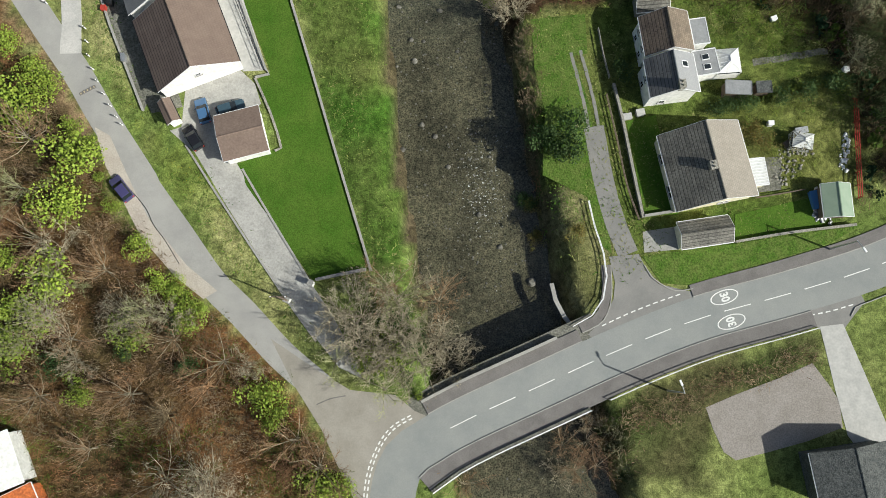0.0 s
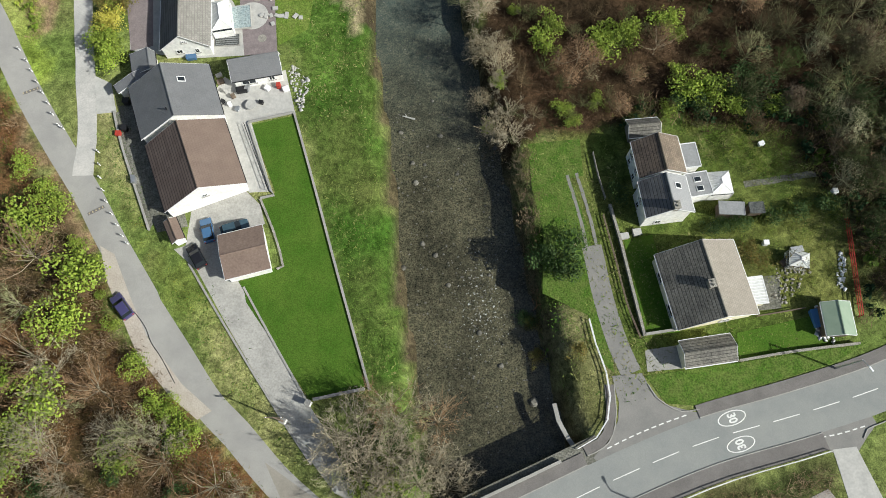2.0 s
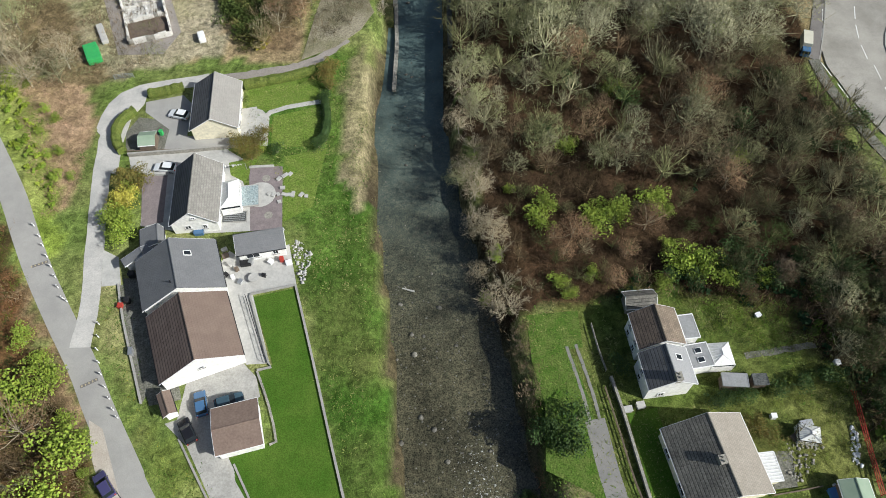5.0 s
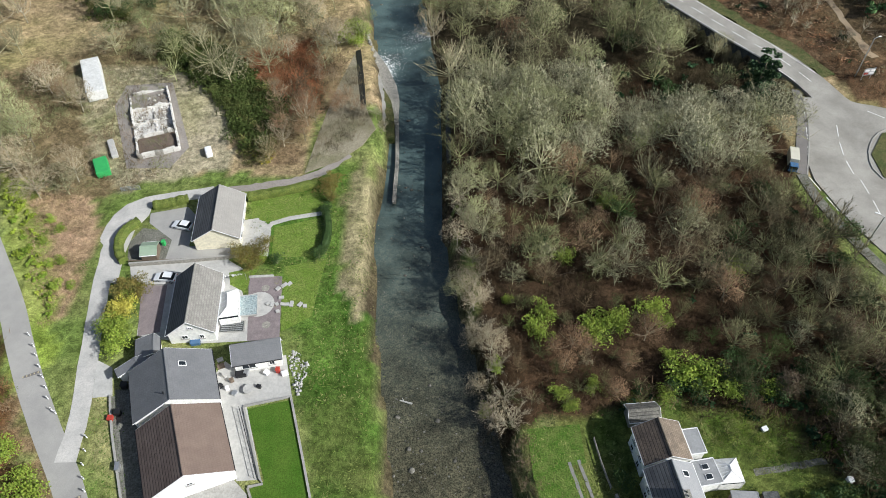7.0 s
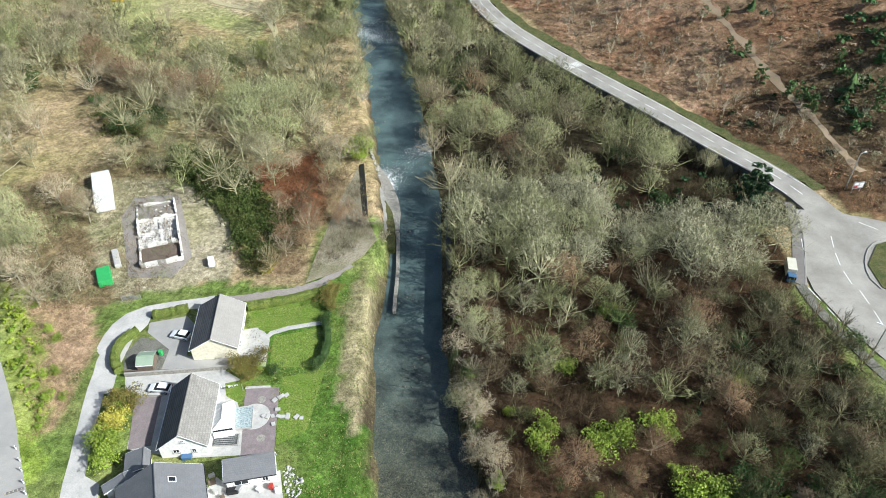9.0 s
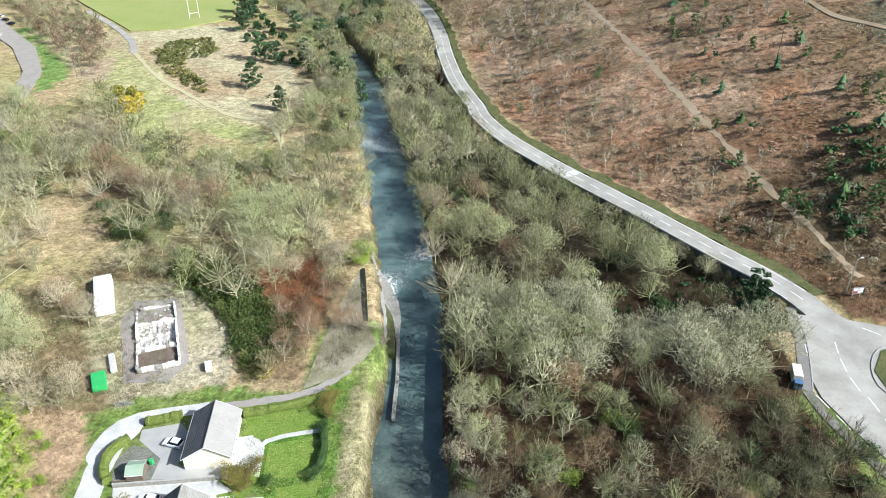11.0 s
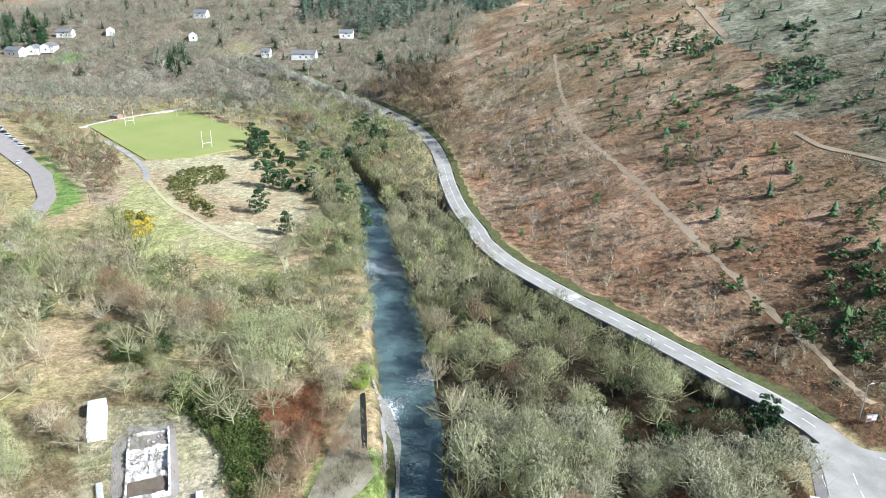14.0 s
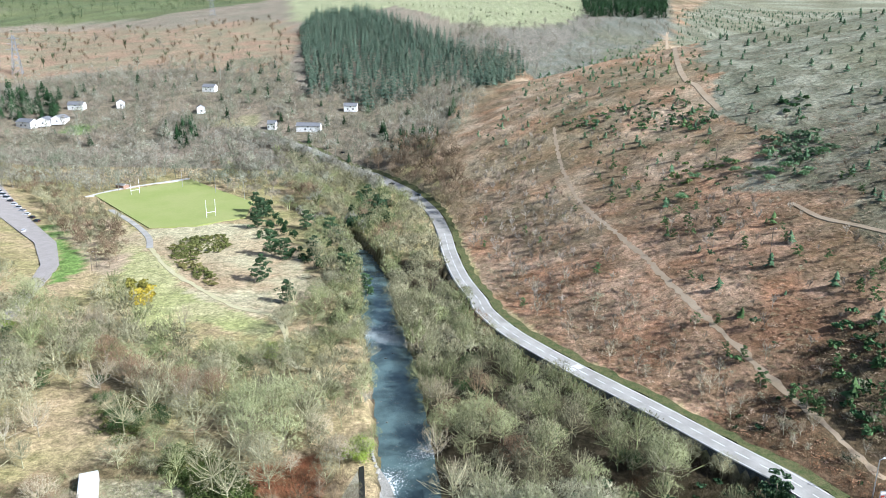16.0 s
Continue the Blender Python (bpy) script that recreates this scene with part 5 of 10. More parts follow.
def gable_house(name, rect, eave, ridge, wall, roof, label, category="house", over=0.3, ridge_at=0.0, chimneys=(), lights=(), openings=(), verge=M_PVC, west=None, base=0.0):
    """Ridge along local y. ridge_at: where the ridge stands across the house; at an edge it makes a single pitch. west:
    a darker roof colour that puts shade on the slope away from the sun.
    """
    x, y, L, W, turn = rect
    home = empty(name, x, y, turn, label, category)
    w, l = W / 2 - over, L / 2 - over
    rx = ridge_at
    bm = bmesh.new()
    sect = [(-w, -0.8), (w, -0.8), (w, eave), (max(-w + 0.01, min(w - 0.01, rx)), ridge - 0.1), (-w, eave)]
    if rx > w - 0.1:
        sect = [(-w, -0.8), (w, -0.8), (w, ridge - 0.1), (-w, eave)]
    if rx < -w + 0.1:
        sect = [(-w, -0.8), (w, -0.8), (w, eave), (-w, ridge - 0.1)]
    fr = [bm.verts.new((u, -l, v)) for u, v in sect]
    bk = [bm.verts.new((u, l, v)) for u, v in sect]
    bm.faces.new(fr)
    bm.faces.new(bk[::-1])
    for i in range(len(sect)):
        j = (i + 1) % len(sect)
        bm.faces.new((fr[j], fr[i], bk[i], bk[j]))
    bmesh.ops.recalc_face_normals(bm, faces=bm.faces[:])
    part("wall", bm, wall, home)
    for side in (-1, 1):
        ex = side * W / 2
        if abs(ex - rx) < 0.5:
            continue
        fall = (ridge - eave) / abs(side * w - rx)
        ze, t = ridge - fall * abs(ex - rx), 0.14
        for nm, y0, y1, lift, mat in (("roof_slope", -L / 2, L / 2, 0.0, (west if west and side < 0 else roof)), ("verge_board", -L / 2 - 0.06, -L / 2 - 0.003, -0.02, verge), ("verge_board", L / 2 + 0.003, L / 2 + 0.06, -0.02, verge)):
            bm = bmesh.new()
            q = [(rx, ridge + lift), (ex, ze + lift), (ex, ze + t + lift), (rx, ridge + t + lift)]
            a1 = [bm.verts.new((u, y0, v)) for u, v in q]
            b1 = [bm.verts.new((u, y1, v)) for u, v in q]
            bm.faces.new(a1)
            bm.faces.new(b1[::-1])
            for i in range(4):
                j = (i + 1) % 4
                bm.faces.new((a1[j], a1[i], b1[i], b1[j]))
            bmesh.ops.recalc_face_normals(bm, faces=bm.faces[:])
            part(nm, bm, mat, home)
        bm = bmesh.new()
        box(bm, 0.12, L, 0.1, (ex + side * 0.06, 0, ze + 0.02))
        part("gutter", bm, M_BLACK if roof in (M_SLATE, M_TILE) else M_PVC, home)
    if abs(rx) < w - 0.1:
        bm = bmesh.new()
        rod(bm, (rx, -L / 2, ridge + 0.1), (rx, L / 2, ridge + 0.1), 0.14, sides=8)
        part("ridge_tiles", bm, roof, home)
    slope = lambda u: ridge - (ridge - eave) / (w - (rx if u > rx else -rx)) * abs(u - rx)
    for u, v in chimneys:
        zc = slope(u)
        bm = bmesh.new()
        box(bm, 0.8, 1.1, 1.3, (u, v, zc + 0.1))
        box(bm, 0.95, 1.25, 0.14, (u, v, zc + 0.8))
        ch = part("chimney", bm, M_STONE, home)
        for dv in (-0.27, 0.27):
            bm = bmesh.new()
            rod(bm, (u, v + dv, zc + 0.85), (u, v + dv, zc + 1.15), 0.14, 0.11, 8)
            part("chimney_pot", bm, M_OLDCONC, ch)
    for u, v in lights:
        zc = slope(u)
        an = math.atan2(slope(u + 0.1) - slope(u - 0.1), 0.2)
        bm = bmesh.new()
        box(bm, 1.25, 0.95, 0.1)
        li = part("roof_light", bm, M_PVC, home)
        li.matrix_basis = Matrix.Translation((u, v, zc + 0.19)) @ Matrix.Rotation(-an, 4, "Y")
        bm = bmesh.new()
        box(bm, 1.0, 0.7, 0.04, (0, 0, 0.06))
        part("pane", bm, M_GLASS, li)
    for face, pos, z, wide, high in openings:
        if face == "s":
            window(home, (pos, -l - 0.03, z), wide, high, (0, -1))
        elif face == "n":
            window(home, (pos, l + 0.03, z), wide, high, (0, 1))
        elif face == "e":
            window(home, (w + 0.03, pos, z), wide, high, (1, 0))
        else:
            window(home, (-w - 0.03, pos, z), wide, high, (-1, 0))
    return home


def door(home, at, face, mat):
    turn = math.atan2(face[0], -face[1])
    d = slab("door", home, mat, (0.95, 0.08, 2.05), (0, 0, 0))
    d.matrix_basis = Matrix.Translation(at) @ Matrix.Rotation(turn, 4, "Z")
    slab("door_frame", d, M_PVC, (1.15, 0.06, 2.15), (0, 0.03, 0.03))
    slab("handle", d, M_METAL, (0.12, 0.06, 0.05), (0.35, -0.06, 0))


def flat_block(name, rect, high, wall, roof, label, category="outbuilding", lights=0, edge=None):
    x, y, L, W, turn = rect
    home = empty(name, x, y, turn, label, category)
    slab("wall", home, wall, (W - 0.3, L - 0.3, high + 0.6), (0, 0, high / 2 - 0.3))
    slab("roof", home, roof, (W, L, 0.16), (0, 0, high + 0.08), bevel=0.03)
    for sx, sy, px, py in ((0.1, L, W / 2, 0), (0.1, L, -W / 2, 0), (W, 0.1, 0, L / 2), (W, 0.1, 0, -L / 2)):
        slab("fascia", home, edge or M_PVC, (sx, sy + 0.04, 0.24), (px, py, high + 0.09))
    for k in range(lights):
        r = slab("roof_light", home, M_PVC, (1.1, 0.9, 0.18), (0, (k - (lights - 1) / 2) * 1.5, high + 0.22), bevel=0.04)
        slab("pane", r, M_GLASS, (0.9, 0.7, 0.03), (0, (k - (lights - 1) / 2) * 1.5, high + 0.32))
    return home


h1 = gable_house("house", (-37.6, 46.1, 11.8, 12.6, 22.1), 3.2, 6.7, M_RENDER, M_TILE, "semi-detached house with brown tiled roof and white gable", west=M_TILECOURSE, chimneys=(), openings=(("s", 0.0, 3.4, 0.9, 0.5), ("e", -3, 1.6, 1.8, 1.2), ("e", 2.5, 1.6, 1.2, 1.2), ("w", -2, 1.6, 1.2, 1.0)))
door(h1, (5.3, 0.2, 1.05), (1, 0), M_PVC)
h2 = gable_house("house", (-41.8, 56.8, 9.6, 13.0, 19.9), 3.3, 6.85, M_RENDER, M_SLATE, "semi-detached house with grey slate roof and a rooflight", lights=((2.2, 1.8),), openings=(("e", -2, 1.6, 1.6, 1.2), ("n", 1.5, 1.6, 1.2, 1.1), ("w", 1, 1.6, 1.2, 1.0)))
for v in (1.2,):
    bm = bmesh.new()
    rod(bm, (-0.9, -3.2, 6.2), (-0.9, -3.2, 7.0), 0.1)
    part("flue", bm, M_BLACK, h2)
for ob in [o for o in h2.children if o.name.startswith("verge_board") and sum(v.co.x for v in o.data.vertices) > 0 and sum(v.co.y for v in o.data.vertices) < 0]:
    bpy.data.objects.remove(ob)
gable_house("annexe", (-48.2, 64.3, 4.0, 3.8, 14.6), 2.4, 3.2, M_RENDER, M_SLATE, "low annexe with grey slate roof", "annexe", ridge_at=1.2)
gable_house("lean_to", (-49.0, 61.3, 1.7, 6.9, 35.1), 2.3, 2.9, M_RENDER, M_SLATE, "narrow slate roofed lean-to", "outbuilding", ridge_at=0.0)
ob_rect = (-30.1, 63.5, 8.1, 4.0, -78.6)
ob = gable_house("workshop", ob_rect, 2.5, 3.9, M_RENDER, M_SLATE, "white workshop with a grey slate roof on the terrace", "outbuilding", ridge_at=-ob_rect[3] / 2 + 0.9, openings=(("e", -1.5, 1.4, 2.2, 1.0), ("e", 2.2, 1.4, 0.9, 0.9)))
gable_house("shed", (-39.9, 35.8, 3.8, 2.0, 27.2), 2.2, 2.6, M_RENDER, M_TILE, "small shed with brown tiled roof beside the drive", "shed", ridge_at=0.0)
g_rect = (-29.1, 32.3, 6.7, 7.0, -74.9)
gar = gable_house("garage", g_rect, 2.6, 3.3, M_RENDER, M_BROWNFELT, "white garage with a shallow brown roof", "garage")
slab("garage_door", gar, M_PVC, (2.6, 0.06, 2.1), (-1.2, -g_rect[2] / 2 + 0.25, 1.05))
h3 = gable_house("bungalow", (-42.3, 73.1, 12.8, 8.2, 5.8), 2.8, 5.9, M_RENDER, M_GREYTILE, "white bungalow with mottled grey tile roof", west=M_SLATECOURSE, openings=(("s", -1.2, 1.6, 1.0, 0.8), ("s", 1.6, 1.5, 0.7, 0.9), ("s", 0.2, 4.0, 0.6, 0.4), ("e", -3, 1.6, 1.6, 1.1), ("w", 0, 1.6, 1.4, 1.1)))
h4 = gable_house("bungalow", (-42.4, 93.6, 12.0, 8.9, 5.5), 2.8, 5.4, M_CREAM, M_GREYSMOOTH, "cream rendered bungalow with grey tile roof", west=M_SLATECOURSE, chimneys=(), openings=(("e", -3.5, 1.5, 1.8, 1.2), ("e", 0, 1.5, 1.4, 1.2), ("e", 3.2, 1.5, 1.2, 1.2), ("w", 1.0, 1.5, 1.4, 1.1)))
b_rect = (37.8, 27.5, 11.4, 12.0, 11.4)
h5 = gable_house("bungalow", b_rect, 2.8, 6.0, M_CREAM, M_BEIGETILE, "bungalow with mossy concrete tile roof, west slope shaded, cream walls", west=M_CONTILE, chimneys=((-0.7, -0.8),), openings=(("s", 1.5, 1.5, 1.4, 1.1), ("w", -2.5, 1.5, 1.8, 1.2), ("w", 2.5, 1.5, 1.6, 1.2)))
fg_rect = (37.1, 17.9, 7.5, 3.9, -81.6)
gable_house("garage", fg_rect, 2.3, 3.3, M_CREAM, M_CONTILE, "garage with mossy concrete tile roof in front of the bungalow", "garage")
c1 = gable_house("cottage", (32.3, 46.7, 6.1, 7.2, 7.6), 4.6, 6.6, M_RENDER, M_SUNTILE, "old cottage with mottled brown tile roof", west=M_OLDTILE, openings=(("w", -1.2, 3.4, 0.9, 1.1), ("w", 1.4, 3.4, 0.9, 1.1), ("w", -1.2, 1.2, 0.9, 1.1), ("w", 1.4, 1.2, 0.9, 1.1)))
c2 = gable_house("cottage", (32.8, 40.3, 5.8, 7.2, 7.4), 4.6, 6.7, M_RENDER, M_SUNSLATE, "old cottage with grey slate roof and a whitewashed gable", west=M_SLATECOURSE, chimneys=((0.2, -2.4),), lights=((1.6, 1.0),), openings=(("w", 0.5, 3.4, 0.9, 1.1), ("w", 0.5, 1.2, 0.9, 1.1), ("s", -1.0, 1.3, 0.9, 1.0)))
flat_block("extension", (37.8, 47.9, 4.0, 2.4, 7.9), 2.7, M_RENDER, M_FELT, "flat roofed grey felt extension", "extension")
flat_block("extension", (38.4, 43.0, 3.8, 3.5, 9.8), 2.9, M_RENDER, M_FELT, "flat roofed extension with two rooflights", "extension", 2)
gable_house("outhouse", (31.2, 53.0, 5.0, 3.2, -84.8), 2.2, 3.2, M_STONE, M_CONTILE, "old stone outhouse with a mossy roof", "outbuilding")
flat_block("shed", (43.3, 39.5, 2.0, 3.8, -2.9), 2.0, M_WOODFENCE, M_FELT, "garden shed with pale felt roof", "shed", edge=M_FELT)
flat_block("shed", (47.2, 39.7, 1.7, 2.2, 1.7), 1.7, M_WOODFENCE, M_DARKSTONE, "low dark garden shed", "shed", edge=M_DARKSTONE)
gs = gable_house("shed", (56.1, 22.5, 4.9, 4.2, 1.8), 2.4, 3.1, M_WOODFENCE, M_GREENSHEET, "green sheet roofed timber shed", "shed")


def glass_house(name, rect, eave, ridge, label, category, frame_mat=M_PVC, roof_mat=M_SHEET, bars=6):
    """A glazed building: pane walls, white bars, and a hipped pale roof with ribs."""
    x, y, L, W, turn = rect
    home = empty(name, x, y, turn, label, category)
    slab("plinth", home, M_RENDER, (W, L, eave - 0.3), (0, 0, (eave - 0.9) / 2))
    slab("pane", home, M_GLASS, (W - 0.1, L - 0.1, eave - 0.7), (0, 0, 0.7 + (eave - 0.7) / 2))
    hip = min(W, L) / 2 * 0.8
    top = [(0, -L / 2 + hip, ridge), (0, L / 2 - hip, ridge)]
    cor = [(-W / 2, -L / 2, eave), (W / 2, -L / 2, eave), (W / 2, L / 2, eave), (-W / 2, L / 2, eave)]
    bm = bmesh.new()
    v = [bm.verts.new(p) for p in cor + top]
    lo = [bm.verts.new((p[0], p[1], p[2] - 0.1)) for p in cor]
    for f in ((v[0], v[1], v[4]), (v[1], v[2], v[5], v[4]), (v[2], v[3], v[5]), (v[3], v[0], v[4], v[5]), tuple(lo[::-1])):
        bm.faces.new(f)
    for i in range(4):
        bm.faces.new((lo[i], lo[(i + 1) % 4], v[(i + 1) % 4], v[i]))
    part("roof", bm, roof_mat, home)
    bm = bmesh.new()
    for a, b in ((0, 4), (1, 4), (2, 5), (3, 5)):
        rod(bm, cor[a], top[b - 4], 0.07, sides=4)
    rod(bm, top[0], top[1], 0.08, sides=4)
    for k in range(1, bars):
        f = k / bars
        yy = -L / 2 + L * f
        yt = min(max(yy, top[0][1]), top[1][1])
        for s in (-1, 1):
            rod(bm, (s * W / 2, yy, eave), (0, yt, ridge), 0.045, sides=4)
    part("rib", bm, frame_mat, home)
    for k in range(bars + 1):
        for s in (-1, 1):
            slab("mullion", home, frame_mat, (0.08, 0.08, eave), (s * W / 2, -L / 2 + L * k / bars, eave / 2))
    return home


M_POLY = material("pale_glazing", (0.62, 0.63, 0.6), 0.3, second=(0.72, 0.72, 0.68), size=0.8)
glass_house("conservatory", (-36.8, 73.5, 5.7, 3.3, 11.1), 2.3, 3.3, "white framed conservatory with a pale glazed roof", "conservatory", roof_mat=M_POLY)
glass_house("conservatory", (41.9, 43.5, 3.7, 3.5, 4.6), 2.4, 3.3, "white conservatory with a white hipped roof", "conservatory", bars=5)
glass_house("greenhouse", (52.4, 31.6, 2.4, 3.0, -9.7), 1.6, 2.2, "aluminium framed greenhouse in the garden", "greenhouse", frame_mat=M_METAL, roof_mat=M_POLY)
lt_rect = (45.3, 26.7, 4.0, 2.2, 6.5)
lt = flat_block("lean_to", lt_rect, 2.2, M_CREAM, M_SHEET, "white corrugated lean-to roof", "outbuilding")
for k in range(9):
    slab("corrugation", lt, M_PVC, (lt_rect[3], 0.12, 0.06), (0, -lt_rect[2] / 2 + (k + 0.5) * lt_rect[2] / 9, 2.4))
gable_house("garden_shed", (-54.0, 86.2, 3.0, 3.4, 96.0), 1.8, 2.5, M_WOODFENCE, M_GREENSHEET, "grey-green garden shed on the forecourt", "shed", over=0.12, verge=M_GREENSHEET)
patch("shed_yard", [(-58.2, 84.6), (-51.2, 85.0), (-51.0, 90.2), (-53.6, 92.4), (-57.6, 93.0), (-59.2, 89.2)], 0.05, M_OLDCONC, "grey paved yard inside the hedge", cell=4)
flat_block("glass_terrace", (-34.0, 74.4, 4.5, 3.4, 8.0), 0.4, M_PAVING, M_DECK, "raised blue-grey deck beside the conservatory", "deck", edge=M_PAVING)
gable_house("barn", (54.5, -14.7, 6.7, 10.9, 8.6), 3.6, 5.2, M_DARKSTONE, M_DARKSTONE, "dark stone barn with a black slate roof", "barn", verge=M_DARKSTONE)
w_rect = (-60.0, -14.0, 7.3, 7.8, 23.4)
big = gable_house("warehouse", w_rect, 3.6, 5.0, M_SHEET, M_SHEET, "large white sheet metal shed", "shed")
gable_house("rusty_shed", (-57.3, -20.3, 5.3, 8.8, 27.3), 2.7, 3.4, M_RUST, M_RUST, "shed with an orange rusted sheet roof", "shed")

# the ruin and the things round it
r_rect = (-64.0, 124.9, 22.9, 8.5, 20.9)
ruin = empty("ruin", r_rect[0], r_rect[1], r_rect[4], "roofless ruin with low white broken walls", "ruin")
rr = random.Random(5)
rl, rw_ = r_rect[2] / 2, r_rect[3] / 2
def broken_wall(a, b, lo, hi, gaps=0.12):
    """A ruined wall as a row of uneven blocks."""
    n = max(2, int(math.dist(a, b) / 0.85))
    turn = math.atan2(b[1] - a[1], b[0] - a[0])
    h = rr.uniform(lo, hi)
    for k in range(n):
        h = min(hi, max(lo, h + rr.uniform(-0.4, 0.4)))
        if rr.random() < gaps:
            continue
        f = (k + 0.5) / n
        slab("wall_block", ruin, M_PLASTER if rr.random() < 0.8 else M_STONE, (math.dist(a, b) / n * 1.02, rr.uniform(0.34, 0.48), h + 0.3), (a[0] + (b[0] - a[0]) * f, a[1] + (b[1] - a[1]) * f, h / 2 - 0.15), turn + rr.uniform(-0.05, 0.05), 0.05)


for s_ in (-1, 1):
    broken_wall((s_ * rw_, -rl), (s_ * rw_, rl), 0.5, 1.5, 0.03)
for v in (-1, -0.42, 0.02, 0.45, 1):
    broken_wall((-rw_, v * rl), (rw_, v * rl), 0.4, 1.2, 0.04)
broken_wall((0.1 * rw_, -0.42 * rl), (0.1 * rw_, 0.45 * rl), 0.4, 1.3, 0.3)
slab("floor_slab", ruin, M_PLASTER, (rw_ * 1.9, rl * 1.4, 0.2), (0, rl * 0.3, 0.02))
slab("mud_floor", ruin, M_MUD, (rw_ * 1.85, rl * 0.5, 0.16), (0, -rl * 0.68, 0.02))
for k in range(22):
    slab("rubble", ruin, M_PLASTER, (rr.uniform(0.2, 0.9), rr.uniform(0.2, 0.6), rr.uniform(0.15, 0.4)), (rr.uniform(-rw_, rw_) * 0.9, rr.uniform(-rl * 0.3, rl) * 0.9, 0.35), rr.uniform(0, 3), 0.04)


def crate(name, rect, high, mat, label, category, ribs=8):
    x, y, L, W, turn = rect
    home = empty(name, x, y, turn, label, category)
    slab("body", home, mat, (W, L, high), (0, 0, high / 2), bevel=0.05)
    for k in range(ribs):
        for s in (-1, 1):
            slab("rib", home, mat, (0.06, L / ribs * 0.5, high - 0.3), (s * (W / 2 + 0.02), -L / 2 + (k + 0.5) * L / ribs, high / 2))
    slab("roof", home, mat, (W - 0.2, L - 0.2, 0.05), (0, 0, high + 0.025))
    slab("door", home, mat, (W - 0.3, 0.05, high - 0.4), (0, -L / 2 - 0.03, high / 2))
    return home


crate("container", (-81.5, 139.0, 14.4, 4.1, 24.0), 2.5, M_SHEET, "white storage container standing on rough grass", "container")
crate("skip", (-70.4, 109.3, 4.9, 2.7, 26.8), 1.5, M_GREEN, "bright green metal skip by the ruin", "skip", 4)
crate("crate", (-70.2, 115.5, 5.9, 1.3, 27.4), 0.8, M_PAVING, "pale long crate beside the skip", "crate", 4)
crate("tank", (-49.5, 114.5, 2.4, 1.3, 21.1), 1.2, M_PVC, "white plastic tank on rough grass", "tank", 3)
fence_line("gate", [(-64.6, 102.9), (-62.9, 103.3), (-61.0, 103.5)], 1.2, 1.5, M_METAL, "galvanised field gate beside the ruin", rails=4, rail=0.03, category="gate")


# ---- cars ----
def car(x, y, turn, paint, label, length=4.2, wide=1.75, high=1.48, group="", van=False):
    """A car that faces local +y."""
    home = empty("car", x, y, turn, label, "car", group=group)
    L, w = length / 2, wide / 2
    bm = bmesh.new()
    prof = [(-L, 0.35), (-L, 0.85), (-L + 0.25, 0.95), (L - 1.1, 0.92), (L - 0.2, 0.72), (L, 0.55), (L, 0.3)]
    rows = []
    for u, k in ((-w, 0.93), (-w * 0.86, 1.0), (w * 0.86, 1.0), (w, 0.93)):
        rows.append([bm.verts.new((u, p * k, 0.3 + (z - 0.3) * (0.93 if abs(u) == w else 1))) for p, z in prof])
    for a, b in zip(rows, rows[1:]):
        for i in range(len(prof) - 1):
            bm.faces.new((a[i], a[i + 1], b[i + 1], b[i]))
        bm.faces.new((a[-1], a[0], b[0], b[-1]))
    bm.faces.new(rows[0][::-1])
    bm.faces.new(rows[-1])
    bmesh.ops.recalc_face_normals(bm, faces=bm.faces[:])
    part("body", bm, paint, home, bevel=0.04)
    back, front = (-L + 0.1, L - 1.0) if van else (-L + 0.2, L - 1.15)
    bm = bmesh.new()
    low = [(-w * 0.9, back, 0.9), (w * 0.9, back, 0.9), (w * 0.9, front, 0.88), (-w * 0.9, front, 0.88)]
    t0, t1 = back + 0.35, front - 0.85
    up = [(-w * 0.72, t0, high - 0.06), (w * 0.72, t0, high - 0.06), (w * 0.72, t1, high - 0.06), (-w * 0.72, t1, high - 0.06)]
    a1, b1 = [bm.verts.new(p) for p in low], [bm.verts.new(p) for p in up]
    for i in range(4):
        bm.faces.new((a1[i], a1[(i + 1) % 4], b1[(i + 1) % 4], b1[i]))
    bm.faces.new(b1)
    part("glasshouse", bm, M_GLASS, home)
    bm = bmesh.new()
    box(bm, w * 1.5, t1 - t0 + 0.12, 0.09, (0, (t0 + t1) / 2, high - 0.02))
    part("roof", bm, paint, home, bevel=0.03)
    for s in (-1, 1):
        slab("headlight", home, M_METAL, (0.26, 0.1, 0.1), (s * w * 0.68, L - 0.09, 0.58))
        slab("tail_light", home, M_RED, (0.2, 0.06, 0.25), (s * w * 0.78, -L - 0.01, 0.78))
        slab("mirror", home, paint, (0.14, 0.1, 0.11), (s * (w + 0.08), front - 0.45, 0.98))
        for f in (-L + 0.78, L - 0.82):
            bm = bmesh.new()
            rod(bm, (s * (w - 0.2), f, 0.31), (s * (w + 0.01), f, 0.31), 0.31, sides=14)
            wh = part("wheel", bm, M_TYRE, home)
            bm = bmesh.new()
            rod(bm, (s * (w + 0.005), f, 0.31), (s * (w + 0.02), f, 0.31), 0.19, sides=10)
            part("rim", bm, M_METAL, wh)
    return home


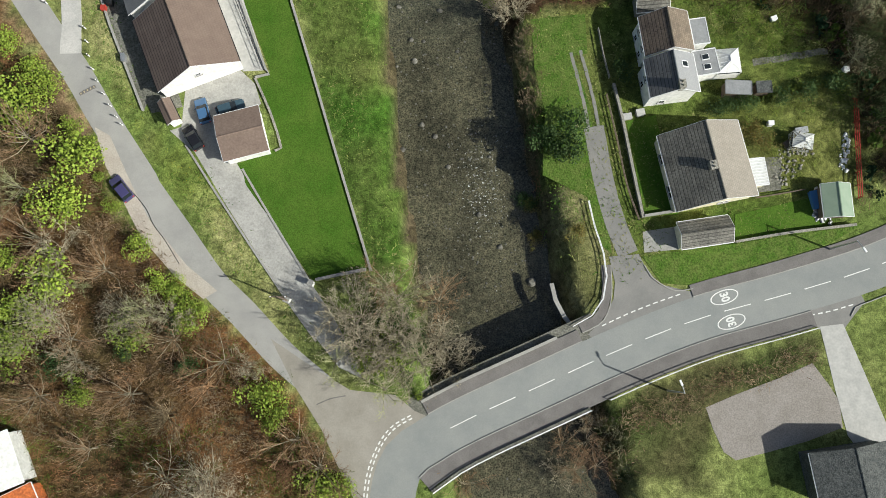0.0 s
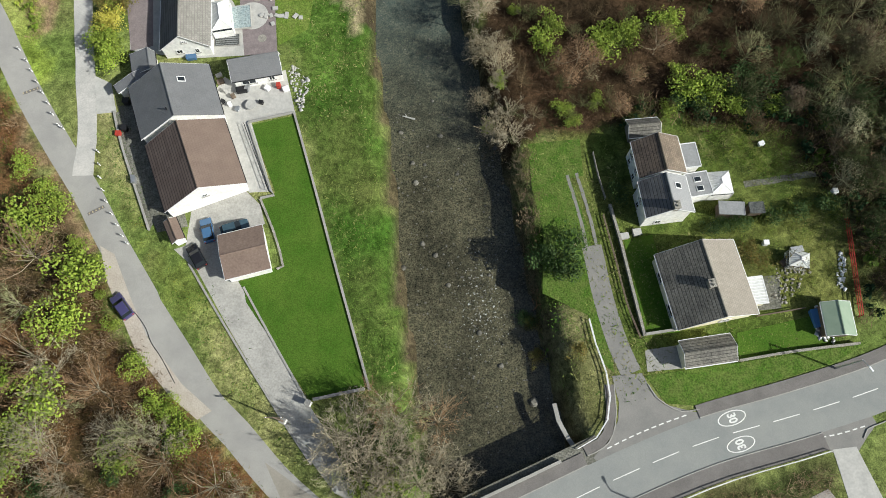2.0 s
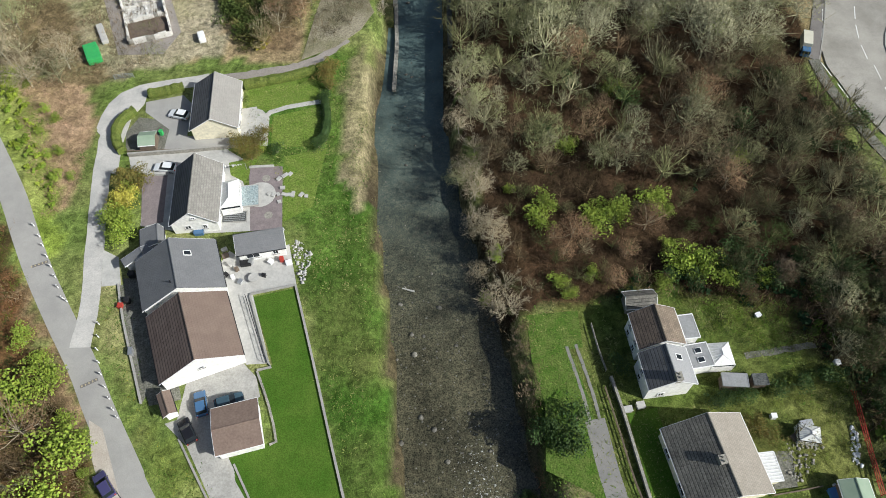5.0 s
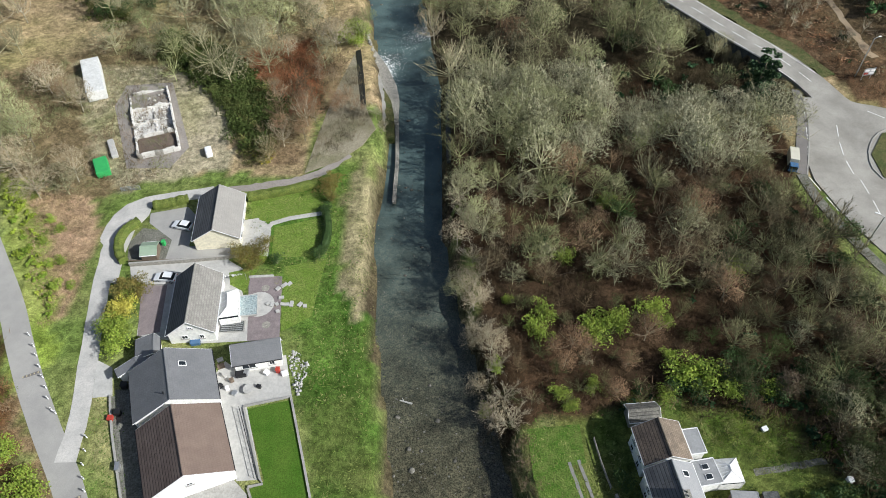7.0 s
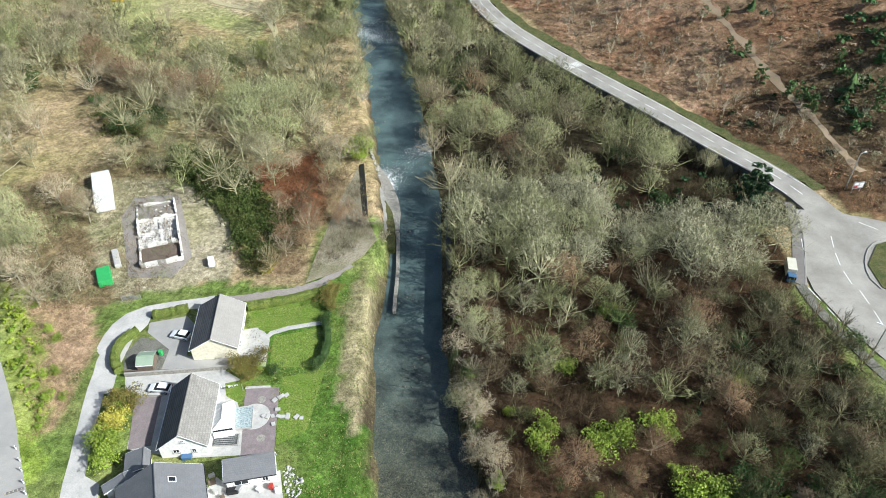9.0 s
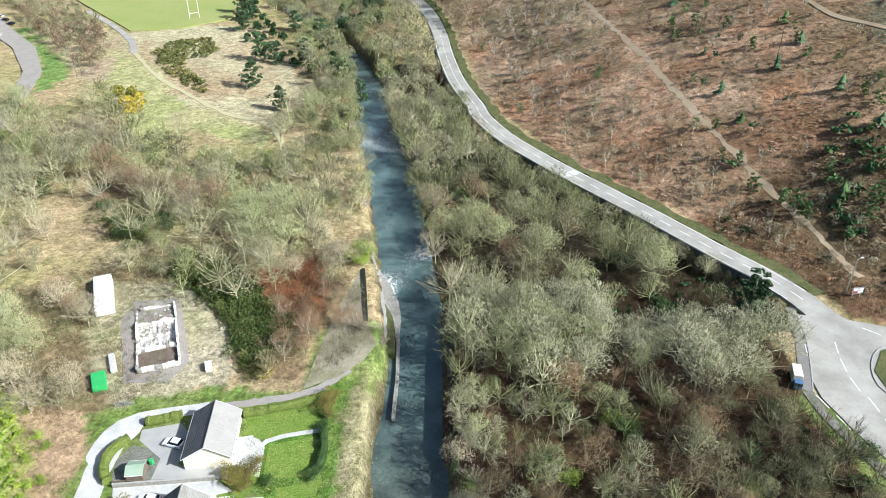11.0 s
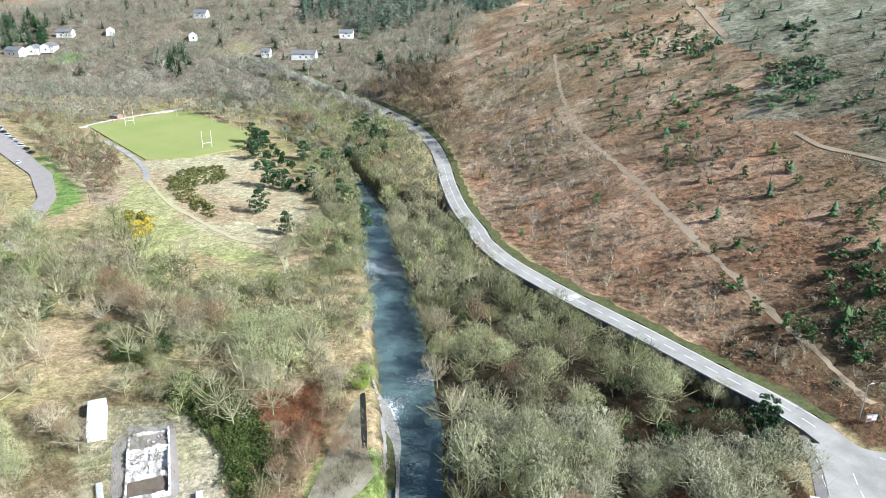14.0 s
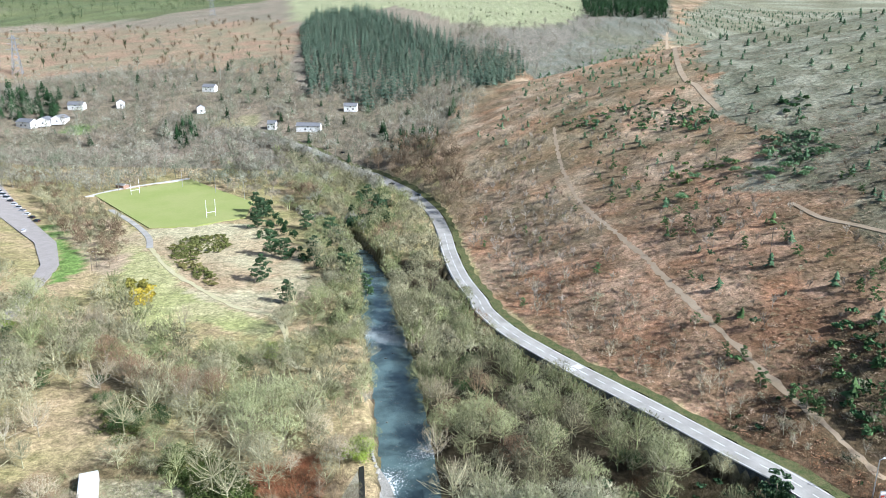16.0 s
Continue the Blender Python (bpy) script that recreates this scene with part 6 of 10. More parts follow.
NAVY, BLUE, BLACK, TEAL, WHITE, SILVER = car_paint("navy_paint", (0.06, 0.055, 0.14)), car_paint("blue_paint", (0.07, 0.15, 0.28)), car_paint("black_paint", (0.015, 0.015, 0.018)), car_paint("teal_paint", (0.05, 0.085, 0.11)), car_paint("white_car_paint", (0.75, 0.76, 0.77)), car_paint("silver_paint", (0.4, 0.42, 0.44))
car(*(-46.6, 24.6), 40, NAVY, "dark violet-blue hatchback parked on the lay-by", 4.3)
car(*(-35.5, 36.4), 18, BLUE, "mid blue hatchback parked on the forecourt", 4.0)
car(*(-36.7, 32.3), 33, BLACK, "black hatchback parked at the head of the drive", 4.1)
car(*(-31.4, 36.8), -70, TEAL, "dark teal saloon parked behind the garage", 4.3)
car(*(-50.0, 93.3), 75, WHITE, "white hatchback parked on the tarmac forecourt", 4.0)
car(*(-50.0, 80.5), 85, WHITE, "white hatchback parked on the concrete forecourt", 4.1)

fence_line("garden_fence", [(-57.6, 84.1), (-49.0, 84.6), (-40.5, 85.4)], 0.9, 0.42, M_WOODFENCE, "grey palisade fence between the two plots", size=0.08)
# ---- far things ----
pitch = patch("pitch", PITCH, 0.35, M_PITCH, "green mown rugby pitch", cell=12, drop=1.5)
ribbon("pitch_path", [(-240.1, 454.3), (-231.4, 476.0), (-215.5, 494.4), (-191.7, 513.1)], -1.2, 1.2, 0.45, M_PAVING, label="pale path beside the pitch", across=1)


def goal(x, y, turn):
    g = empty("goal_posts", x, y, turn, "white rugby goal posts on the pitch", "goal posts", group="goals")
    for s in (-1, 1):
        bm = bmesh.new()
        rod(bm, (s * 2.8, 0, -0.2), (s * 2.8, 0, 10.5), 0.13, 0.1)
        part("upright", bm, M_PVC, g)
    bm = bmesh.new()
    rod(bm, (-2.8, 0, 3.2), (2.8, 0, 3.2), 0.12)
    part("crossbar", bm, M_PVC, g)


goal(*(-140.2, 405.1), 42)
goal(*(-210.9, 464.7), 42)


def mast(name, x, y, high, label, category, arms=0, lamp=False, mat=M_METAL, turn=0):
    g = empty(name, x, y, turn, label, category)
    bm = bmesh.new()
    rod(bm, (0, 0, -0.3), (0, 0, high), 0.16, 0.1, 8)
    part("pole", bm, mat, g)
    for k in range(arms):
        slab("cross_arm", g, mat, (2.4, 0.14, 0.14), (0, 0, high - 0.5 - k * 1.1))
        for s in (-1, 0, 1):
            slab("insulator", g, M_PVC, (0.1, 0.1, 0.3), (s * 1.0, 0, high - 0.3 - k * 1.1))
    if lamp:
        bm = bmesh.new()
        rod(bm, (0, 0, high), (1.1, 0, high + 0.25), 0.06)
        part("arm", bm, mat, g)
        slab("lamp_head", g, M_PVC, (0.8, 0.3, 0.16), (1.4, 0, high + 0.27), bevel=0.03)
    return g


for q in ((-187.9, 488.8), (-158.6, 470.9), (-133.4, 451.4)):
    mast("floodlight_mast", *q, 12, "tall floodlight mast beside the pitch", "floodlight", lamp=True)
mast("power_pole", *(-221.8, 481.9), 12, "timber power pole behind the pitch", "power pole", 2, mat=M_WOODFENCE)
mast("power_pole", *(116.1, 244.3), 11, "timber power pole on the hillside", "power pole", 1, mat=M_WOODFENCE)
mast("power_pole", *(136.5, 358.8), 11, "timber power pole on the hillside", "power pole", 1, mat=M_WOODFENCE)
mast("power_pole", *(-160.8, 302.4), 9, "timber power pole by the track", "power pole", 1, mat=M_WOODFENCE)
mast("power_pole", *(-159.3, 304.1), 9, "timber power pole by the track", "power pole", 1, mat=M_WOODFENCE)
mast("street_lamp", *(99.5, 143.1), 10, "tall galvanised street lamp beside the junction", "street lamp", lamp=True, turn=20)
mast("street_lamp", *(79.8, 88.0), 9, "galvanised street lamp on the footway", "street lamp", lamp=True, turn=150)
mast("street_lamp", *(31.4, -4.2), 7.0, "galvanised street lamp beside the bridge railing", "street lamp", lamp=True, turn=110)
mast("street_lamp", *(55.7, 15.8), 7.0, "galvanised street lamp on the grass bank", "street lamp", lamp=True, turn=-60)
mast("telegraph_pole", *(-21.9, 8.3), 7.5, "timber telegraph pole beside the drive", "telegraph pole", 1, mat=M_WOODFENCE)
sx, sy = (101.3, 141.6)
sign = empty("direction_sign", sx, sy, 12, "grey road sign board with white panels on legs", "road sign")
slab("board", sign, M_METAL, (3.0, 0.1, 1.9), (0, 0, 2.1))
for u in (-1.1, 1.1):
    slab("leg", sign, M_METAL, (0.12, 0.12, 2.2), (u, 0.12, 1.0))
for u, v, w in ((-0.7, 2.5, 1.2), (0.8, 2.45, 1.1), (0.7, 1.75, 1.2)):
    slab("sign_panel", sign, M_PVC, (w, 0.04, 0.5), (u, -0.08, v))
for u in (-1.0, -0.5):
    bm = bmesh.new()
    rod(bm, (u, -0.07, 1.7), (u, -0.11, 1.7), 0.26, sides=14)
    part("sign_disc", bm, M_RED, sign)

lx, ly = (73.7, 111.2)
lorry = empty("lorry", lx, ly, -16, "parked blue lorry with a cream box body", "lorry")
slab("box_body", lorry, material("cream_box", (0.62, 0.6, 0.5), 0.5, second=(0.55, 0.53, 0.44), size=1.5), (2.4, 5.2, 2.5), (0, 1.6, 2.1), bevel=0.06)
slab("cab", lorry, BLUE, (2.2, 1.9, 2.0), (0, -2.1, 1.5), bevel=0.12)
slab("windscreen", lorry, M_GLASS, (1.9, 0.06, 0.8), (0, -3.07, 1.95))
slab("chassis", lorry, M_BLACK, (1.0, 6.6, 0.3), (0, 0.6, 0.65))
for u in (-1.0, 1.0):
    for v in (-2.0, 2.4, 3.4):
        bm = bmesh.new()
        rod(bm, (u - 0.14, v, 0.45), (u + 0.14, v, 0.45), 0.45, sides=14)
        part("wheel", bm, M_TYRE, lorry)

lorry.matrix_basis = lorry.matrix_basis @ Matrix.Scale(0.78, 4)

hx, hy = (-228.7, 485.0)
hut = gable_house("hut", (hx, hy, 9, 5, 60), 2.4, 3.2, M_BRICKISH, M_GREYTILE, "brick changing hut behind the pitch", "hut")
for q, L, W, turn, label in (
    ((-124.2, 628.7), 22, 8, 85, "long white house on the far hillside"), ((-158.0, 633.2), 8, 6, 85, "small white outbuilding on the far hillside"), ((-94.0, 683.0), 13, 8, 88, "white house below the plantation"),
    ((-247.8, 742.8), 14, 8, 80, "white house on the far slope"), ((-235.0, 674.1), 12, 8, 20, "grey gabled house among trees"), ((-317.5, 688.6), 12, 8, 25, "white house among bare trees"),
    ((-356.0, 680.7), 16, 7, 85, "pale low house on the far slope"), ((-373.4, 626.2), 18, 10, 70, "white house of the hillside hamlet"), ((-361.1, 633.5), 17, 10, 10, "white gabled house of the hillside hamlet"), ((-350.8, 639.4), 17, 10, 5, "white gabled house with dormers in the hillside hamlet")):
    gable_house("far_house", (*q, L, W, turn), 4.6, 7.2, M_RENDER, M_SLATE, label, "house", openings=(("s", 0, 2.2, 1.6, 1.6), ("e", -2.5, 1.8, 1.6, 1.4), ("e", 2.5, 1.8, 1.6, 1.4), ("w", -2.5, 1.8, 1.6, 1.4), ("w", 2.5, 1.8, 1.6, 1.4), ("w", 0, 3.8, 1.4, 1.0)))
mast("telegraph_pole", *(-303.5, 479.2), 9, "timber pole beside the car park", "telegraph pole", 1, mat=M_WOODFENCE)


def pylon(x, y, high, turn):
    g = empty("pylon", x, y, turn, "grey lattice steel electricity pylon", "pylon")
    bm = bmesh.new()
    b, t = high * 0.12, high * 0.02
    for sx in (-1, 1):
        for sy in (-1, 1):
            rod(bm, (sx * b, sy * b, -1), (sx * t, sy * t, high), 0.32, 0.22, 4)
    part("leg", bm, M_PYLON, g)
    bm = bmesh.new()
    n = 7
    for k in range(n):
        z0, z1 = high * k / n, high * (k + 1) / n
        w0, w1 = b + (t - b) * k / n, b + (t - b) * (k + 1) / n
        for p, q in (((-1, -1), (1, -1)), ((1, -1), (1, 1)), ((1, 1), (-1, 1)), ((-1, 1), (-1, -1))):
            rod(bm, (p[0] * w0, p[1] * w0, z0), (q[0] * w1, q[1] * w1, z1), 0.15, sides=3)
            rod(bm, (q[0] * w0, q[1] * w0, z0), (p[0] * w1, p[1] * w1, z1), 0.15, sides=3)
    part("bracing", bm, M_PYLON, g)
    for z, r in ((0.62, 0.2), (0.76, 0.17), (0.9, 0.14)):
        bm = bmesh.new()
        for s in (-1, 1):
            rod(bm, (0, 0, high * z), (s * r * high, 0, high * z + 0.3), 0.3, 0.12, 4)
            rod(bm, (0, 0, high * (z + 0.05)), (s * r * high, 0, high * z + 0.3), 0.2, 0.12, 4)
        part("cross_arm", bm, M_PYLON, g)


pylon(*(-480.1, 800.8), 42, 20)
pylon(*(-447.0, 1386.1), 42, 20)

patch("car_park", CARPARK, 0.3, M_YARD, "pale tarmac car park and its road", cell=8, drop=1.5)
for k in range(13):
    a, b = (-319.0, 477.9), (-234.6, 387.8)
    f = k / 12
    x, y = a[0] + (b[0] - a[0]) * f, a[1] + (b[1] - a[1]) * f
    big = k in (3, 4, 5)
    car(x, y, 80, (SILVER, BLUE, WHITE, WHITE, WHITE, WHITE, BLACK, WHITE, SILVER, SILVER, WHITE, BLACK, BLACK)[k], "white van parked in the far car park" if big else "car parked in the far car park", 5.6 if big else 4.6, 2.1, 2.4 if big else 1.6, "far car park")
car(*(-228.8, 365.9), 20, WHITE, "white car at the edge of the car park", 4.5, group="far car park")
car(*(-40.3, 493.0), 62, BLACK, "black car on the valley road", 4.5)
car(*(-19.9, 460.0), 50, TEAL, "dark car on the valley road", 4.4)
car(*(-87.0, 575.2), 80, BLACK, "dark car parked beside the valley road", 4.5)

ribbon("hill_track", HILL_TRACK, -1.0, 1.0, 0.05, M_TRACK, ragged=0.65, label="pale stony forestry track", across=2, step=2)
ribbon("hill_track", HIGH_TRACK, -1.9, 1.8, 0.25, M_TRACK, ragged=0.2, label="pale stony forestry track", across=2, step=6)
ribbon("hill_track", FAINT_TRACK, -1.0, 0.9, 0.25, M_TRACK, ragged=0.2, label="faint stony forestry track", across=2, step=5)
ribbon("heath_path", PITCH_END, -1.6, 1.6, 0.2, M_VALLEY, label="pale path below the pitch", across=2, step=2)
ribbon("heath_path", HEATH_PATH, -1.1, 1.1, 0.12, M_HEATHPATH, ragged=0.5, label="grey path across the heath", across=2, step=3)

# ---- posts beside the lane ----
posts = [q for q in [(-69.4, 67.6), (-67.8, 65.4), (-66.7, 63.6), (-65.4, 61.5), (-64.2, 59.6), (-63.0, 57.7), (-62.0, 55.8), (-60.7, 53.8), (-59.9, 53.3), (-53.9, 49.4), (-53.4, 47.2), (-53.0, 45.0), (-52.2, 42.9), (-51.4, 41.0), (-50.3, 39.0), (-49.2, 37.2), (-48.2, 35.5), (-47.3, 34.3)]]
first = None
for x, y in posts:
    if first is None:
        first = empty("marker_post", x, y, 10, "white marker post with a dark band beside the lane", "post", group="lane markers")
        slab("post", first, M_PVC, (0.16, 0.16, 1.1), (0, 0, 0.45), bevel=0.02)
        slab("band", first, M_BLACK, (0.175, 0.175, 0.16), (0, 0, 0.78))
    else:
        copy_thing(first, pose(x, y, level(x, y), 0, 0, random.uniform(0, 90)))
for a, b in (((-67.6, 59.4), (-65.0, 60.6)), ((-54.0, 39.0), (-51.7, 40.3))):
    hump = empty("speed_hump", (a[0] + b[0]) / 2, (a[1] + b[1]) / 2, math.degrees(math.atan2(b[1] - a[1], b[0] - a[0])), "rubber speed hump across the lane with yellow marks", "speed hump")
    ln = math.dist(a, b)
    slab("hump", hump, M_PATH, (ln, 0.5, 0.09), (0, 0, 0.07), bevel=0.03)
    for k in range(5):
        slab("yellow_mark", hump, material("hump_yellow", (0.42, 0.36, 0.24), 0.7) if "hump_yellow" not in bpy.data.materials else bpy.data.materials["hump_yellow"], (ln / 14, 0.3, 0.02), (-ln / 2 + (k + 0.5) * ln / 5, 0, 0.12))

# ---- garden things ----
rr = random.Random(11)
def clutter(name, label, category, q, size, mat, turn=0.0):
    g = empty(name, *q, turn, label, category)
    slab("body", g, mat, size, (0, 0, size[2] / 2), bevel=min(size) * 0.12)
    slab("lid", g, mat, (size[0] * 1.05, size[1] * 1.05, 0.06), (0, 0, size[2] + 0.03))


clutter("wheelie_bin", "green wheelie bin beside the shed", "bin", (-52.4, 88.8), (0.6, 0.7, 1.05), M_GREEN)
clutter("bin", "blue plastic tub behind the bungalow", "tub", (-41.4, 66.7), (1.6, 0.9, 0.7), BLUE, 8)
pit = empty("cover", -36.0, 70.2, 4, "low dark cover with pale bars over a sunken pit", "pit cover")
slab("kerb", pit, M_CONCRETE, (4.5, 2.5, 0.1), (0, 0, 0.06), bevel=0.03)
slab("cover_sheet", pit, M_DARKSTONE, (4.0, 2.0, 0.1), (0, 0, 0.12))
for k in range(5):
    slab("bar", pit, M_METAL, (3.6, 0.07, 0.05), (0, -0.8 + 0.4 * k, 0.19))
wash = empty("washing_line", -37.7, 80.2, 8, "washing line hung with white laundry over the grass", "washing line")
for sx in (-2.4, 2.4):
    bm = bmesh.new()
    rod(bm, (sx, 0, -0.2), (sx, 0, 1.9), 0.04)
    part("post", bm, M_METAL, wash)
bm = bmesh.new()
rod(bm, (-2.4, 0, 1.85), (2.4, 0, 1.85), 0.012, sides=4)
part("cord", bm, M_METAL, wash)
for k, (u, w, d) in enumerate(((-1.9, 0.5, 0.5), (-1.2, 0.35, 0.8), (-0.5, 0.6, 0.5), (0.4, 0.9, 0.8), (1.4, 0.7, 0.6))):
    bm = bmesh.new()
    for i in range(7):
        for z in (0, 1):
            for thick in (-0.006, 0.006):
                bm.verts.new((u + w * (i / 6 - 0.5), 0.14 * (1 - z) * math.sin(i * 1.3 + k) + thick + 0.25 * (1 - z), 1.86 - d * (1 - z)))
    bm.verts.ensure_lookup_table()
    v = bm.verts
    for i in range(6):
        a, b = 4 * i, 4 * (i + 1)
        for p, q in ((0, 2), (3, 1), (2, 3), (1, 0)):
            bm.faces.new((v[a + p], v[b + p], v[b + q], v[a + q]))
    bm.faces.new((v[0], v[2], v[3], v[1]))
    bm.faces.new((v[24], v[25], v[27], v[26]))
    part("cloth", bm, M_PVC, wash)
clutter("bench", "dark garden bench on the terrace", "bench", (-32.6, 60.6), (1.7, 0.9, 0.8), M_BLACK, 10)
clutter("toy_box", "red plastic box by the wall", "box", (-51.3, 52.6), (0.8, 0.8, 0.6), M_RED)
clutter("oil_tank", "grey tank behind the retaining wall", "tank", (-47.7, 44.6), (0.6, 1.2, 0.9), M_METAL, 10)
clutter("planter", "pale stone trough beside the front path", "planter", (27.2, 35.6), (1.4, 0.9, 0.6), M_PAVING, 10)
clutter("planter", "pale stone trough beside the front path", "planter", (29.2, 36.2), (1.2, 1.0, 0.7), M_PAVING, 10)
clutter("cold_frame", "pale cold frame beside the greenhouse", "cold frame", (52.9, 33.5), (1.8, 0.9, 0.5), M_METAL, 10)
clutter("tarpaulin", "blue tarpaulin heap beside the shed", "tarpaulin", (54.1, 23.0), (1.4, 2.6, 0.7), car_paint("blue_plastic", (0.1, 0.25, 0.5)), 12)
clutter("water_butt", "white drum at the garden's edge", "drum", (48.3, 34.5), (0.8, 0.7, 0.9), M_PVC)
clutter("water_butt", "white drum at the garden's edge", "drum", (60.1, 42.9), (0.8, 0.8, 0.9), M_PVC)
clutter("white_sack", "white bag on the rough garden", "bag", (50.1, 51.1), (0.9, 0.7, 0.6), M_PVC, 20)
clutter("bin", "dark bin behind the retaining wall", "bin", (-50.3, 53.4), (0.8, 0.8, 1.1), M_BLACK)
clutter("bin", "dark bin behind the retaining wall", "bin", (-50.7, 58.2), (1.0, 0.9, 1.1), M_BLACK)
clutter("pallet_stack", "stack of pale timber in the neglected garden", "timber", (51.0, 31.6), (1.6, 1.0, 0.5), M_WOODFENCE, 30)
for q in [(-27.4, 79.5), (-28.3, 79.2), (-29.3, 78.4), (-30.6, 75.0), (-29.8, 74.9), (-29.0, 75.0), (-28.1, 75.0), (-27.3, 74.9), (-26.4, 75.0), (-24.9, 74.9), (-24.0, 74.6), (-28.4, 76.4), (-28.6, 73.4)]:
    clutter("stone_slab", "pale stone slab in the garden", "stone", q, (rr.uniform(0.5, 1.2), 0.6, 0.25), M_PAVING, rr.uniform(0, 90))
for q, m in zip([(-29.3, 58.4), (-28.5, 61.0), (-26.7, 61.4), (-25.5, 60.9), (-33.9, 59.5), (-31.7, 61.0), (-35.2, 60.4), (-35.7, 58.4), (-36.6, 63.4), (-36.2, 62.2), (-34.3, 58.0), (-33.0, 57.2)], (M_BLACK, M_PVC, M_RED, M_PVC, M_WOODFENCE, M_METAL, M_PAVING, M_BLACK, M_PAVING, M_WOODFENCE, M_PVC, M_METAL)):
    clutter("terrace_item", "small garden item standing on the terrace", "garden item", q, (rr.uniform(0.5, 1.1), rr.uniform(0.5, 0.9), rr.uniform(0.4, 0.9)), m, rr.uniform(0, 90))
table = empty("garden_table", *(-30.8, 57.8), 0, "round pale garden table on the terrace", "table")
bm = bmesh.new()
rod(bm, (0, 0, 0.7), (0, 0, 0.76), 0.9, sides=20)
part("tabletop", bm, M_PAVING, table)
bm = bmesh.new()
rod(bm, (0, 0, 0), (0, 0, 0.7), 0.1)
part("pedestal", bm, M_PAVING, table)


def heap(name, poly, count, lo, hi, mat, label, category, seed):
    """Broken lumps lying about, too many to count."""
    r = np.random.default_rng(seed)
    p = scatter(r, poly, 0.45)
    r.shuffle(p)
    vs, ts, base = [], [], 0
    cube = np.array([(x, y, z) for x in (-1, 1) for y in (-1, 1) for z in (0, 1.2)], float)
    tri = np.array([(0, 1, 3), (0, 3, 2), (4, 6, 7), (4, 7, 5), (0, 4, 5), (0, 5, 1), (2, 3, 7), (2, 7, 6), (1, 5, 7), (1, 7, 3)])
    for x, y in p[:count]:
        s = r.uniform(lo, hi)
        v = (cube + r.normal(0, 0.22, cube.shape)) * s * np.array([1, r.uniform(0.5, 1), 0.6])
        an = r.uniform(0, 6.28)
        v = np.column_stack([v[:, 0] * math.cos(an) - v[:, 1] * math.sin(an) + x, v[:, 0] * math.sin(an) + v[:, 1] * math.cos(an) + y, v[:, 2] + height(x, y)])
        vs.append(v)
        ts.append(tri + base)
        base += 8
    return tagged(new(name, fast_mesh(name, np.concatenate(vs), np.concatenate(ts), mat)), label, category, kind="stuff")


# ---- plants ----
def segments_mesh(segs, sides=3):
    """Tapered sticks from rows of x0 y0 z0 x1 y1 z1 r0 r1 as vertices and triangles."""
    s = np.array(segs, float)
    a, b = s[:, :3], s[:, 3:6]
    d = b - a
    d /= np.linalg.norm(d, axis=1)[:, None] + 1e-9
    u = np.cross(d, np.where(np.abs(d[:, 2:3]) > 0.9, [[1.0, 0, 0]], [[0, 0, 1.0]]))
    u /= np.linalg.norm(u, axis=1)[:, None]
    w = np.cross(d, u)
    ring = []
    for k in range(sides):
        an = 2 * math.pi * k / sides
        o = u * math.cos(an) + w * math.sin(an)
        ring.append((a + o * s[:, 6:7], b + o * s[:, 7:8]))
    n = len(s)
    verts = np.concatenate([r[0] for r in ring] + [r[1] for r in ring])
    i = np.arange(n)
    tr = []
    for k in range(sides):
        j = (k + 1) % sides
        tr.append(np.stack([k * n + i, j * n + i, (sides + j) * n + i], 1))
        tr.append(np.stack([k * n + i, (sides + j) * n + i, (sides + k) * n + i], 1))
    return verts, np.concatenate(tr)


def spikes_mesh(segs, sides=3, heart=None):
    """Twigs: spikes with three sides, or flat ones with two, which face away from the crown's heart."""
    s = np.array(segs, float)
    a, b = s[:, :3], s[:, 3:6]
    d = b - a
    d /= np.linalg.norm(d, axis=1)[:, None] + 1e-9
    u = np.cross(d, np.where(np.abs(d[:, 2:3]) > 0.9, [[1.0, 0, 0]], [[0, 0, 1.0]]))
    if heart == "loose":
        spin = np.random.default_rng(len(s)).uniform(-1.2, 1.2, (len(s), 1))
        u = u / (np.linalg.norm(u, axis=1)[:, None] + 1e-9)
        u = u * np.cos(spin) + np.cross(d, u) * np.sin(spin)
    elif heart is not None:
        v = np.cross(d, (a + b) / 2 - np.array([[0, 0, heart]]))
        u = np.where(np.linalg.norm(v, axis=1)[:, None] > 0.05, v, u)
    u /= np.linalg.norm(u, axis=1)[:, None]
    w = np.cross(d, u)
    n = len(s)
    i = np.arange(n)
    if sides == 1:
        return np.concatenate([a + u * s[:, 6:7], a - u * s[:, 6:7], b]), np.stack([i, n + i, 2 * n + i], 1)
    ring = [a + (u * math.cos(k * 2.0944) + w * math.sin(k * 2.0944)) * s[:, 6:7] for k in range(3)]
    return np.concatenate(ring + [b]), np.concatenate([np.stack([k * n + i, ((k + 1) % 3) * n + i, 3 * n + i], 1) for k in range(3)])


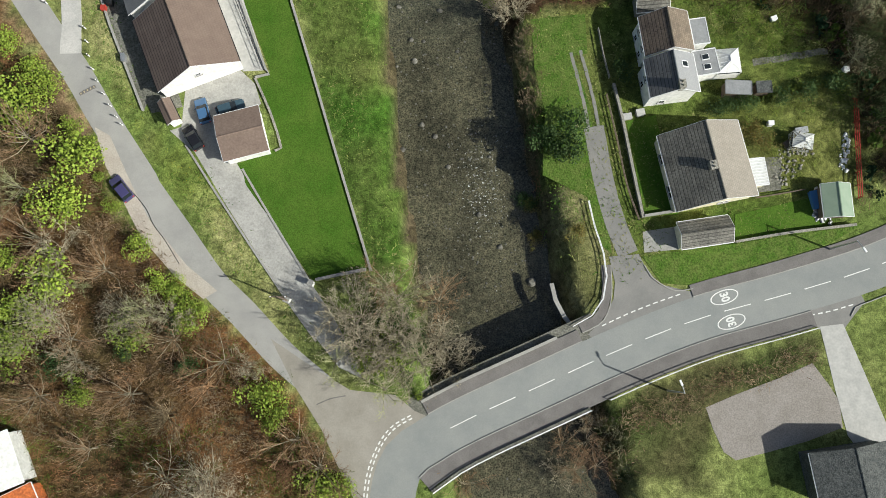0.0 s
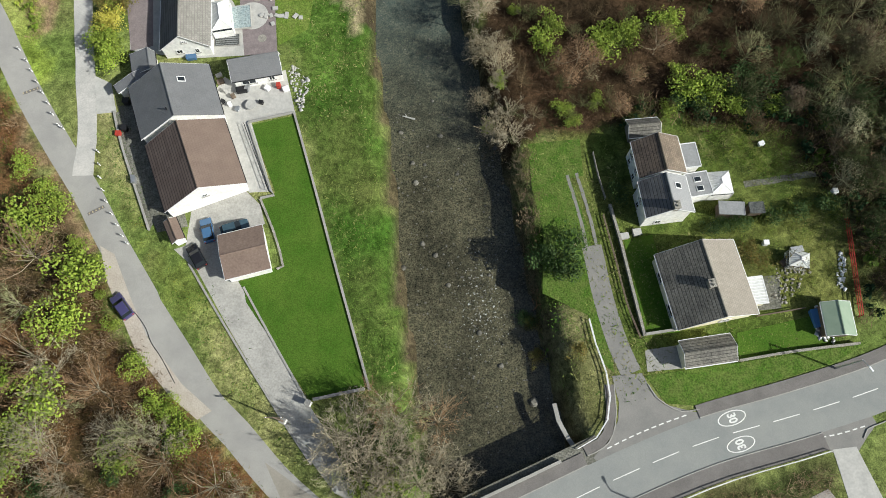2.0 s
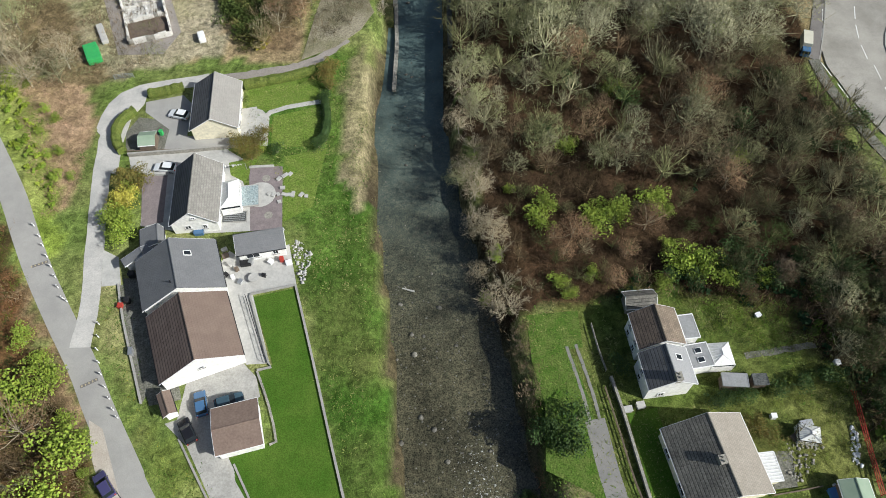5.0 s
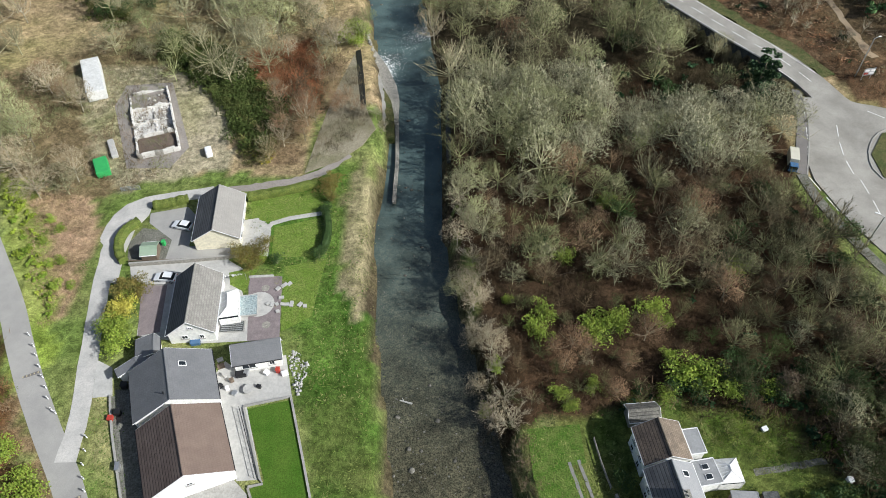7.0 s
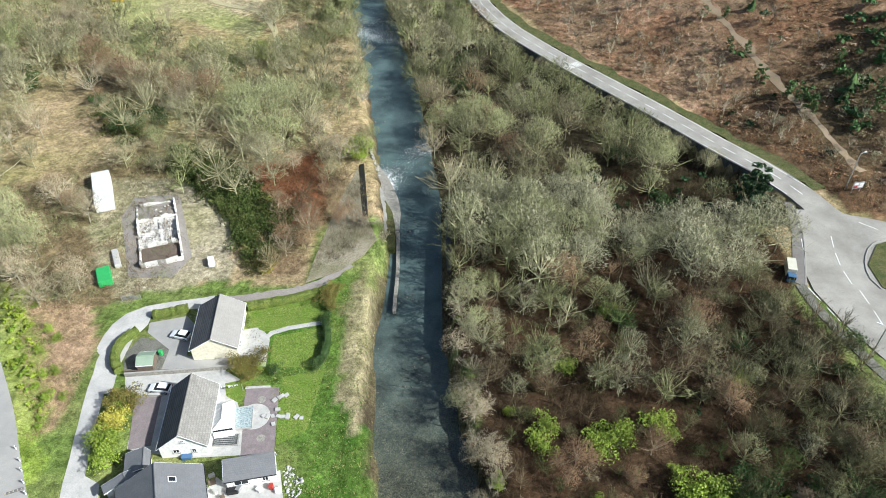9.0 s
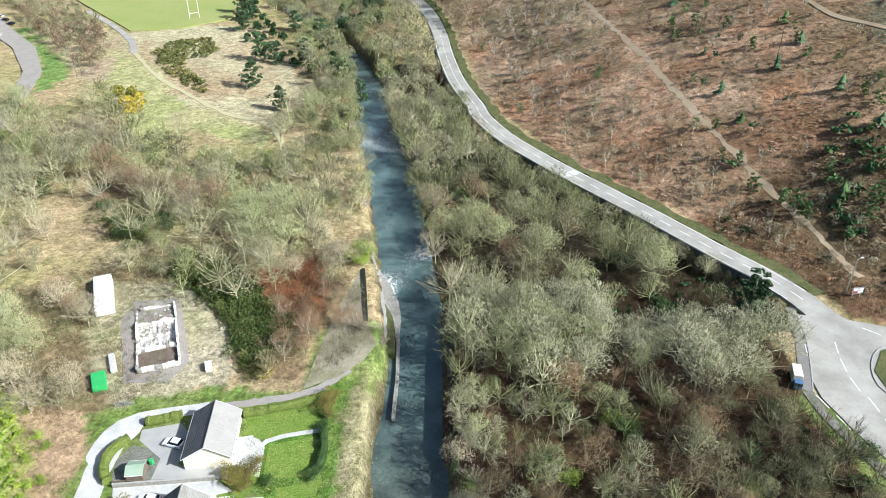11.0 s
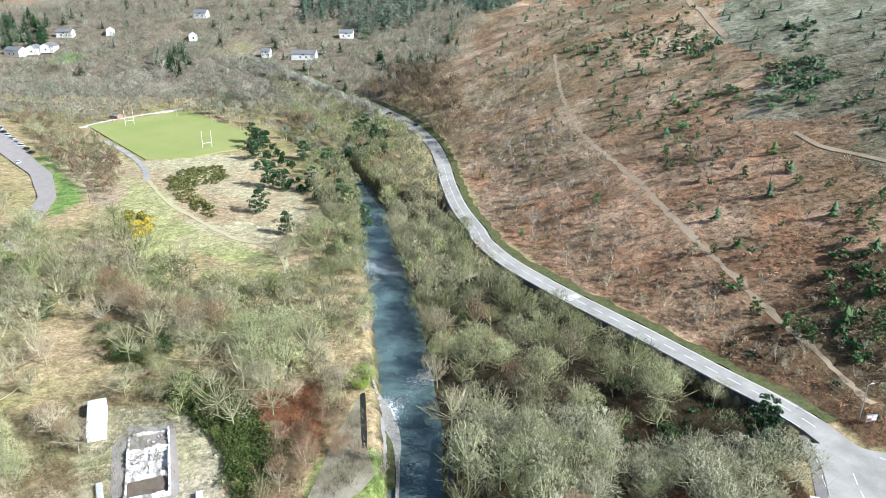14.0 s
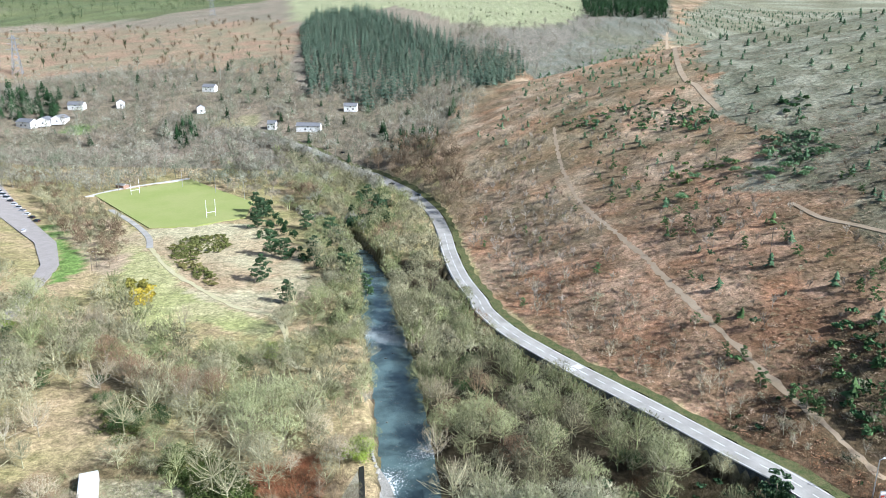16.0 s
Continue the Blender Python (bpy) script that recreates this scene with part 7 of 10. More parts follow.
def airy_tree(r, high, wide, limbs=9, kids=6, twigs=6, spurs=2, twig=0.024, low=-0.15, fan=0.42, dome=0.0):
    """A leafless tree with a see-through crown: limbs that curve up and out to a lopsided dome, branches, twigs and spurs."""
    base = high * r.uniform(0.1, 0.2)
    lean = r.normal(0, 0.035 * high, 2)
    top = np.array([lean[0], lean[1], high * 0.62])
    knee = np.array([lean[0] * 0.3, lean[1] * 0.3, base])
    wood = [(0, 0, -0.8, *knee, 0.017 * high, 0.014 * high), (*knee, *top, 0.013 * high, 0.005 * high)]
    sway = r.uniform(0, 6.283, 2)
    el = r.uniform(low, 0.98, limbs)
    an = np.arange(limbs) * 2.4 + r.normal(0, 0.35, limbs) + sway[0]
    out = np.sqrt(1 - el * el) * wide * r.uniform(0.72, 1.08, limbs) * (1 + 0.22 * np.sin(2 * an + sway[1]) + 0.16 * np.sin(3 * an))
    tip = np.column_stack([lean[0] + np.cos(an) * out, lean[1] + np.sin(an) * out, high * (0.52 + 0.42 * el * r.uniform(0.8, 1.1, limbs))])
    f = np.clip((tip[:, 2] / high - 0.3) * r.uniform(0.5, 0.95, limbs), 0.0, 0.85)[:, None]
    root = knee + (top - knee) * f
    mid = root + (tip - root) * 0.5 + np.column_stack([np.zeros((limbs, 2)), -0.05 * high * np.ones(limbs)]) + r.normal(0, 0.03 * high, (limbs, 3))
    for a, m, t in zip(root, mid, tip):
        wood += [(*a, *m, 0.0085 * high, 0.0055 * high), (*m, *t, 0.0055 * high, 0.0016 * high)]
    fine = []
    a, b, m = root, tip, mid
    ln = np.linalg.norm(tip - root, axis=1)
    for count, share, wander, size in ((kids, 0.5, fan, 1.7), (twigs, 0.52, fan * 1.15, 1.15), (spurs, 0.5, fan * 1.5, 0.85)):
        n = len(a)
        k = np.repeat(np.arange(n), count)
        u = r.uniform(0.18, 1.0, len(k))
        if m is not None:
            bend = (1 - u)[:, None] ** 2 * a[k] + 2 * (u * (1 - u))[:, None] * m[k] + (u * u)[:, None] * b[k]
        else:
            bend = a[k] + (b[k] - a[k]) * u[:, None]
        d = (b - a)[k]
        d = d / (np.linalg.norm(d, axis=1)[:, None] + 1e-9)
        d = d * 0.75 + r.normal(0, wander, d.shape) + np.array([0, 0, 0.26])
        d /= np.linalg.norm(d, axis=1)[:, None]
        l2 = ln[k] * share * r.uniform(0.6, 1.2, len(k)) * (1.15 - 0.45 * u)
        e = bend + d * l2[:, None]
        if dome:
            c = np.array([lean[0], lean[1], high * 0.5])
            q = (e - c) / np.array([wide, wide, high * 0.5])
            az = np.arctan2(q[:, 1], q[:, 0])
            edge = dome * (1 + 0.12 * np.sin(3 * az + sway[0]) + 0.09 * np.sin(5 * az + sway[1] + 4 * q[:, 2])) * r.uniform(0.86, 1.06, len(k))
            e = c + (e - c) * np.minimum(1, edge / (np.linalg.norm(q, axis=1) + 1e-9))[:, None]
        e[:, 2] = np.maximum(e[:, 2], 0.06 * high)
        fine.append(np.column_stack([bend, e, np.full(len(k), twig * size), np.zeros(len(k))]))
        a, b, m, ln = bend, e, None, l2
    return wood, np.concatenate(fine)


def puff_tree(r, high, wide, lumps, count, long, thick, limbs=10, deep=0.55, out=(-0.1, 0.9)):
    """A leafless tree with a dense rounded crown: limbs and branches under billows of fine twigs that lie along the crown's surface."""
    wood, fine = airy_tree(r, high * 0.97, wide * 0.95, limbs, 4, 0, 0, 0.045)
    an = np.arange(lumps) * 2.4 + r.normal(0, 0.3, lumps)
    el = np.linspace(-0.1, 1.0, lumps) ** 1.0 + r.normal(0, 0.07, lumps)
    el = np.clip(el, -0.2, 1.0)
    q = np.sqrt(np.clip(1 - el * el, 0, 1)) * r.uniform(0.5, 0.75, lumps)
    c = np.column_stack([np.cos(an) * q * wide, np.sin(an) * q * wide, high * (0.45 + 0.34 * el * r.uniform(0.85, 1.1, lumps))])
    size = r.uniform(0.3, 0.48, lumps)
    k = r.integers(0, lumps, count)
    d = r.normal(0, 1, (count, 3))
    d /= np.linalg.norm(d, axis=1)[:, None]
    d[:, 2] = np.where(d[:, 2] < -0.3, -d[:, 2], d[:, 2])
    p = c[k] + d * np.array([wide, wide, high * 0.45]) * (size[k] * r.uniform(deep, 1.0, count) ** 0.7)[:, None]
    p[:, 2] = np.maximum(p[:, 2], 0.1 * high)
    t = np.cross(d, r.normal(0, 1, d.shape))
    t /= np.linalg.norm(t, axis=1)[:, None]
    t = t + d * r.uniform(*out, (count, 1)) + np.array([0, 0, 0.15])
    t /= np.linalg.norm(t, axis=1)[:, None]
    ln = long * r.uniform(0.5, 1.3, (count, 1))
    return wood, np.concatenate([fine, np.column_stack([p, p + t * ln, thick * r.uniform(0.6, 1.3, count), np.zeros(count)])])


def tuft_cloud(r, wide, high, count, leaf, lumps=7, deep=0.75):
    """Leaves in lumps: small diamonds through the outer part of several overlapping domes."""
    c = np.column_stack([r.normal(0, 0.42 * wide, lumps), r.normal(0, 0.42 * wide, lumps), high * r.uniform(0.28, 0.72, lumps)])
    k = r.integers(0, lumps, count)
    size = r.uniform(0.34, 0.66, lumps)[k][:, None]
    d = r.normal(0, 1, (count, 3))
    d /= np.linalg.norm(d, axis=1)[:, None]
    d[:, 2] = np.abs(d[:, 2]) - 0.25
    p = c[k] + d * np.array([wide, wide, high * 0.6]) * size * r.uniform(deep, 1.04, (count, 1))
    p[:, 2] = np.maximum(p[:, 2], 0.05)
    n = d + r.normal(0, 0.6, d.shape)
    u = np.cross(n, r.normal(0, 1, d.shape))
    u /= np.linalg.norm(u, axis=1)[:, None]
    w = np.cross(n, u)
    w /= np.linalg.norm(w, axis=1)[:, None]
    f = leaf * r.uniform(0.6, 1.3, (count, 1))
    i = np.arange(count)
    return np.concatenate([p + u * f, p + w * f * 0.7, p - u * f, p - w * f * 0.7]), np.concatenate([np.stack([i, count + i, 2 * count + i], 1), np.stack([i, 2 * count + i, 3 * count + i], 1)])


def fir(r, high, wide, whorls, blades):
    """A conifer: drooping branches in whorls round a straight stem."""
    fine = []
    for k in range(whorls):
        f = (k + 0.5) / whorls
        z = high * (0.1 + 0.88 * f)
        reach = wide * (1 - f) ** 0.8 + 0.12 * wide
        for j in range(blades):
            an = 6.283 * (j + r.uniform(0, 1)) / blades
            q = reach * r.uniform(0.6, 1.3)
            for da, dz in ((-0.16, -0.1), (0.16, 0.02)):
                fine.append((0, 0, z + high * 0.04, math.cos(an + da) * q, math.sin(an + da) * q, z - q * 0.3 + dz * q, reach * 0.28, 0))
    wood = [(0, 0, -0.8, 0, 0, high * 0.97, 0.015 * high, 0.01)]
    fine.append((0, 0, high * 0.9, 0, 0, high * 1.03, 0.04 * wide + 0.03, 0))
    return wood, fine


def needle_cone(r, high, wide, tiers, points):
    """A bushy conifer: ragged skirts of boughs one over another, each rim drooping in uneven points."""
    vs, ts, base = [], [], 0
    for k in range(tiers):
        f = k / tiers
        reach = wide * (1 - f) ** 0.8 * r.uniform(0.85, 1.12) + 0.06 * wide
        z0, z1 = high * (0.06 + 0.82 * f), high * min(1.04, 0.06 + 0.82 * f + 1.9 / tiers * (0.5 + 0.4 * f))
        an = 6.283 * (np.arange(2 * points) + r.uniform(-0.3, 0.3, 2 * points)) / (2 * points) + r.uniform(0, 6)
        q = reach * np.where(np.arange(2 * points) % 2, r.uniform(0.4, 0.75, 2 * points), r.uniform(0.7, 1.25, 2 * points))
        rim = np.column_stack([np.cos(an) * q, np.sin(an) * q, z0 + (reach - q) * 0.45 + r.normal(0, 0.04 * high, 2 * points)])
        off = r.normal(0, 0.16 * wide * (1 - f), 2)
        rim[:, :2] += off
        vs.append(np.concatenate([[[off[0] * 0.7, off[1] * 0.7, z1]], rim]))
        m = np.arange(2 * points)
        ts.append(np.stack([np.zeros(2 * points, int), m + 1, (m + 1) % (2 * points) + 1], 1) + base)
        base += 2 * points + 1
    v, t = segments_mesh([(0, 0, -0.6, 0, 0, high * 0.9, 0.02 * high, 0.01)])
    return np.concatenate(vs + [v]), np.concatenate(ts + [t + base])


def pine_crown(r, high, wide, clumps, leaves, leaf):
    """A pine: uneven clumps of needles round the upper stem."""
    vs, ts, base = [], [], 0
    for k in range(clumps):
        f = 0.1 + 0.86 * (k + r.uniform(0, 1)) / clumps
        an, q = k * 2.4 + r.normal(0, 0.4), wide * (1.15 - f) ** 0.6 * r.uniform(0.25, 0.75)
        size = wide * r.uniform(0.36, 0.58) * (1.25 - 0.65 * f)
        v, t = tuft_cloud(r, size, size * 1.3, leaves, leaf, 4)
        vs.append(v + np.array([math.cos(an) * q, math.sin(an) * q, high * f - size * 0.6]))
        ts.append(t + base)
        base += len(v)
    return np.concatenate(vs), np.concatenate(ts)


def joined(pair, sides=3, heart=None, bark=1.7):
    v1, t1 = segments_mesh(pair[0])
    v2, t2 = spikes_mesh(pair[1], sides, heart)
    return np.concatenate([v1, v2]), np.concatenate([t1, t2 + len(v1)]), np.concatenate([np.full(len(v1), bark), np.ones(len(v2))])


def stand(name, protos, places, label, r, tints, sink=0.0, category="trees", mottle=0.26):
    """Many plants as one mesh: for each place x, y, size one of the shapes, turned and scaled."""
    vs, ts, cs, base = [], [], [], 0
    if not len(places):
        return None
    places = places[(np.abs(places[:, 0]) < 1100) & (places[:, 1] < 2600)]
    kinds = fractal(places[:, 0] + 70, places[:, 1], 26.0, 3)
    zs = ground(places[:, 0], places[:, 1])
    for (x, y, s), z in zip(places, zs):
        v, t, *bark = protos[r.integers(len(protos))]
        an = r.uniform(0, 6.283)
        ca, sa = math.cos(an), math.sin(an)
        o = np.empty_like(v)
        sz = s * r.uniform(0.85, 1.15)
        fl = r.uniform(0.8, 1.2)
        o[:, 0], o[:, 1], o[:, 2] = (v[:, 0] * fl * ca - v[:, 1] / fl * sa) * s + x, (v[:, 0] * fl * sa + v[:, 1] / fl * ca) * s + y, v[:, 2] * sz + z - sink
        vs.append(o)
        ts.append(t + base)
        base += len(v)
        pick = int((0.65 * (kinds[len(cs)] - 0.25) / 0.5 + 0.35 * r.uniform()) * len(tints))
        tint = np.array(tints[min(max(pick, 0), len(tints) - 1)]) * r.uniform(0.75, 1.2)
        cs.append(tint[None] * r.uniform(1 - mottle, 1 + mottle, (len(v), 1)) * (bark[0][:, None] if bark else 1.0))
    me = fast_mesh(name, np.concatenate(vs), np.concatenate(ts), M_WOOD, np.concatenate(cs))
    return tagged(new(name, me), label, category, kind="stuff")


def scatter(r, poly, gap, keep=1.0):
    """Plan points spread through an outline, about `gap` metres apart."""
    p = np.array(poly)
    lo, hi = p.min(0), p.max(0)
    u, v = np.meshgrid(np.arange(lo[0], hi[0], gap), np.arange(lo[1], hi[1], gap))
    u, v = u.ravel() + r.uniform(-0.5, 0.5, u.size) * gap, v.ravel() + r.uniform(-0.5, 0.5, u.size) * gap
    ok = inside(u, v, poly) & (r.uniform(size=u.size) < keep)
    q = np.stack([u[ok], v[ok]], 1)
    d, w = river_side(q[:, 0], q[:, 1])
    return q[d > w - 0.3]


def off_tracks(pts, margin):
    for q in (HILL_TRACK, HIGH_TRACK, FAINT_TRACK):
        line = smooth_line(q, 2.0)
        pts = pts[[np.min((line[:, 0] - x) ** 2 + (line[:, 1] - y) ** 2) > margin * margin for x, y in pts]]
    return pts


HOUSES = [ob.matrix_basis.translation.copy() for ob in bpy.data.objects if ob.parent is None and any(c.name.startswith(("roof", "wall", "gable")) for c in ob.children) and not ob.name.startswith(("garden_wall", "wall", "parapet", "river", "weir", "drive"))]


def off_buildings(pts):
    for p in HOUSES:
        pts = pts[np.hypot(pts[:, 0] - p.x, pts[:, 1] - p.y) > 5.5]
    return pts


def keep_near(pts):
    return pts[(np.abs(pts[:, 0]) < 1100) & (pts[:, 1] < 1700)]


def sized(r, pts, lo, hi):
    return np.column_stack([pts, r.uniform(lo, hi, len(pts))])


CLEAR = [(lx, ly, 7.5, 5)] + [(ob.matrix_basis.translation.x, ob.matrix_basis.translation.y, 15, 11) for ob in bpy.data.objects if ob.name.startswith("far_house")]


def off_roads(pts, margin):
    """Leaves out what would stand on a carriageway or against a far house."""
    pts = pts[~inside(pts[:, 0], pts[:, 1], JUNCTION)]
    for x, y, d, near in CLEAR:
        pts = pts[(np.hypot(pts[:, 0] - x, pts[:, 1] - y) > d) & (np.hypot(pts[:, 0] - x, pts[:, 1] - y + (18 if near > 5 else 7)) > near)]
    for line in (AROAD_LINE, MAIN_LINE, smooth_line(LANE, 2.0), smooth_line(TRACK, 2.0)):
        d = np.min(np.hypot(pts[:, None, 0] - line[None, :, 0], pts[:, None, 1] - line[None, :, 1]), axis=1)
        pts = pts[d > margin]
    return pts


rng = np.random.default_rng(7)
MID = [joined(puff_tree(rng, h, w, n, 1150, 0.58, 0.046, out=(0.1, 1.6)), 1, h * 0.3) for h, w, n in ((8.0, 4.2, 12), (9.0, 4.6, 15), (10.0, 4.3, 14), (9.0, 3.9, 11))] + [joined(airy_tree(rng, h, w, 17, 5, 4, 3, tw, -0.1, 0.5, 1.0), 1, h * 0.25) for h, w, tw in ((8.5, 4.8, 0.034), (11.0, 4.2, 0.03))] + [joined(airy_tree(rng, 9.5, 4.4, 11, 6, 6, 2, 0.026), 1, "loose") for _ in range(2)]
HAZY = [joined(puff_tree(rng, h, 4.8, n, 1450, 0.48, 0.05, out=(0.0, 1.2)), 1, h * 0.3) for h, n in ((8.0, 14), (9.0, 18), (8.5, 16), (9.5, 20))]
FAR = [joined(puff_tree(rng, h, 4.4, n, 420, 0.75, 0.13, 6, out=(-0.1, 0.7)), 1, h * 0.3) for h, n in ((8.0, 10), (9.0, 12), (10.0, 14), (9.0, 9))] + [joined(airy_tree(rng, 11.0, 4.3, 9, 7, 6, 0, 0.09, -0.1, 0.55, 1.0), 1, 1.1)]
MIST = [joined(puff_tree(rng, h, w, n, 140, 1.0, 0.17, 3, 0.6, (0.0, 1.0)), 1, h * 0.3, 0.95) for h, w, n in ((9.0, 4.0, 6), (11.0, 3.7, 7), (12.5, 3.9, 8), (10.0, 4.4, 7))]
SHRUBLET = [joined(puff_tree(rng, 3.0, 1.8, 6, 130, 0.45, 0.06, 3, out=(-0.1, 0.8)), 1, 0.9, 1.0) for _ in range(3)]
TWIGGY = [joined(airy_tree(rng, 7.5, 2.6, 6, 5, 2, 0, 0.12, 0.35), 1, "loose", 0.9) for _ in range(4)]
BIRCH = [joined(airy_tree(rng, h, 2.8, 8, 5, 5, 0, 0.075, 0.2), 1, "loose") for h in (7.0, 9.0, 8.0)]
BRUSH = []
for _ in range(4):
    segs = []
    for k in range(52):
        p = np.array([*rng.normal(0, 0.75, 2), rng.uniform(0, 0.5)])
        segs.append((*p, *(p + rng.normal(0, 0.4, 3) + np.array([0, 0, 0.45])), 0.035, 0))
    BRUSH.append(spikes_mesh(segs, 1))
BUSH = [tuft_cloud(rng, 1.5, 1.8, 60, 0.4, 5) for _ in range(4)]
SLIM = [joined(fir(rng, 14.0, 3.6, 6, 5), 1) for _ in range(4)]
BUSHY = [tuft_cloud(rng, 2.9, 7.2, 420, 0.5, 14) for _ in range(4)]
PINE = [tuft_cloud(rng, w * 0.6, h, 52, 0.34, 6) for h, w in ((3.4, 1.9), (2.8, 2.0), (3.0, 1.6))] + [needle_cone(rng, h, w, 4, 7) for h, w in ((4.2, 1.7), (3.6, 1.5))]
PINELET = [needle_cone(rng, 4.2, 1.7, 3, 6) for _ in range(3)]
FIR = [joined(fir(rng, 14.0, 5.0, 9, 9), 1) for _ in range(4)]
TUFT = []
for _ in range(5):
    segs = []
    for k in range(13):
        an, q = rng.uniform(0, 6.283), abs(rng.normal(0, 0.7))
        p = np.array([math.cos(an) * q, math.sin(an) * q, 0.4 * math.exp(-q * q)])
        segs.append((*p, p[0] + math.cos(an) * rng.uniform(0.3, 0.9), p[1] + math.sin(an) * rng.uniform(0.3, 0.9), p[2] + rng.uniform(-0.15, 0.2), 0.2, 0))
    TUFT.append(spikes_mesh(segs, 1))
PALE = [(0.41, 0.38, 0.24), (0.33, 0.305, 0.185), (0.38, 0.35, 0.215), (0.28, 0.26, 0.155)]
BROWN = [(0.27, 0.185, 0.12), (0.19, 0.135, 0.085), (0.3, 0.225, 0.15), (0.25, 0.2, 0.115)]
OLIVE = [(0.31, 0.32, 0.155), (0.24, 0.255, 0.115), (0.34, 0.335, 0.18)]
GREENS = [(0.1, 0.15, 0.03), (0.14, 0.19, 0.03), (0.06, 0.1, 0.03), (0.18, 0.2, 0.05)]
DARKS = [(0.035, 0.075, 0.03), (0.05, 0.095, 0.04), (0.045, 0.085, 0.04)]
RUSTS = [(0.32, 0.165, 0.085), (0.25, 0.16, 0.1), (0.34, 0.25, 0.16), (0.19, 0.14, 0.08)]

# single trees that can be told apart: built once, then copied
KINDS = {}


def tree_kind(key, wood, fine, leaf_mat, sides=3, extra=None, heart=None, bark=M_BARK):
    v, t = segments_mesh(wood)
    me1 = fast_mesh("trunk", v, t, bark)
    v, t = extra if extra is not None else spikes_mesh(fine, sides, heart)
    KINDS.setdefault(key, []).append((me1, fast_mesh("crown", v, t, leaf_mat)))


for mat, key, bark in ((M_TWIG, "pale", M_BARKPALE), (M_TWIGBROWN, "brown", M_BARK), (M_TWIGOLIVE, "olive", M_BARK)):
    for _ in range(3):
        high = rng.uniform(8, 10.5)
        tree_kind(key, *airy_tree(rng, high, 4.4, 11, 7, 6, 2, 0.022), mat, 1, heart="loose", bark=bark)
        tree_kind("round_" + key, *puff_tree(rng, high, 4.6, 18, 2000, 0.46, 0.042, 12, out=(0.0, 1.2)), mat, 1, heart=high * 0.3, bark=bark)
for _ in range(2):
    tree_kind("great", *puff_tree(rng, 10.0, 7.5, 26, 3600, 0.65, 0.036, 20, 0.5, (0.4, 2.4)), M_TWIGGREY, 1, heart=3.0, bark=M_BARKPALE)
    tree_kind("clump", *airy_tree(rng, 8.0, 4.6, 16, 7, 7, 2, 0.022, -0.1, 0.42), M_TWIGGREY, 1, heart="loose", bark=M_BARK)
for mat, key in ((M_LEAFGOLD, "golden"), (M_LEAF, "leafy"), (M_LEAFDARK, "ivy"), (M_LEAFORANGE, "bronze")):
    for _ in range(2):
        stems = [(0, 0, -0.4, *rng.normal(0, 0.5, 2), rng.uniform(1.0, 1.8), 0.07, 0.02) for _ in range(5)]
        tree_kind(key, stems, [], mat, extra=tuft_cloud(rng, 1.6, 2.6, 1100, 0.105, 22, 0.6))
for _ in range(3):
    tree_kind("pine", [(0, 0, -0.6, 0, 0, 8.2, 0.2, 0.06)], [], M_NEEDLE, extra=pine_crown(rng, 9.0, 3.2, 18, 110, 0.27))
for _ in range(3):
    v, t = pine_crown(rng, rng.uniform(3.0, 4.4), rng.uniform(1.5, 1.9), 10, 46, 0.17)
    tree_kind("young", [(0, 0, -0.5, 0, 0, 1.2, 0.1, 0.08)], [], M_NEEDLEFRESH, extra=(v, t))
    tree_kind("glossy", [(0, 0, -0.4, 0.2, 0, 1.2, 0.07, 0.03)], [], M_LEAFGLOSSY, extra=tuft_cloud(rng, 1.7, 1.9, 620, 0.15, 14, 0.6))
WORDS = {"golden": ("golden_shrub", "rounded shrub with golden yellow leaves", "shrub"), "young": ("young_conifer", "bushy young dark green conifer", "tree"), "glossy": ("evergreen_shrub", "rounded glossy green shrub", "shrub"), "pale": ("bare_tree", "leafless tree with a pale grey twig crown", "tree"), "brown": ("bare_tree", "leafless tree with a brown twig crown", "tree"), "olive": ("budding_tree", "tree with olive-green budding twigs", "tree"),
         "leafy": ("shrub", "shrub in fresh bright green leaf", "shrub"), "ivy": ("evergreen_shrub", "dark evergreen leafy shrub", "shrub"), "bronze": ("bronze_shrub", "rounded shrub with bronze leaves", "shrub"), "pine": ("conifer", "dark green conifer", "tree")}


WORDS.update({"great": ("bare_tree", "wide leafless tree with many pale branches", "tree"), "clump": ("bare_tree", "dense leafless tree with pale twigs", "tree"), "round_pale": ("bare_tree", "leafless tree with rounded pale crown", "tree"), "round_brown": ("bare_tree", "leafless tree with rounded brown crown", "tree"), "round_olive": ("budding_tree", "tree with rounded olive budding crown", "tree")})
LANE_LINE, TRACK_LINE = smooth_line(LANE, 2.0), smooth_line(TRACK, 2.0)
REACH = {"golden": 1.4, "young": 1.4, "glossy": 1.5, "pale": 3.0, "brown": 3.0, "olive": 3.0, "leafy": 1.4, "ivy": 1.5, "bronze": 2.0, "pine": 0.9, "great": 4.5, "clump": 2.2, "round_pale": 3.0, "round_brown": 3.0, "round_olive": 3.0}


PARKED = [(-47.2, 25.1)]


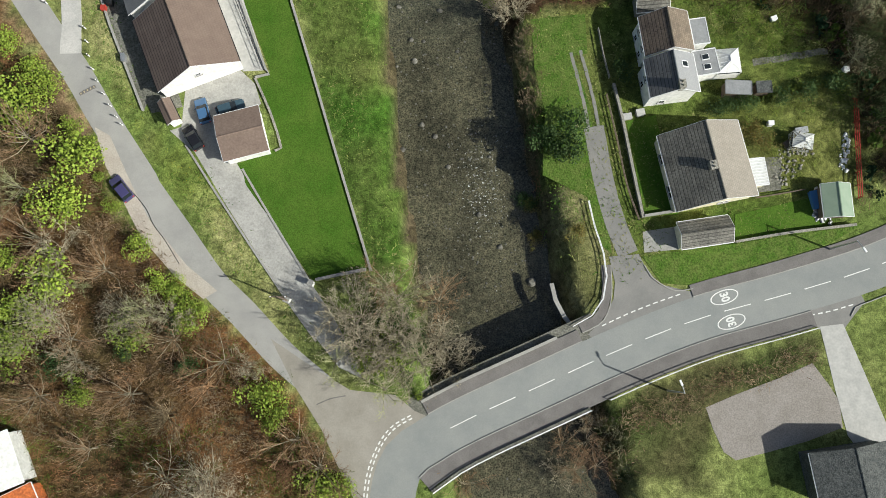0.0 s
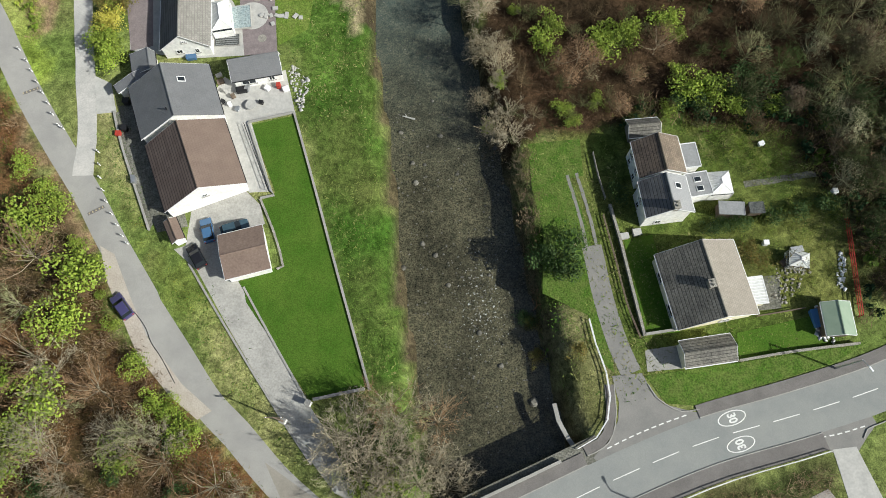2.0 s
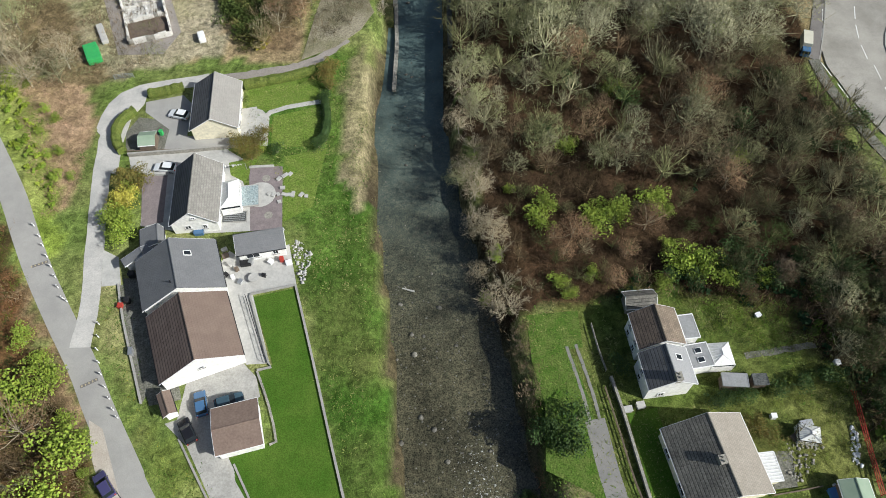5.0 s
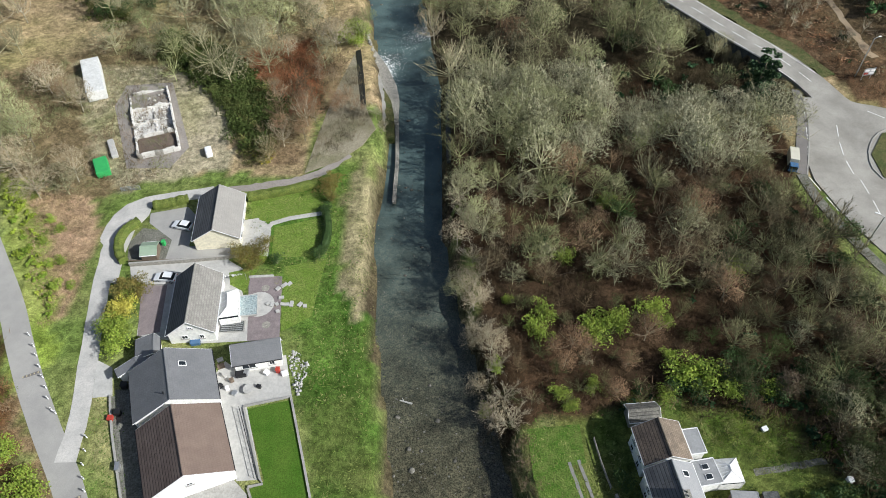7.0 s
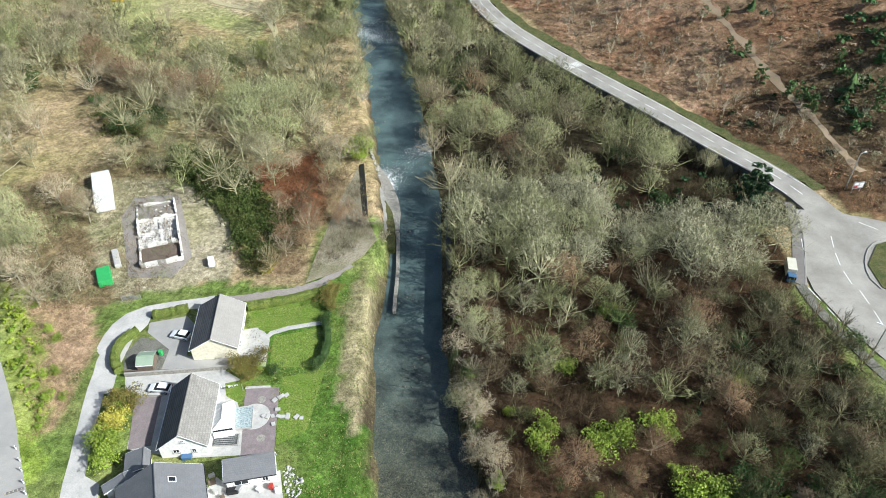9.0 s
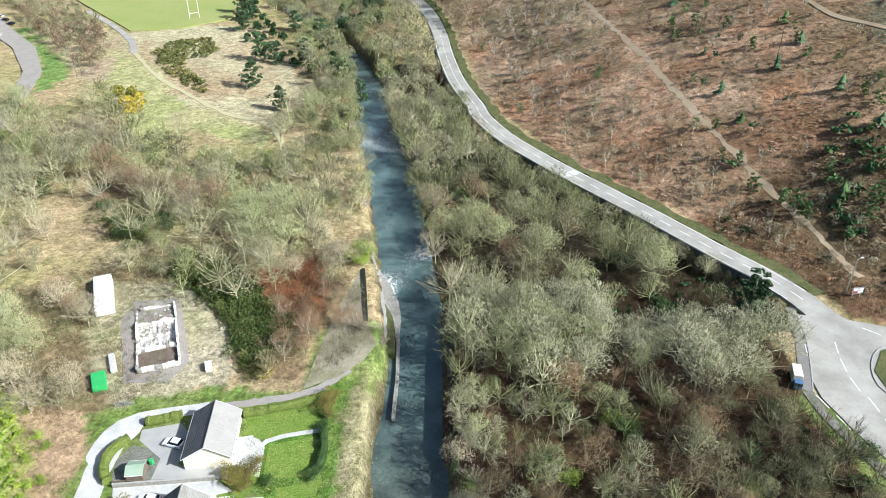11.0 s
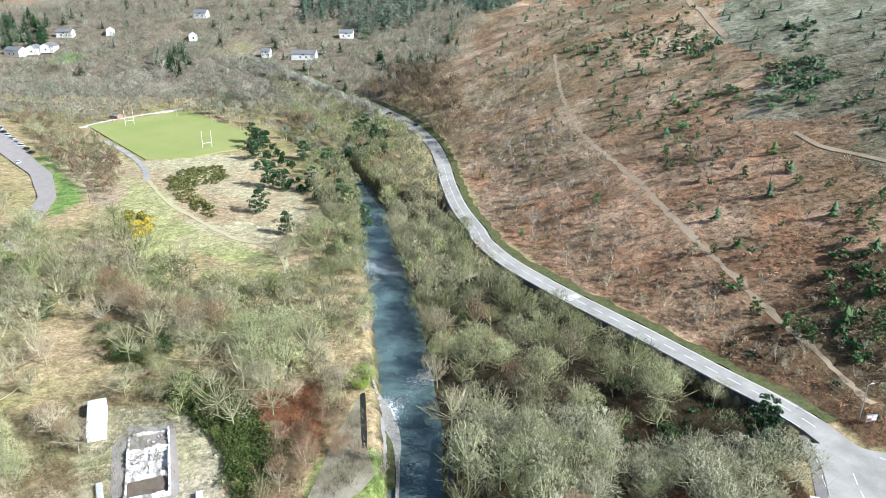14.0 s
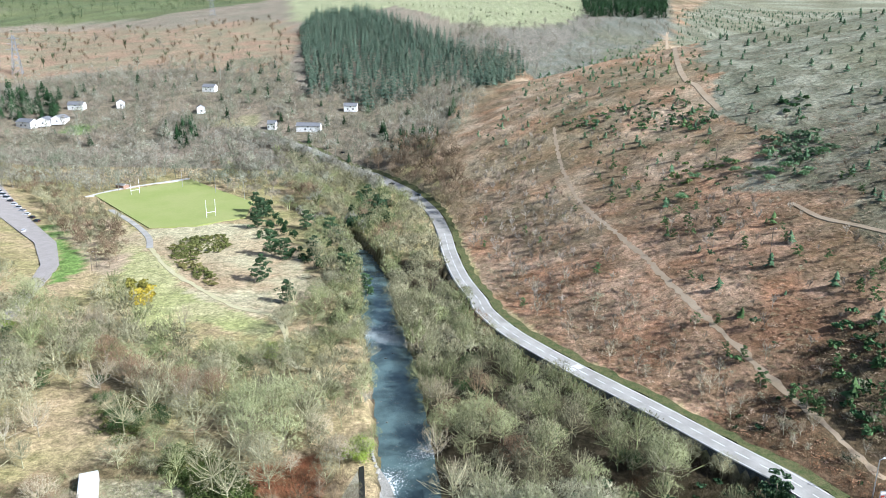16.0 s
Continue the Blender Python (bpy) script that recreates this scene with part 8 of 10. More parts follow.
def plant(key, x, y, size, stretch=1.0, where=""):
    for line, half in ((LANE_LINE, 2.6), (TRACK_LINE, 0.8), (MAIN_LINE, 5.5), (AROAD_LINE, 4.5)):
        gap = np.min(np.hypot(line[:, 0] - x, line[:, 1] - y)) - half
        size = min(size, gap / REACH[key])
    for cx, cy in PARKED:
        size = min(size, (math.hypot(x - cx, y - cy) - 2.2) / REACH[key])
    if size < 0.3:
        return
    name, label, category = WORDS[key]
    home = new(name)
    home.empty_display_size = 0.2
    home.matrix_basis = pose(x, y, height(x, y), 0, 0, rng.uniform(0, 360)) @ Matrix.Diagonal((size, size, size * stretch, 1))
    tagged(home, label + where, category, group=name + "s")
    me1, me2 = KINDS[key][rng.integers(len(KINDS[key]))]
    for nm, me in (("trunk", me1), ("crown", me2)):
        new(nm, me).parent = home


# the wood west of the lane
for key, size, pts in (
    ("great", 1.15, [(-31.0, -19.5)]), ("great", 0.62, [(-43.7, 5.9), (-54.7, 5.9)]), ("clump", 1.0, [(-11.1, 5.9), (-7.2, 3.6), (-3.4, -0.2), (-12.6, 2.9), (0.5, -0.9), (-6.5, 7.5), (-8.7, -0.2), (-3.4, 4.4), (-14.2, 5.9), (-1.1, 2.9)]), ("clump", 0.7, [(-26.5, -0.9), (-50.3, -0.2), (-53.7, 14.2), (-37.7, 6.0)]),
    ("brown", 1.0, [(-59.3, 31.3), (-56.5, 16.8), (-46.9, 12.1), (-37.1, 2.9), (-51.5, 2.9), (-54.6, -4.6), (-41.9, -4.6), (-30.1, -0.2), (-47.3, -11.9), (-19.8, -10.5), (-1.1, 8.2), (-7.3, 9.8), (-16.7, -14.2)]),
    ("leafy", 1.6, [(-59.7, 7.6), (-60.7, 14.0), (-43.6, 3.7), (-17.1, -16.7), (-35.1, 6.1), (-53.7, 33.1), (-60.0, 41.6)]),
    ("olive", 0.85, [(-25.4, -1.7), (-52.1, 10.5), (-59.4, 23.9), (-57.4, 1.3), (-41.1, 5.9), (-7.9, -3.9), (-6.5, 9.0), (-14.8, -0.2)]),
    ("leafy", 2.0, [(-53.4, 28.9), (-54.4, 21.3), (-47.6, 21.8), (-52.0, 31.4), (-61.1, 35.5), (-54.7, 11.6), (-34.4, 7.3), (-58.8, 1.4), (-25.2, -4.8), (-49.9, 26.3), (-56.9, 6.0), (-37.7, 10.8), (-36.8, 8.4), (-58.2, 39.0)]),
    ("ivy", 0.9, [(-10.7, 4.6), (-6.7, 1.4), (-5.0, -2.5), (-11.4, 2.2), (-8.3, 6.1), (-44.1, 5.3)]), ("leafy", 1.3, [(-64.0, 46.1), (-14.1, -16.8), (-40.3, 10.9), (-43.0, 15.7), (-22.9, -7.1), (-50.2, -4.0), (-3.4, -4.8), (-7.4, -0.2), (-10.6, 1.4)]),
    ("ivy", 1.1, [(-61.2, 36.4), (-44.2, 1.4), (-37.4, 5.3), (-44.7, 32.3), (-11.3, 2.9), (-9.7, -0.2), (-3.5, 2.9), (-35.5, -0.9), (-53.3, -0.2), (-5.9, 6.1)])):
    for x, y in pts:
        plant(key, x, y, size * rng.uniform(0.85, 1.2), where=" beside the lane")
# along the river's east bank, and the bank tree
for key, size, pts in (
    ("clump", 0.62, [(4.7, 94.3), (5.9, 84.3), (6.8, 75.3), (8.1, 68.2), (9.1, 61.5), (10.2, 56.4), (10.8, 52.3), (3.7, 98.7), (6.4, 79.8)]), ("leafy", 1.35, [(17.4, 72.8), (26.6, 70.9), (30.6, 71.1), (38.0, 70.9), (36.3, 72.8)]), ("leafy", 0.8, [(20.6, 55.2), (37.7, 64.5), (11.9, 75.6)]),
    ("round_brown", 0.5, [(20.3, 62.2), (24.5, 65.5), (30.5, 62.2), (27.9, 56.9), (18.8, 65.5)]), ("ivy", 1.1, [(37.3, 58.2), (40.7, 57.2), (46.0, 60.2), (48.9, 57.2), (43.5, 61.4)]), ("ivy", 1.3, [(51.6, 61.2), (54.5, 56.9), (48.5, 63.3), (59.0, 61.2)]), ("leafy", 1.2, [(46.2, 58.0), (52.5, 57.6)]),
    ("round_pale", 0.7, [(6.3, 61.0), (5.7, 69.8), (4.0, 80.7), (3.1, 90.2), (5.8, 74.6), (8.3, 65.3), (8.7, 54.9)]),
    ("round_olive", 0.8, [(6.4, 94.7), (5.5, 102.4), (3.0, 80.7)]), ("leafy", 1.55, [(16.9, 68.6), (26.3, 67.9), (29.2, 69.4), (38.5, 60.6), (43.4, 59.6)]), ("round_brown", 0.6, [(34.6, 67.6), (22.0, 66.0)]),
        ("leafy", 0.9, [(20.5, 55.0), (18.8, 57.0), (36.2, 57.1), (41.9, 58.1), (24.4, 58.1), (9.0, 62.4), (7.9, 57.1)]),
    ("ivy", 1.5, [(16.4, 31.2), (19.3, 33.7), (18.4, 30.0), (14.4, 32.1)]),
    ("ivy", 1.0, [(42.2, 37.3), (40.5, 36.4), (44.7, 37.7), (49.8, 38.2), (54.1, 39.5), (26.6, 42.2), (12.8, 24.1), (58.3, 40.4)]),
    ("bronze", 1.0, [(13.2, 23.7), (14.3, 18.6), (19.5, 18.2), (45.3, 33.0), (46.8, 31.7), (52.6, 30.9), (42.6, 30.8)])):
    for x, y in pts:
        plant(key, x, y, size * rng.uniform(0.85, 1.2), where=" near the river")
# gardens
for key, size, pts in (
    ("leafy", 1.4, [(-55.6, 69.2), (-54.5, 66.5), (-55.2, 67.6), (-53.8, 65.2), (-54.2, 69.0)]), ("golden", 1.25, [(-56.0, 72.6), (-54.7, 72.9), (-55.6, 71.4)]), ("bronze", 1.2, [(-56.2, 77.6), (-54.6, 78.0), (-53.4, 76.2), (-55.6, 75.6)]), ("leafy", 1.0, [(-55.0, 75.0)]),
    ("bronze", 1.15, [(-37.2, 86.0), (-35.6, 85.6), (-34.0, 86.2)]), ("leafy", 0.7, [(-36.0, 84.8), (-33.2, 85.4)]),
    ("bronze", 0.85, [(-36.3, 84.5), (-34.1, 85.0), (-34.7, 82.8), (-33.0, 89.0), (-22.1, 105.4), (-22.0, 100.4)]), ("ivy", 0.75, [(-30.4, 84.5), (-22.8, 96.6), (-22.0, 93.6), (-21.8, 90.5), (-21.8, 87.2), (-22.9, 85.9), (-22.4, 98.2)]),
    ("leafy", 0.7, [(-75.5, 94.2), (-72.7, 91.4), (-74.5, 88.4), (-80.8, 100.2), (-71.7, 83.0), (-70.0, 83.9), (-66.1, 78.2), (-68.5, 78.1)])):
    for x, y in pts:
        plant(key, x, y, size * rng.uniform(0.85, 1.15), where=" in a garden")
plant("pine", 74.1, 137.0, 1.0, where=" beside the road")
for x, y in [(-109.1, 403.1), (-85.9, 328.9), (-81.1, 291.6), (-64.0, 265.9), (-116.8, 418.5), (-79.0, 325.2), (-106.5, 380.8), (-79.1, 381.6), (-64.2, 321.6), (-60.5, 352.0), (-46.1, 299.7), (-42.4, 292.8), (-54.7, 423.9), (-42.1, 405.7), (-38.9, 411.7), (-51.5, 437.2), (-34.8, 289.5)]:
    plant("pine", x, y, rng.uniform(1.25, 1.7), rng.uniform(0.8, 1.0), where=" standing on the heath")
for x, y in [(-131.6, 228.6), (-128.1, 231.8), (-125.5, 232.0), (-123.2, 232.0), (-118.3, 229.1), (-145.4, 231.0), (-142.9, 223.1), (-94.1, 234.3)]:
    plant("pale", x, y, rng.uniform(0.9, 1.1), 1.35, where=" on the meadow")
for key, size, pts in (("ivy", 1.6, [(-153.5, 226.4), (-145.4, 218.3), (-149.3, 217.7), (-105.3, 192.3), (-98.9, 183.1), (-87.2, 167.7), (-90.2, 173.1)]), ("pale", 1.25, [(-112.2, 157.9), (-87.7, 185.1), (-73.0, 179.3), (-101.6, 187.5), (-122.6, 210.1), (-106.9, 164.2)]), ("round_olive", 1.5, [(-50.0, 159.5), (-46.1, 168.6), (-56.2, 172.7), (-40.9, 157.3)])):
    for x, y in pts:
        plant(key, x, y, size * rng.uniform(0.9, 1.1), where=" on the valley floor")
for x, y, size in [(-22.6, 156.4, 2.3), (-21.2, 154.4, 1.6), (-20.4, 159.6, 1.5)]:
    plant("leafy", x, y, size, where=" on the weir wall")
for key, size, pts in (("clump", 0.42, [(-14.6, 126.9), (-12.9, 124.4), (-17.6, 127.5)]), ("brown", 0.5, [(-20.6, 129.4), (-23.2, 127.5), (-18.9, 127.6), (-21.8, 133.6), (-24.0, 131.0)]), ("pale", 0.75, [(-29.6, 124.0), (-33.9, 117.0), (-29.9, 156.1), (-27.6, 158.4)]), ("round_pale", 0.7, [(-37.6, 150.2)]), ("bronze", 1.1, [(-22.1, 106.0), (-22.4, 102.4), (-23.0, 104.0)])):
    for x, y in pts:
        plant(key, x, y, size * rng.uniform(0.9, 1.1), where=" beside the weir slope")
plant("pine", 73.0, 135.6, 1.5, where=" below the road wall")
for key, size, pts in (("round_brown", 1.25, [(-92.0, 190.0), (-99.5, 197.0), (-84.0, 187.0), (-75.4, 184.0), (-107.0, 203.0), (-66.0, 180.0)]), ("ivy", 1.6, [(-80.6, 176.0), (-84.5, 171.0), (-77.0, 172.0)]), ("round_olive", 1.55, [(-46.0, 176.0), (-39.0, 171.0), (-53.0, 171.0)]), ("ivy", 1.4, [(-124.0, 196.0), (-121.0, 190.5), (-128.0, 203.0)])):
    for x, y in pts:
        plant(key, x, y, size * rng.uniform(0.9, 1.1), where=" on the river's west bank")
for key, size, pts in (("ivy", 1.4, [(34.9, 96.5), (24.6, 101.1), (53.2, 85.2), (56.0, 90.7), (18.6, 87.7), (54.0, 139.6), (36.1, 146.8), (71.9, 90.8), (73.2, 83.9), (66.6, 85.2), (78.3, 90.9), (74.3, 75.3), (64.5, 102.9), (22.1, 120.4)]), ("leafy", 1.2, [(32.7, 99.6), (22.4, 85.0), (54.5, 82.7), (42.8, 118.5), (57.1, 116.8)]), ("round_brown", 0.9, [(48.1, 94.5), (25.1, 107.1), (49.8, 76.1)]), ("round_olive", 1.0, [ (14.6, 121.7), (22.5, 125.8), (33.2, 121.8), (46.0, 118.1), (57.0, 118.2), (67.3, 120.0)])):
    for x, y in pts:
        plant(key, x, y, size * rng.uniform(0.85, 1.2), where=" in the east wood")
for key, size, pts in (("leafy", 1.6, [(-146.8, 215.9), (-138.6, 205.3), (-156.6, 232.7), (-59.0, 218.1), (-56.8, 211.9)]), ("round_olive", 1.25, [(-168.4, 262.6), (-161.4, 256.9)]), ("ivy", 1.4, [(-135.8, 197.1)])):
    for x, y in pts:
        plant(key, x, y, size * rng.uniform(0.9, 1.15), where=" on the valley floor")
# the big budding tree and its neighbours north of the ruin
for key, size, pts in (("round_pale", 1.0, [(-90.4, 191.5), (-72.6, 181.4), (-98.3, 195.0), (-33.2, 163.3), (-26.0, 152.4), (-128.6, 222.7), (-124.9, 222.8), (-117.6, 218.5), (-80.8, 128.2), (-89.7, 134.5), (-79.8, 100.4), (-86.0, 106.7), (-74.2, 105.6)]),
                       ("round_brown", 0.62, [(-27.9, 124.7), (-29.5, 118.8), (-34.7, 120.6), (-23.4, 129.0), (-93.0, 139.0), (-86.2, 132.3), (-81.6, 195.3), (-99.3, 184.3)]), ("round_olive", 1.1, [(-91.8, 119.3), (-97.9, 127.2), (-86.7, 115.8), (10.8, 178.9), (5.9, 175.6), (15.2, 172.7), (34.8, 147.8), (58.4, 158.4), (27.0, 166.8), (23.8, 182.3)])):
    for x, y in pts:
        plant(key, x, y, size * rng.uniform(0.9, 1.15), where=" on the valley floor")

for key, size, pts in (("round_olive", 1.45, [(8.1, 178.6), (54.4, 153.9)]), ("round_olive", 1.1, [(0.2, 175.3), (28.5, 193.5)]), ("round_brown", 1.15, [(18.0, 159.3), (38.7, 206.9), (14.9, 240.5)]), ("pale", 1.1, [(-1.9, 163.2), (3.9, 150.8), (2.4, 229.6), (-9.3, 224.0), (-4.7, 193.8)]),
                       ("ivy", 2.0, [(5.6, 200.0), (30.4, 173.2), (48.0, 161.4), (8.1, 219.7)])):
    for x, y in pts:
        plant(key, x, y, size * rng.uniform(0.92, 1.1), where=" between river and road")
for key, size, pts in (("brown", 0.75, [(17.1, -12.1), (19.5, -7.7), (20.9, -11.4), (18.5, -15.7), (21.9, -15.0), (2.7, -17.2)]), ("clump", 0.5, [(20.4, -9.3), (22.0, -7.4), (16.4, -15.9)]), ("ivy", 0.7, [(23.6, -12.4), (25.0, -16.1), (22.6, -10.1)])):
    for x, y in pts:
        plant(key, x, y, size * rng.uniform(0.85, 1.2), where=" below the bridge")

# young conifers and evergreen shrubs on the hillside, each where it stands
for key, size, pts in (
    ("young", 1.0, [(92.9, 394.1), (96.3, 381.7), (83.3, 385.6), (96.8, 355.5), (90.2, 347.7), (103.8, 337.8), (99.5, 330.1), (81.8, 346.0), (101.7, 305.7), (109.3, 304.6), (101.3, 289.8), (94.2, 295.5), (93.1, 282.0), (99.6, 282.0)]),
    ("young", 0.9, [(109.7, 278.4), (111.5, 256.0), (89.4, 246.5), (60.4, 270.2), (124.8, 252.5), (123.2, 238.9), (130.4, 231.9), (163.3, 290.8), (166.9, 290.2), (161.2, 271.9), (135.7, 215.5), (140.3, 217.5), (130.3, 211.8), (122.8, 377.0)]),
    ("young", 0.8, [(83.1, 220.2), (89.1, 217.1), (86.9, 203.4), (91.2, 199.9), (111.9, 186.3), (112.2, 180.2), (126.3, 196.0), (0.7, 462.7), (8.8, 450.4), (18.6, 342.5), (21.0, 381.5), (38.8, 344.6), (48.8, 454.6), (44.2, 325.9), (30.0, 261.9), (54.7, 384.1), (59.9, 392.7), (64.8, 353.6)]),
    ("young", 1.25, [(91.7, 187.8), (97.2, 179.8), (101.0, 172.9), (115.2, 167.5), (118.0, 171.0), (124.0, 182.0), (99.5, 176.0), (132.0, 206.0), (121.0, 160.0)]),
    ("glossy", 1.9, [(139.2, 349.5), (137.9, 335.5), (108.2, 320.8), (121.0, 343.3), (146.4, 325.5), (144.4, 313.3), (149.9, 317.9), (155.9, 307.2), (159.2, 309.1), (154.7, 319.2), (171.5, 326.3), (155.4, 343.2)]),
    ("pale", 0.62, [(79.8, 177.9), (84.1, 182.2), (90.8, 170.9), (94.3, 167.7), (98.2, 168.8), (106.3, 158.6), (113.9, 156.7), (78.2, 190.3), (76.5, 193.5), (62.0, 201.0), (54.0, 214.0)])):
    for x, y in pts:
        plant(key, x, y, size * rng.uniform(0.8, 1.2) * (1.35 if key == "young" else 1.0), where=" on the hillside")

# hedges
def hedge(points, wide, high, mat, label, leaf=0.09, per=420):
    """A clipped hedge: a rounded body of twigs under a close skin of leaves."""
    line = smooth_line(points, 0.6)
    home = empty("hedge", *line[0], 0, label, "hedge")
    o = home.matrix_basis.translation
    r = np.random.default_rng(len(line))
    zs = land(line[:, 0], line[:, 1]) - o.z
    side = offsets(line, 1.0) - line
    sect = [(-0.5, 0.0), (-0.54, 0.45), (-0.46, 0.86), (-0.25, 1.0), (0.25, 1.0), (0.46, 0.86), (0.54, 0.45), (0.5, 0.0)]
    verts, faces, n = [], [], len(sect)
    for (x, y), z, (dx, dy) in zip(line, zs, side):
        f = r.uniform(0.9, 1.06)
        verts += [(x - o.x + dx * u * wide * f, y - o.y + dy * u * wide * f, z - 0.1 + v * high * f) for u, v in sect]
    for k in range(len(line) - 1):
        faces += [(k * n + q, k * n + q + 1, (k + 1) * n + q + 1, (k + 1) * n + q) for q in range(n - 1)]
    faces += [tuple(range(n)), tuple(range(len(verts) - 1, len(verts) - 1 - n, -1))]
    new("body", mesh_of("body", verts, faces, mat)).parent = home
    count = per * len(line) // 2
    v = np.array(verts).reshape(len(line), n, 3)
    i, q, fi, fq = r.integers(0, len(line) - 1, count), r.integers(0, n - 1, count), r.uniform(0, 1, (count, 1)), r.uniform(0, 1, (count, 1))
    p = (v[i, q] * (1 - fi) + v[i + 1, q] * fi) * (1 - fq) + (v[i, q + 1] * (1 - fi) + v[i + 1, q + 1] * fi) * fq
    a, b = r.normal(0, 1, (count, 3)), r.normal(0, 1, (count, 3))
    a, b = a / np.linalg.norm(a, axis=1)[:, None] * leaf, b / np.linalg.norm(b, axis=1)[:, None] * leaf
    k = np.arange(count)
    new("foliage", fast_mesh("foliage", np.concatenate([p + a, p - a, p + b + [0, 0, 0.04]]), np.stack([k, count + k, 2 * count + k], 1), mat)).parent = home


hedge([(-58.5, 94.2), (-60.3, 92.0), (-60.8, 89.1), (-60.0, 86.3), (-58.5, 84.2)], 1.6, 1.6, M_HEDGE, "clipped green hedge round the bungalow's yard")
hedge([(-56.9, 98.5), (-54.0, 99.3), (-50.5, 100.5)], 1.5, 1.6, M_HEDGE, "clipped olive hedge beside the track")
hedge([(-38.7, 100.9), (-34.3, 102.0), (-30.0, 103.3), (-25.2, 105.2)], 1.5, 1.7, M_HEDGE, "clipped olive hedge behind the lawn")
hedge([(-22.8, 97.6), (-21.8, 93.1), (-21.9, 88.8), (-22.9, 86.7)], 1.3, 1.5, M_LEAFDARK, "rounded dark hedge beside the river path")

# woods as a whole
SHED = (-59.0, -13.9)
wl = off_roads(scatter(rng, WOOD_LEFT, 6.6, 0.75), 5)
for ob in [o for o in bpy.data.objects if o.name.startswith(("shrub", "evergreen_shrub", "bare_tree", "budding_tree"))]:
    p = ob.matrix_basis.translation
    wl = wl[np.hypot(wl[:, 0] - p.x, wl[:, 1] - p.y) > 3.6]
wl = wl[np.hypot(wl[:, 0] - SHED[0], wl[:, 1] - SHED[1]) > 9]
wl = wl[(wl[:, 1] > -75) & (wl[:, 1] < 75) & (wl[:, 0] > -130)]
stand("woodland", MID, sized(rng, wl, 0.55, 1.0), "tangled leafless wood beside the lane", rng, [(0.27, 0.16, 0.09), (0.2, 0.15, 0.095), (0.3, 0.25, 0.18), (0.24, 0.14, 0.08), (0.22, 0.2, 0.1)])
stand("undergrowth", BRUSH, sized(rng, rng.permutation(off_roads(scatter(rng, WOOD_LEFT, 1.5), 3))[:3200], 0.6, 1.2), "brown brambles and dead stems on the wood's floor", rng, RUSTS[:2] + BROWN + GREENS[:3] + RUSTS, category="undergrowth")
wr = off_roads(scatter(rng, WOOD_RIGHT, 4.9), 7)
low = (wr[:, 1] < 73 + 0.12 * wr[:, 0]) & (wr[:, 0] < 58)
saplings = wr[low]
wr = wr[(wr[:, 0] < 150) & ~low]
north = wr[:, 1] > 112 + 6 * np.sin(wr[:, 0] * 0.2)
DUSKY = [(0.27, 0.25, 0.15), (0.19, 0.17, 0.1), (0.28, 0.275, 0.15), (0.17, 0.135, 0.085), (0.34, 0.32, 0.2), (0.24, 0.24, 0.12), (0.22, 0.155, 0.095), (0.13, 0.16, 0.06)]
stand("woodland", MID, sized(rng, wr[~north], 0.55, 1.1), "dense brown leafless wood on the river's east bank", rng, DUSKY)
stand("woodland", HAZY + MID[:3], sized(rng, wr[north], 0.95, 1.4), "tall pale leafless trees at the wood's edge", rng, [(0.46, 0.43, 0.29), (0.39, 0.37, 0.24), (0.42, 0.4, 0.25), (0.33, 0.33, 0.18)])
# tints darkened to carry the wood's shade
stand("undergrowth", BRUSH, sized(rng, scatter(rng, WOOD_RIGHT, 2.8), 0.8, 1.7), "rust-brown undergrowth in the east wood, darkened as in shade", rng, [(0.15, 0.08, 0.045), (0.1, 0.066, 0.04), (0.08, 0.055, 0.033), (0.07, 0.085, 0.03)], category="undergrowth")
stand("woodland", MID[3:], sized(rng, saplings, 0.25, 0.5), "low brown saplings at the wood's edge", rng, [(0.2, 0.13, 0.08), (0.15, 0.11, 0.065), (0.17, 0.16, 0.08), (0.11, 0.12, 0.05), (0.24, 0.2, 0.13)])
JUNCTION_EDGE = [(54.3, 111.3), (71.0, 111.4), (70.1, 99.7), (73.8, 85.4), (75.2, 75.3), (68.8, 60.4), (59.5, 56.6), (44.8, 58.4), (44.0, 77.6)]
stand("woodland", MID[2:], sized(rng, off_roads(scatter(rng, JUNCTION_EDGE, 5.0), 4.5), 0.4, 0.85), "mixed leafless trees below the junction", rng, [(0.17, 0.15, 0.09), (0.12, 0.11, 0.06), (0.2, 0.19, 0.1), (0.09, 0.12, 0.04), (0.24, 0.22, 0.14)])
stand("undergrowth", BUSH, sized(rng, off_roads(scatter(rng, JUNCTION_EDGE, 7.0, 0.6), 4.5), 0.5, 1.1), "dark ivy shrubs below the junction", rng, DARKS + GREENS[2:3], category="shrubs")
eb = off_roads(scatter(rng, EAST_BANK, 7.8), 5.2)
eb = eb[~inside(eb[:, 0], eb[:, 1], GLADE) | (rng.uniform(size=len(eb)) < 0.2)]
stand("woodland", MID[:4] + HAZY + MID[4:6], sized(rng, eb, 0.7, 1.5), "pale leafless trees between river and road", rng, [(0.31, 0.28, 0.17), (0.26, 0.245, 0.14), (0.29, 0.285, 0.15), (0.21, 0.215, 0.105), (0.37, 0.335, 0.21), (0.27, 0.19, 0.115), (0.31, 0.26, 0.165)])
WALL_STRIP = [(x - 7.5, y) for x, y in zip(SHELF_X[1:8], SHELF_Y[1:8])] + [(x - 19, y) for x, y in zip(SHELF_X[7:0:-1], SHELF_Y[7:0:-1])]
ws = scatter(rng, WALL_STRIP, 6.0)
ws = ws[~inside(ws[:, 0], ws[:, 1], GLADE)]
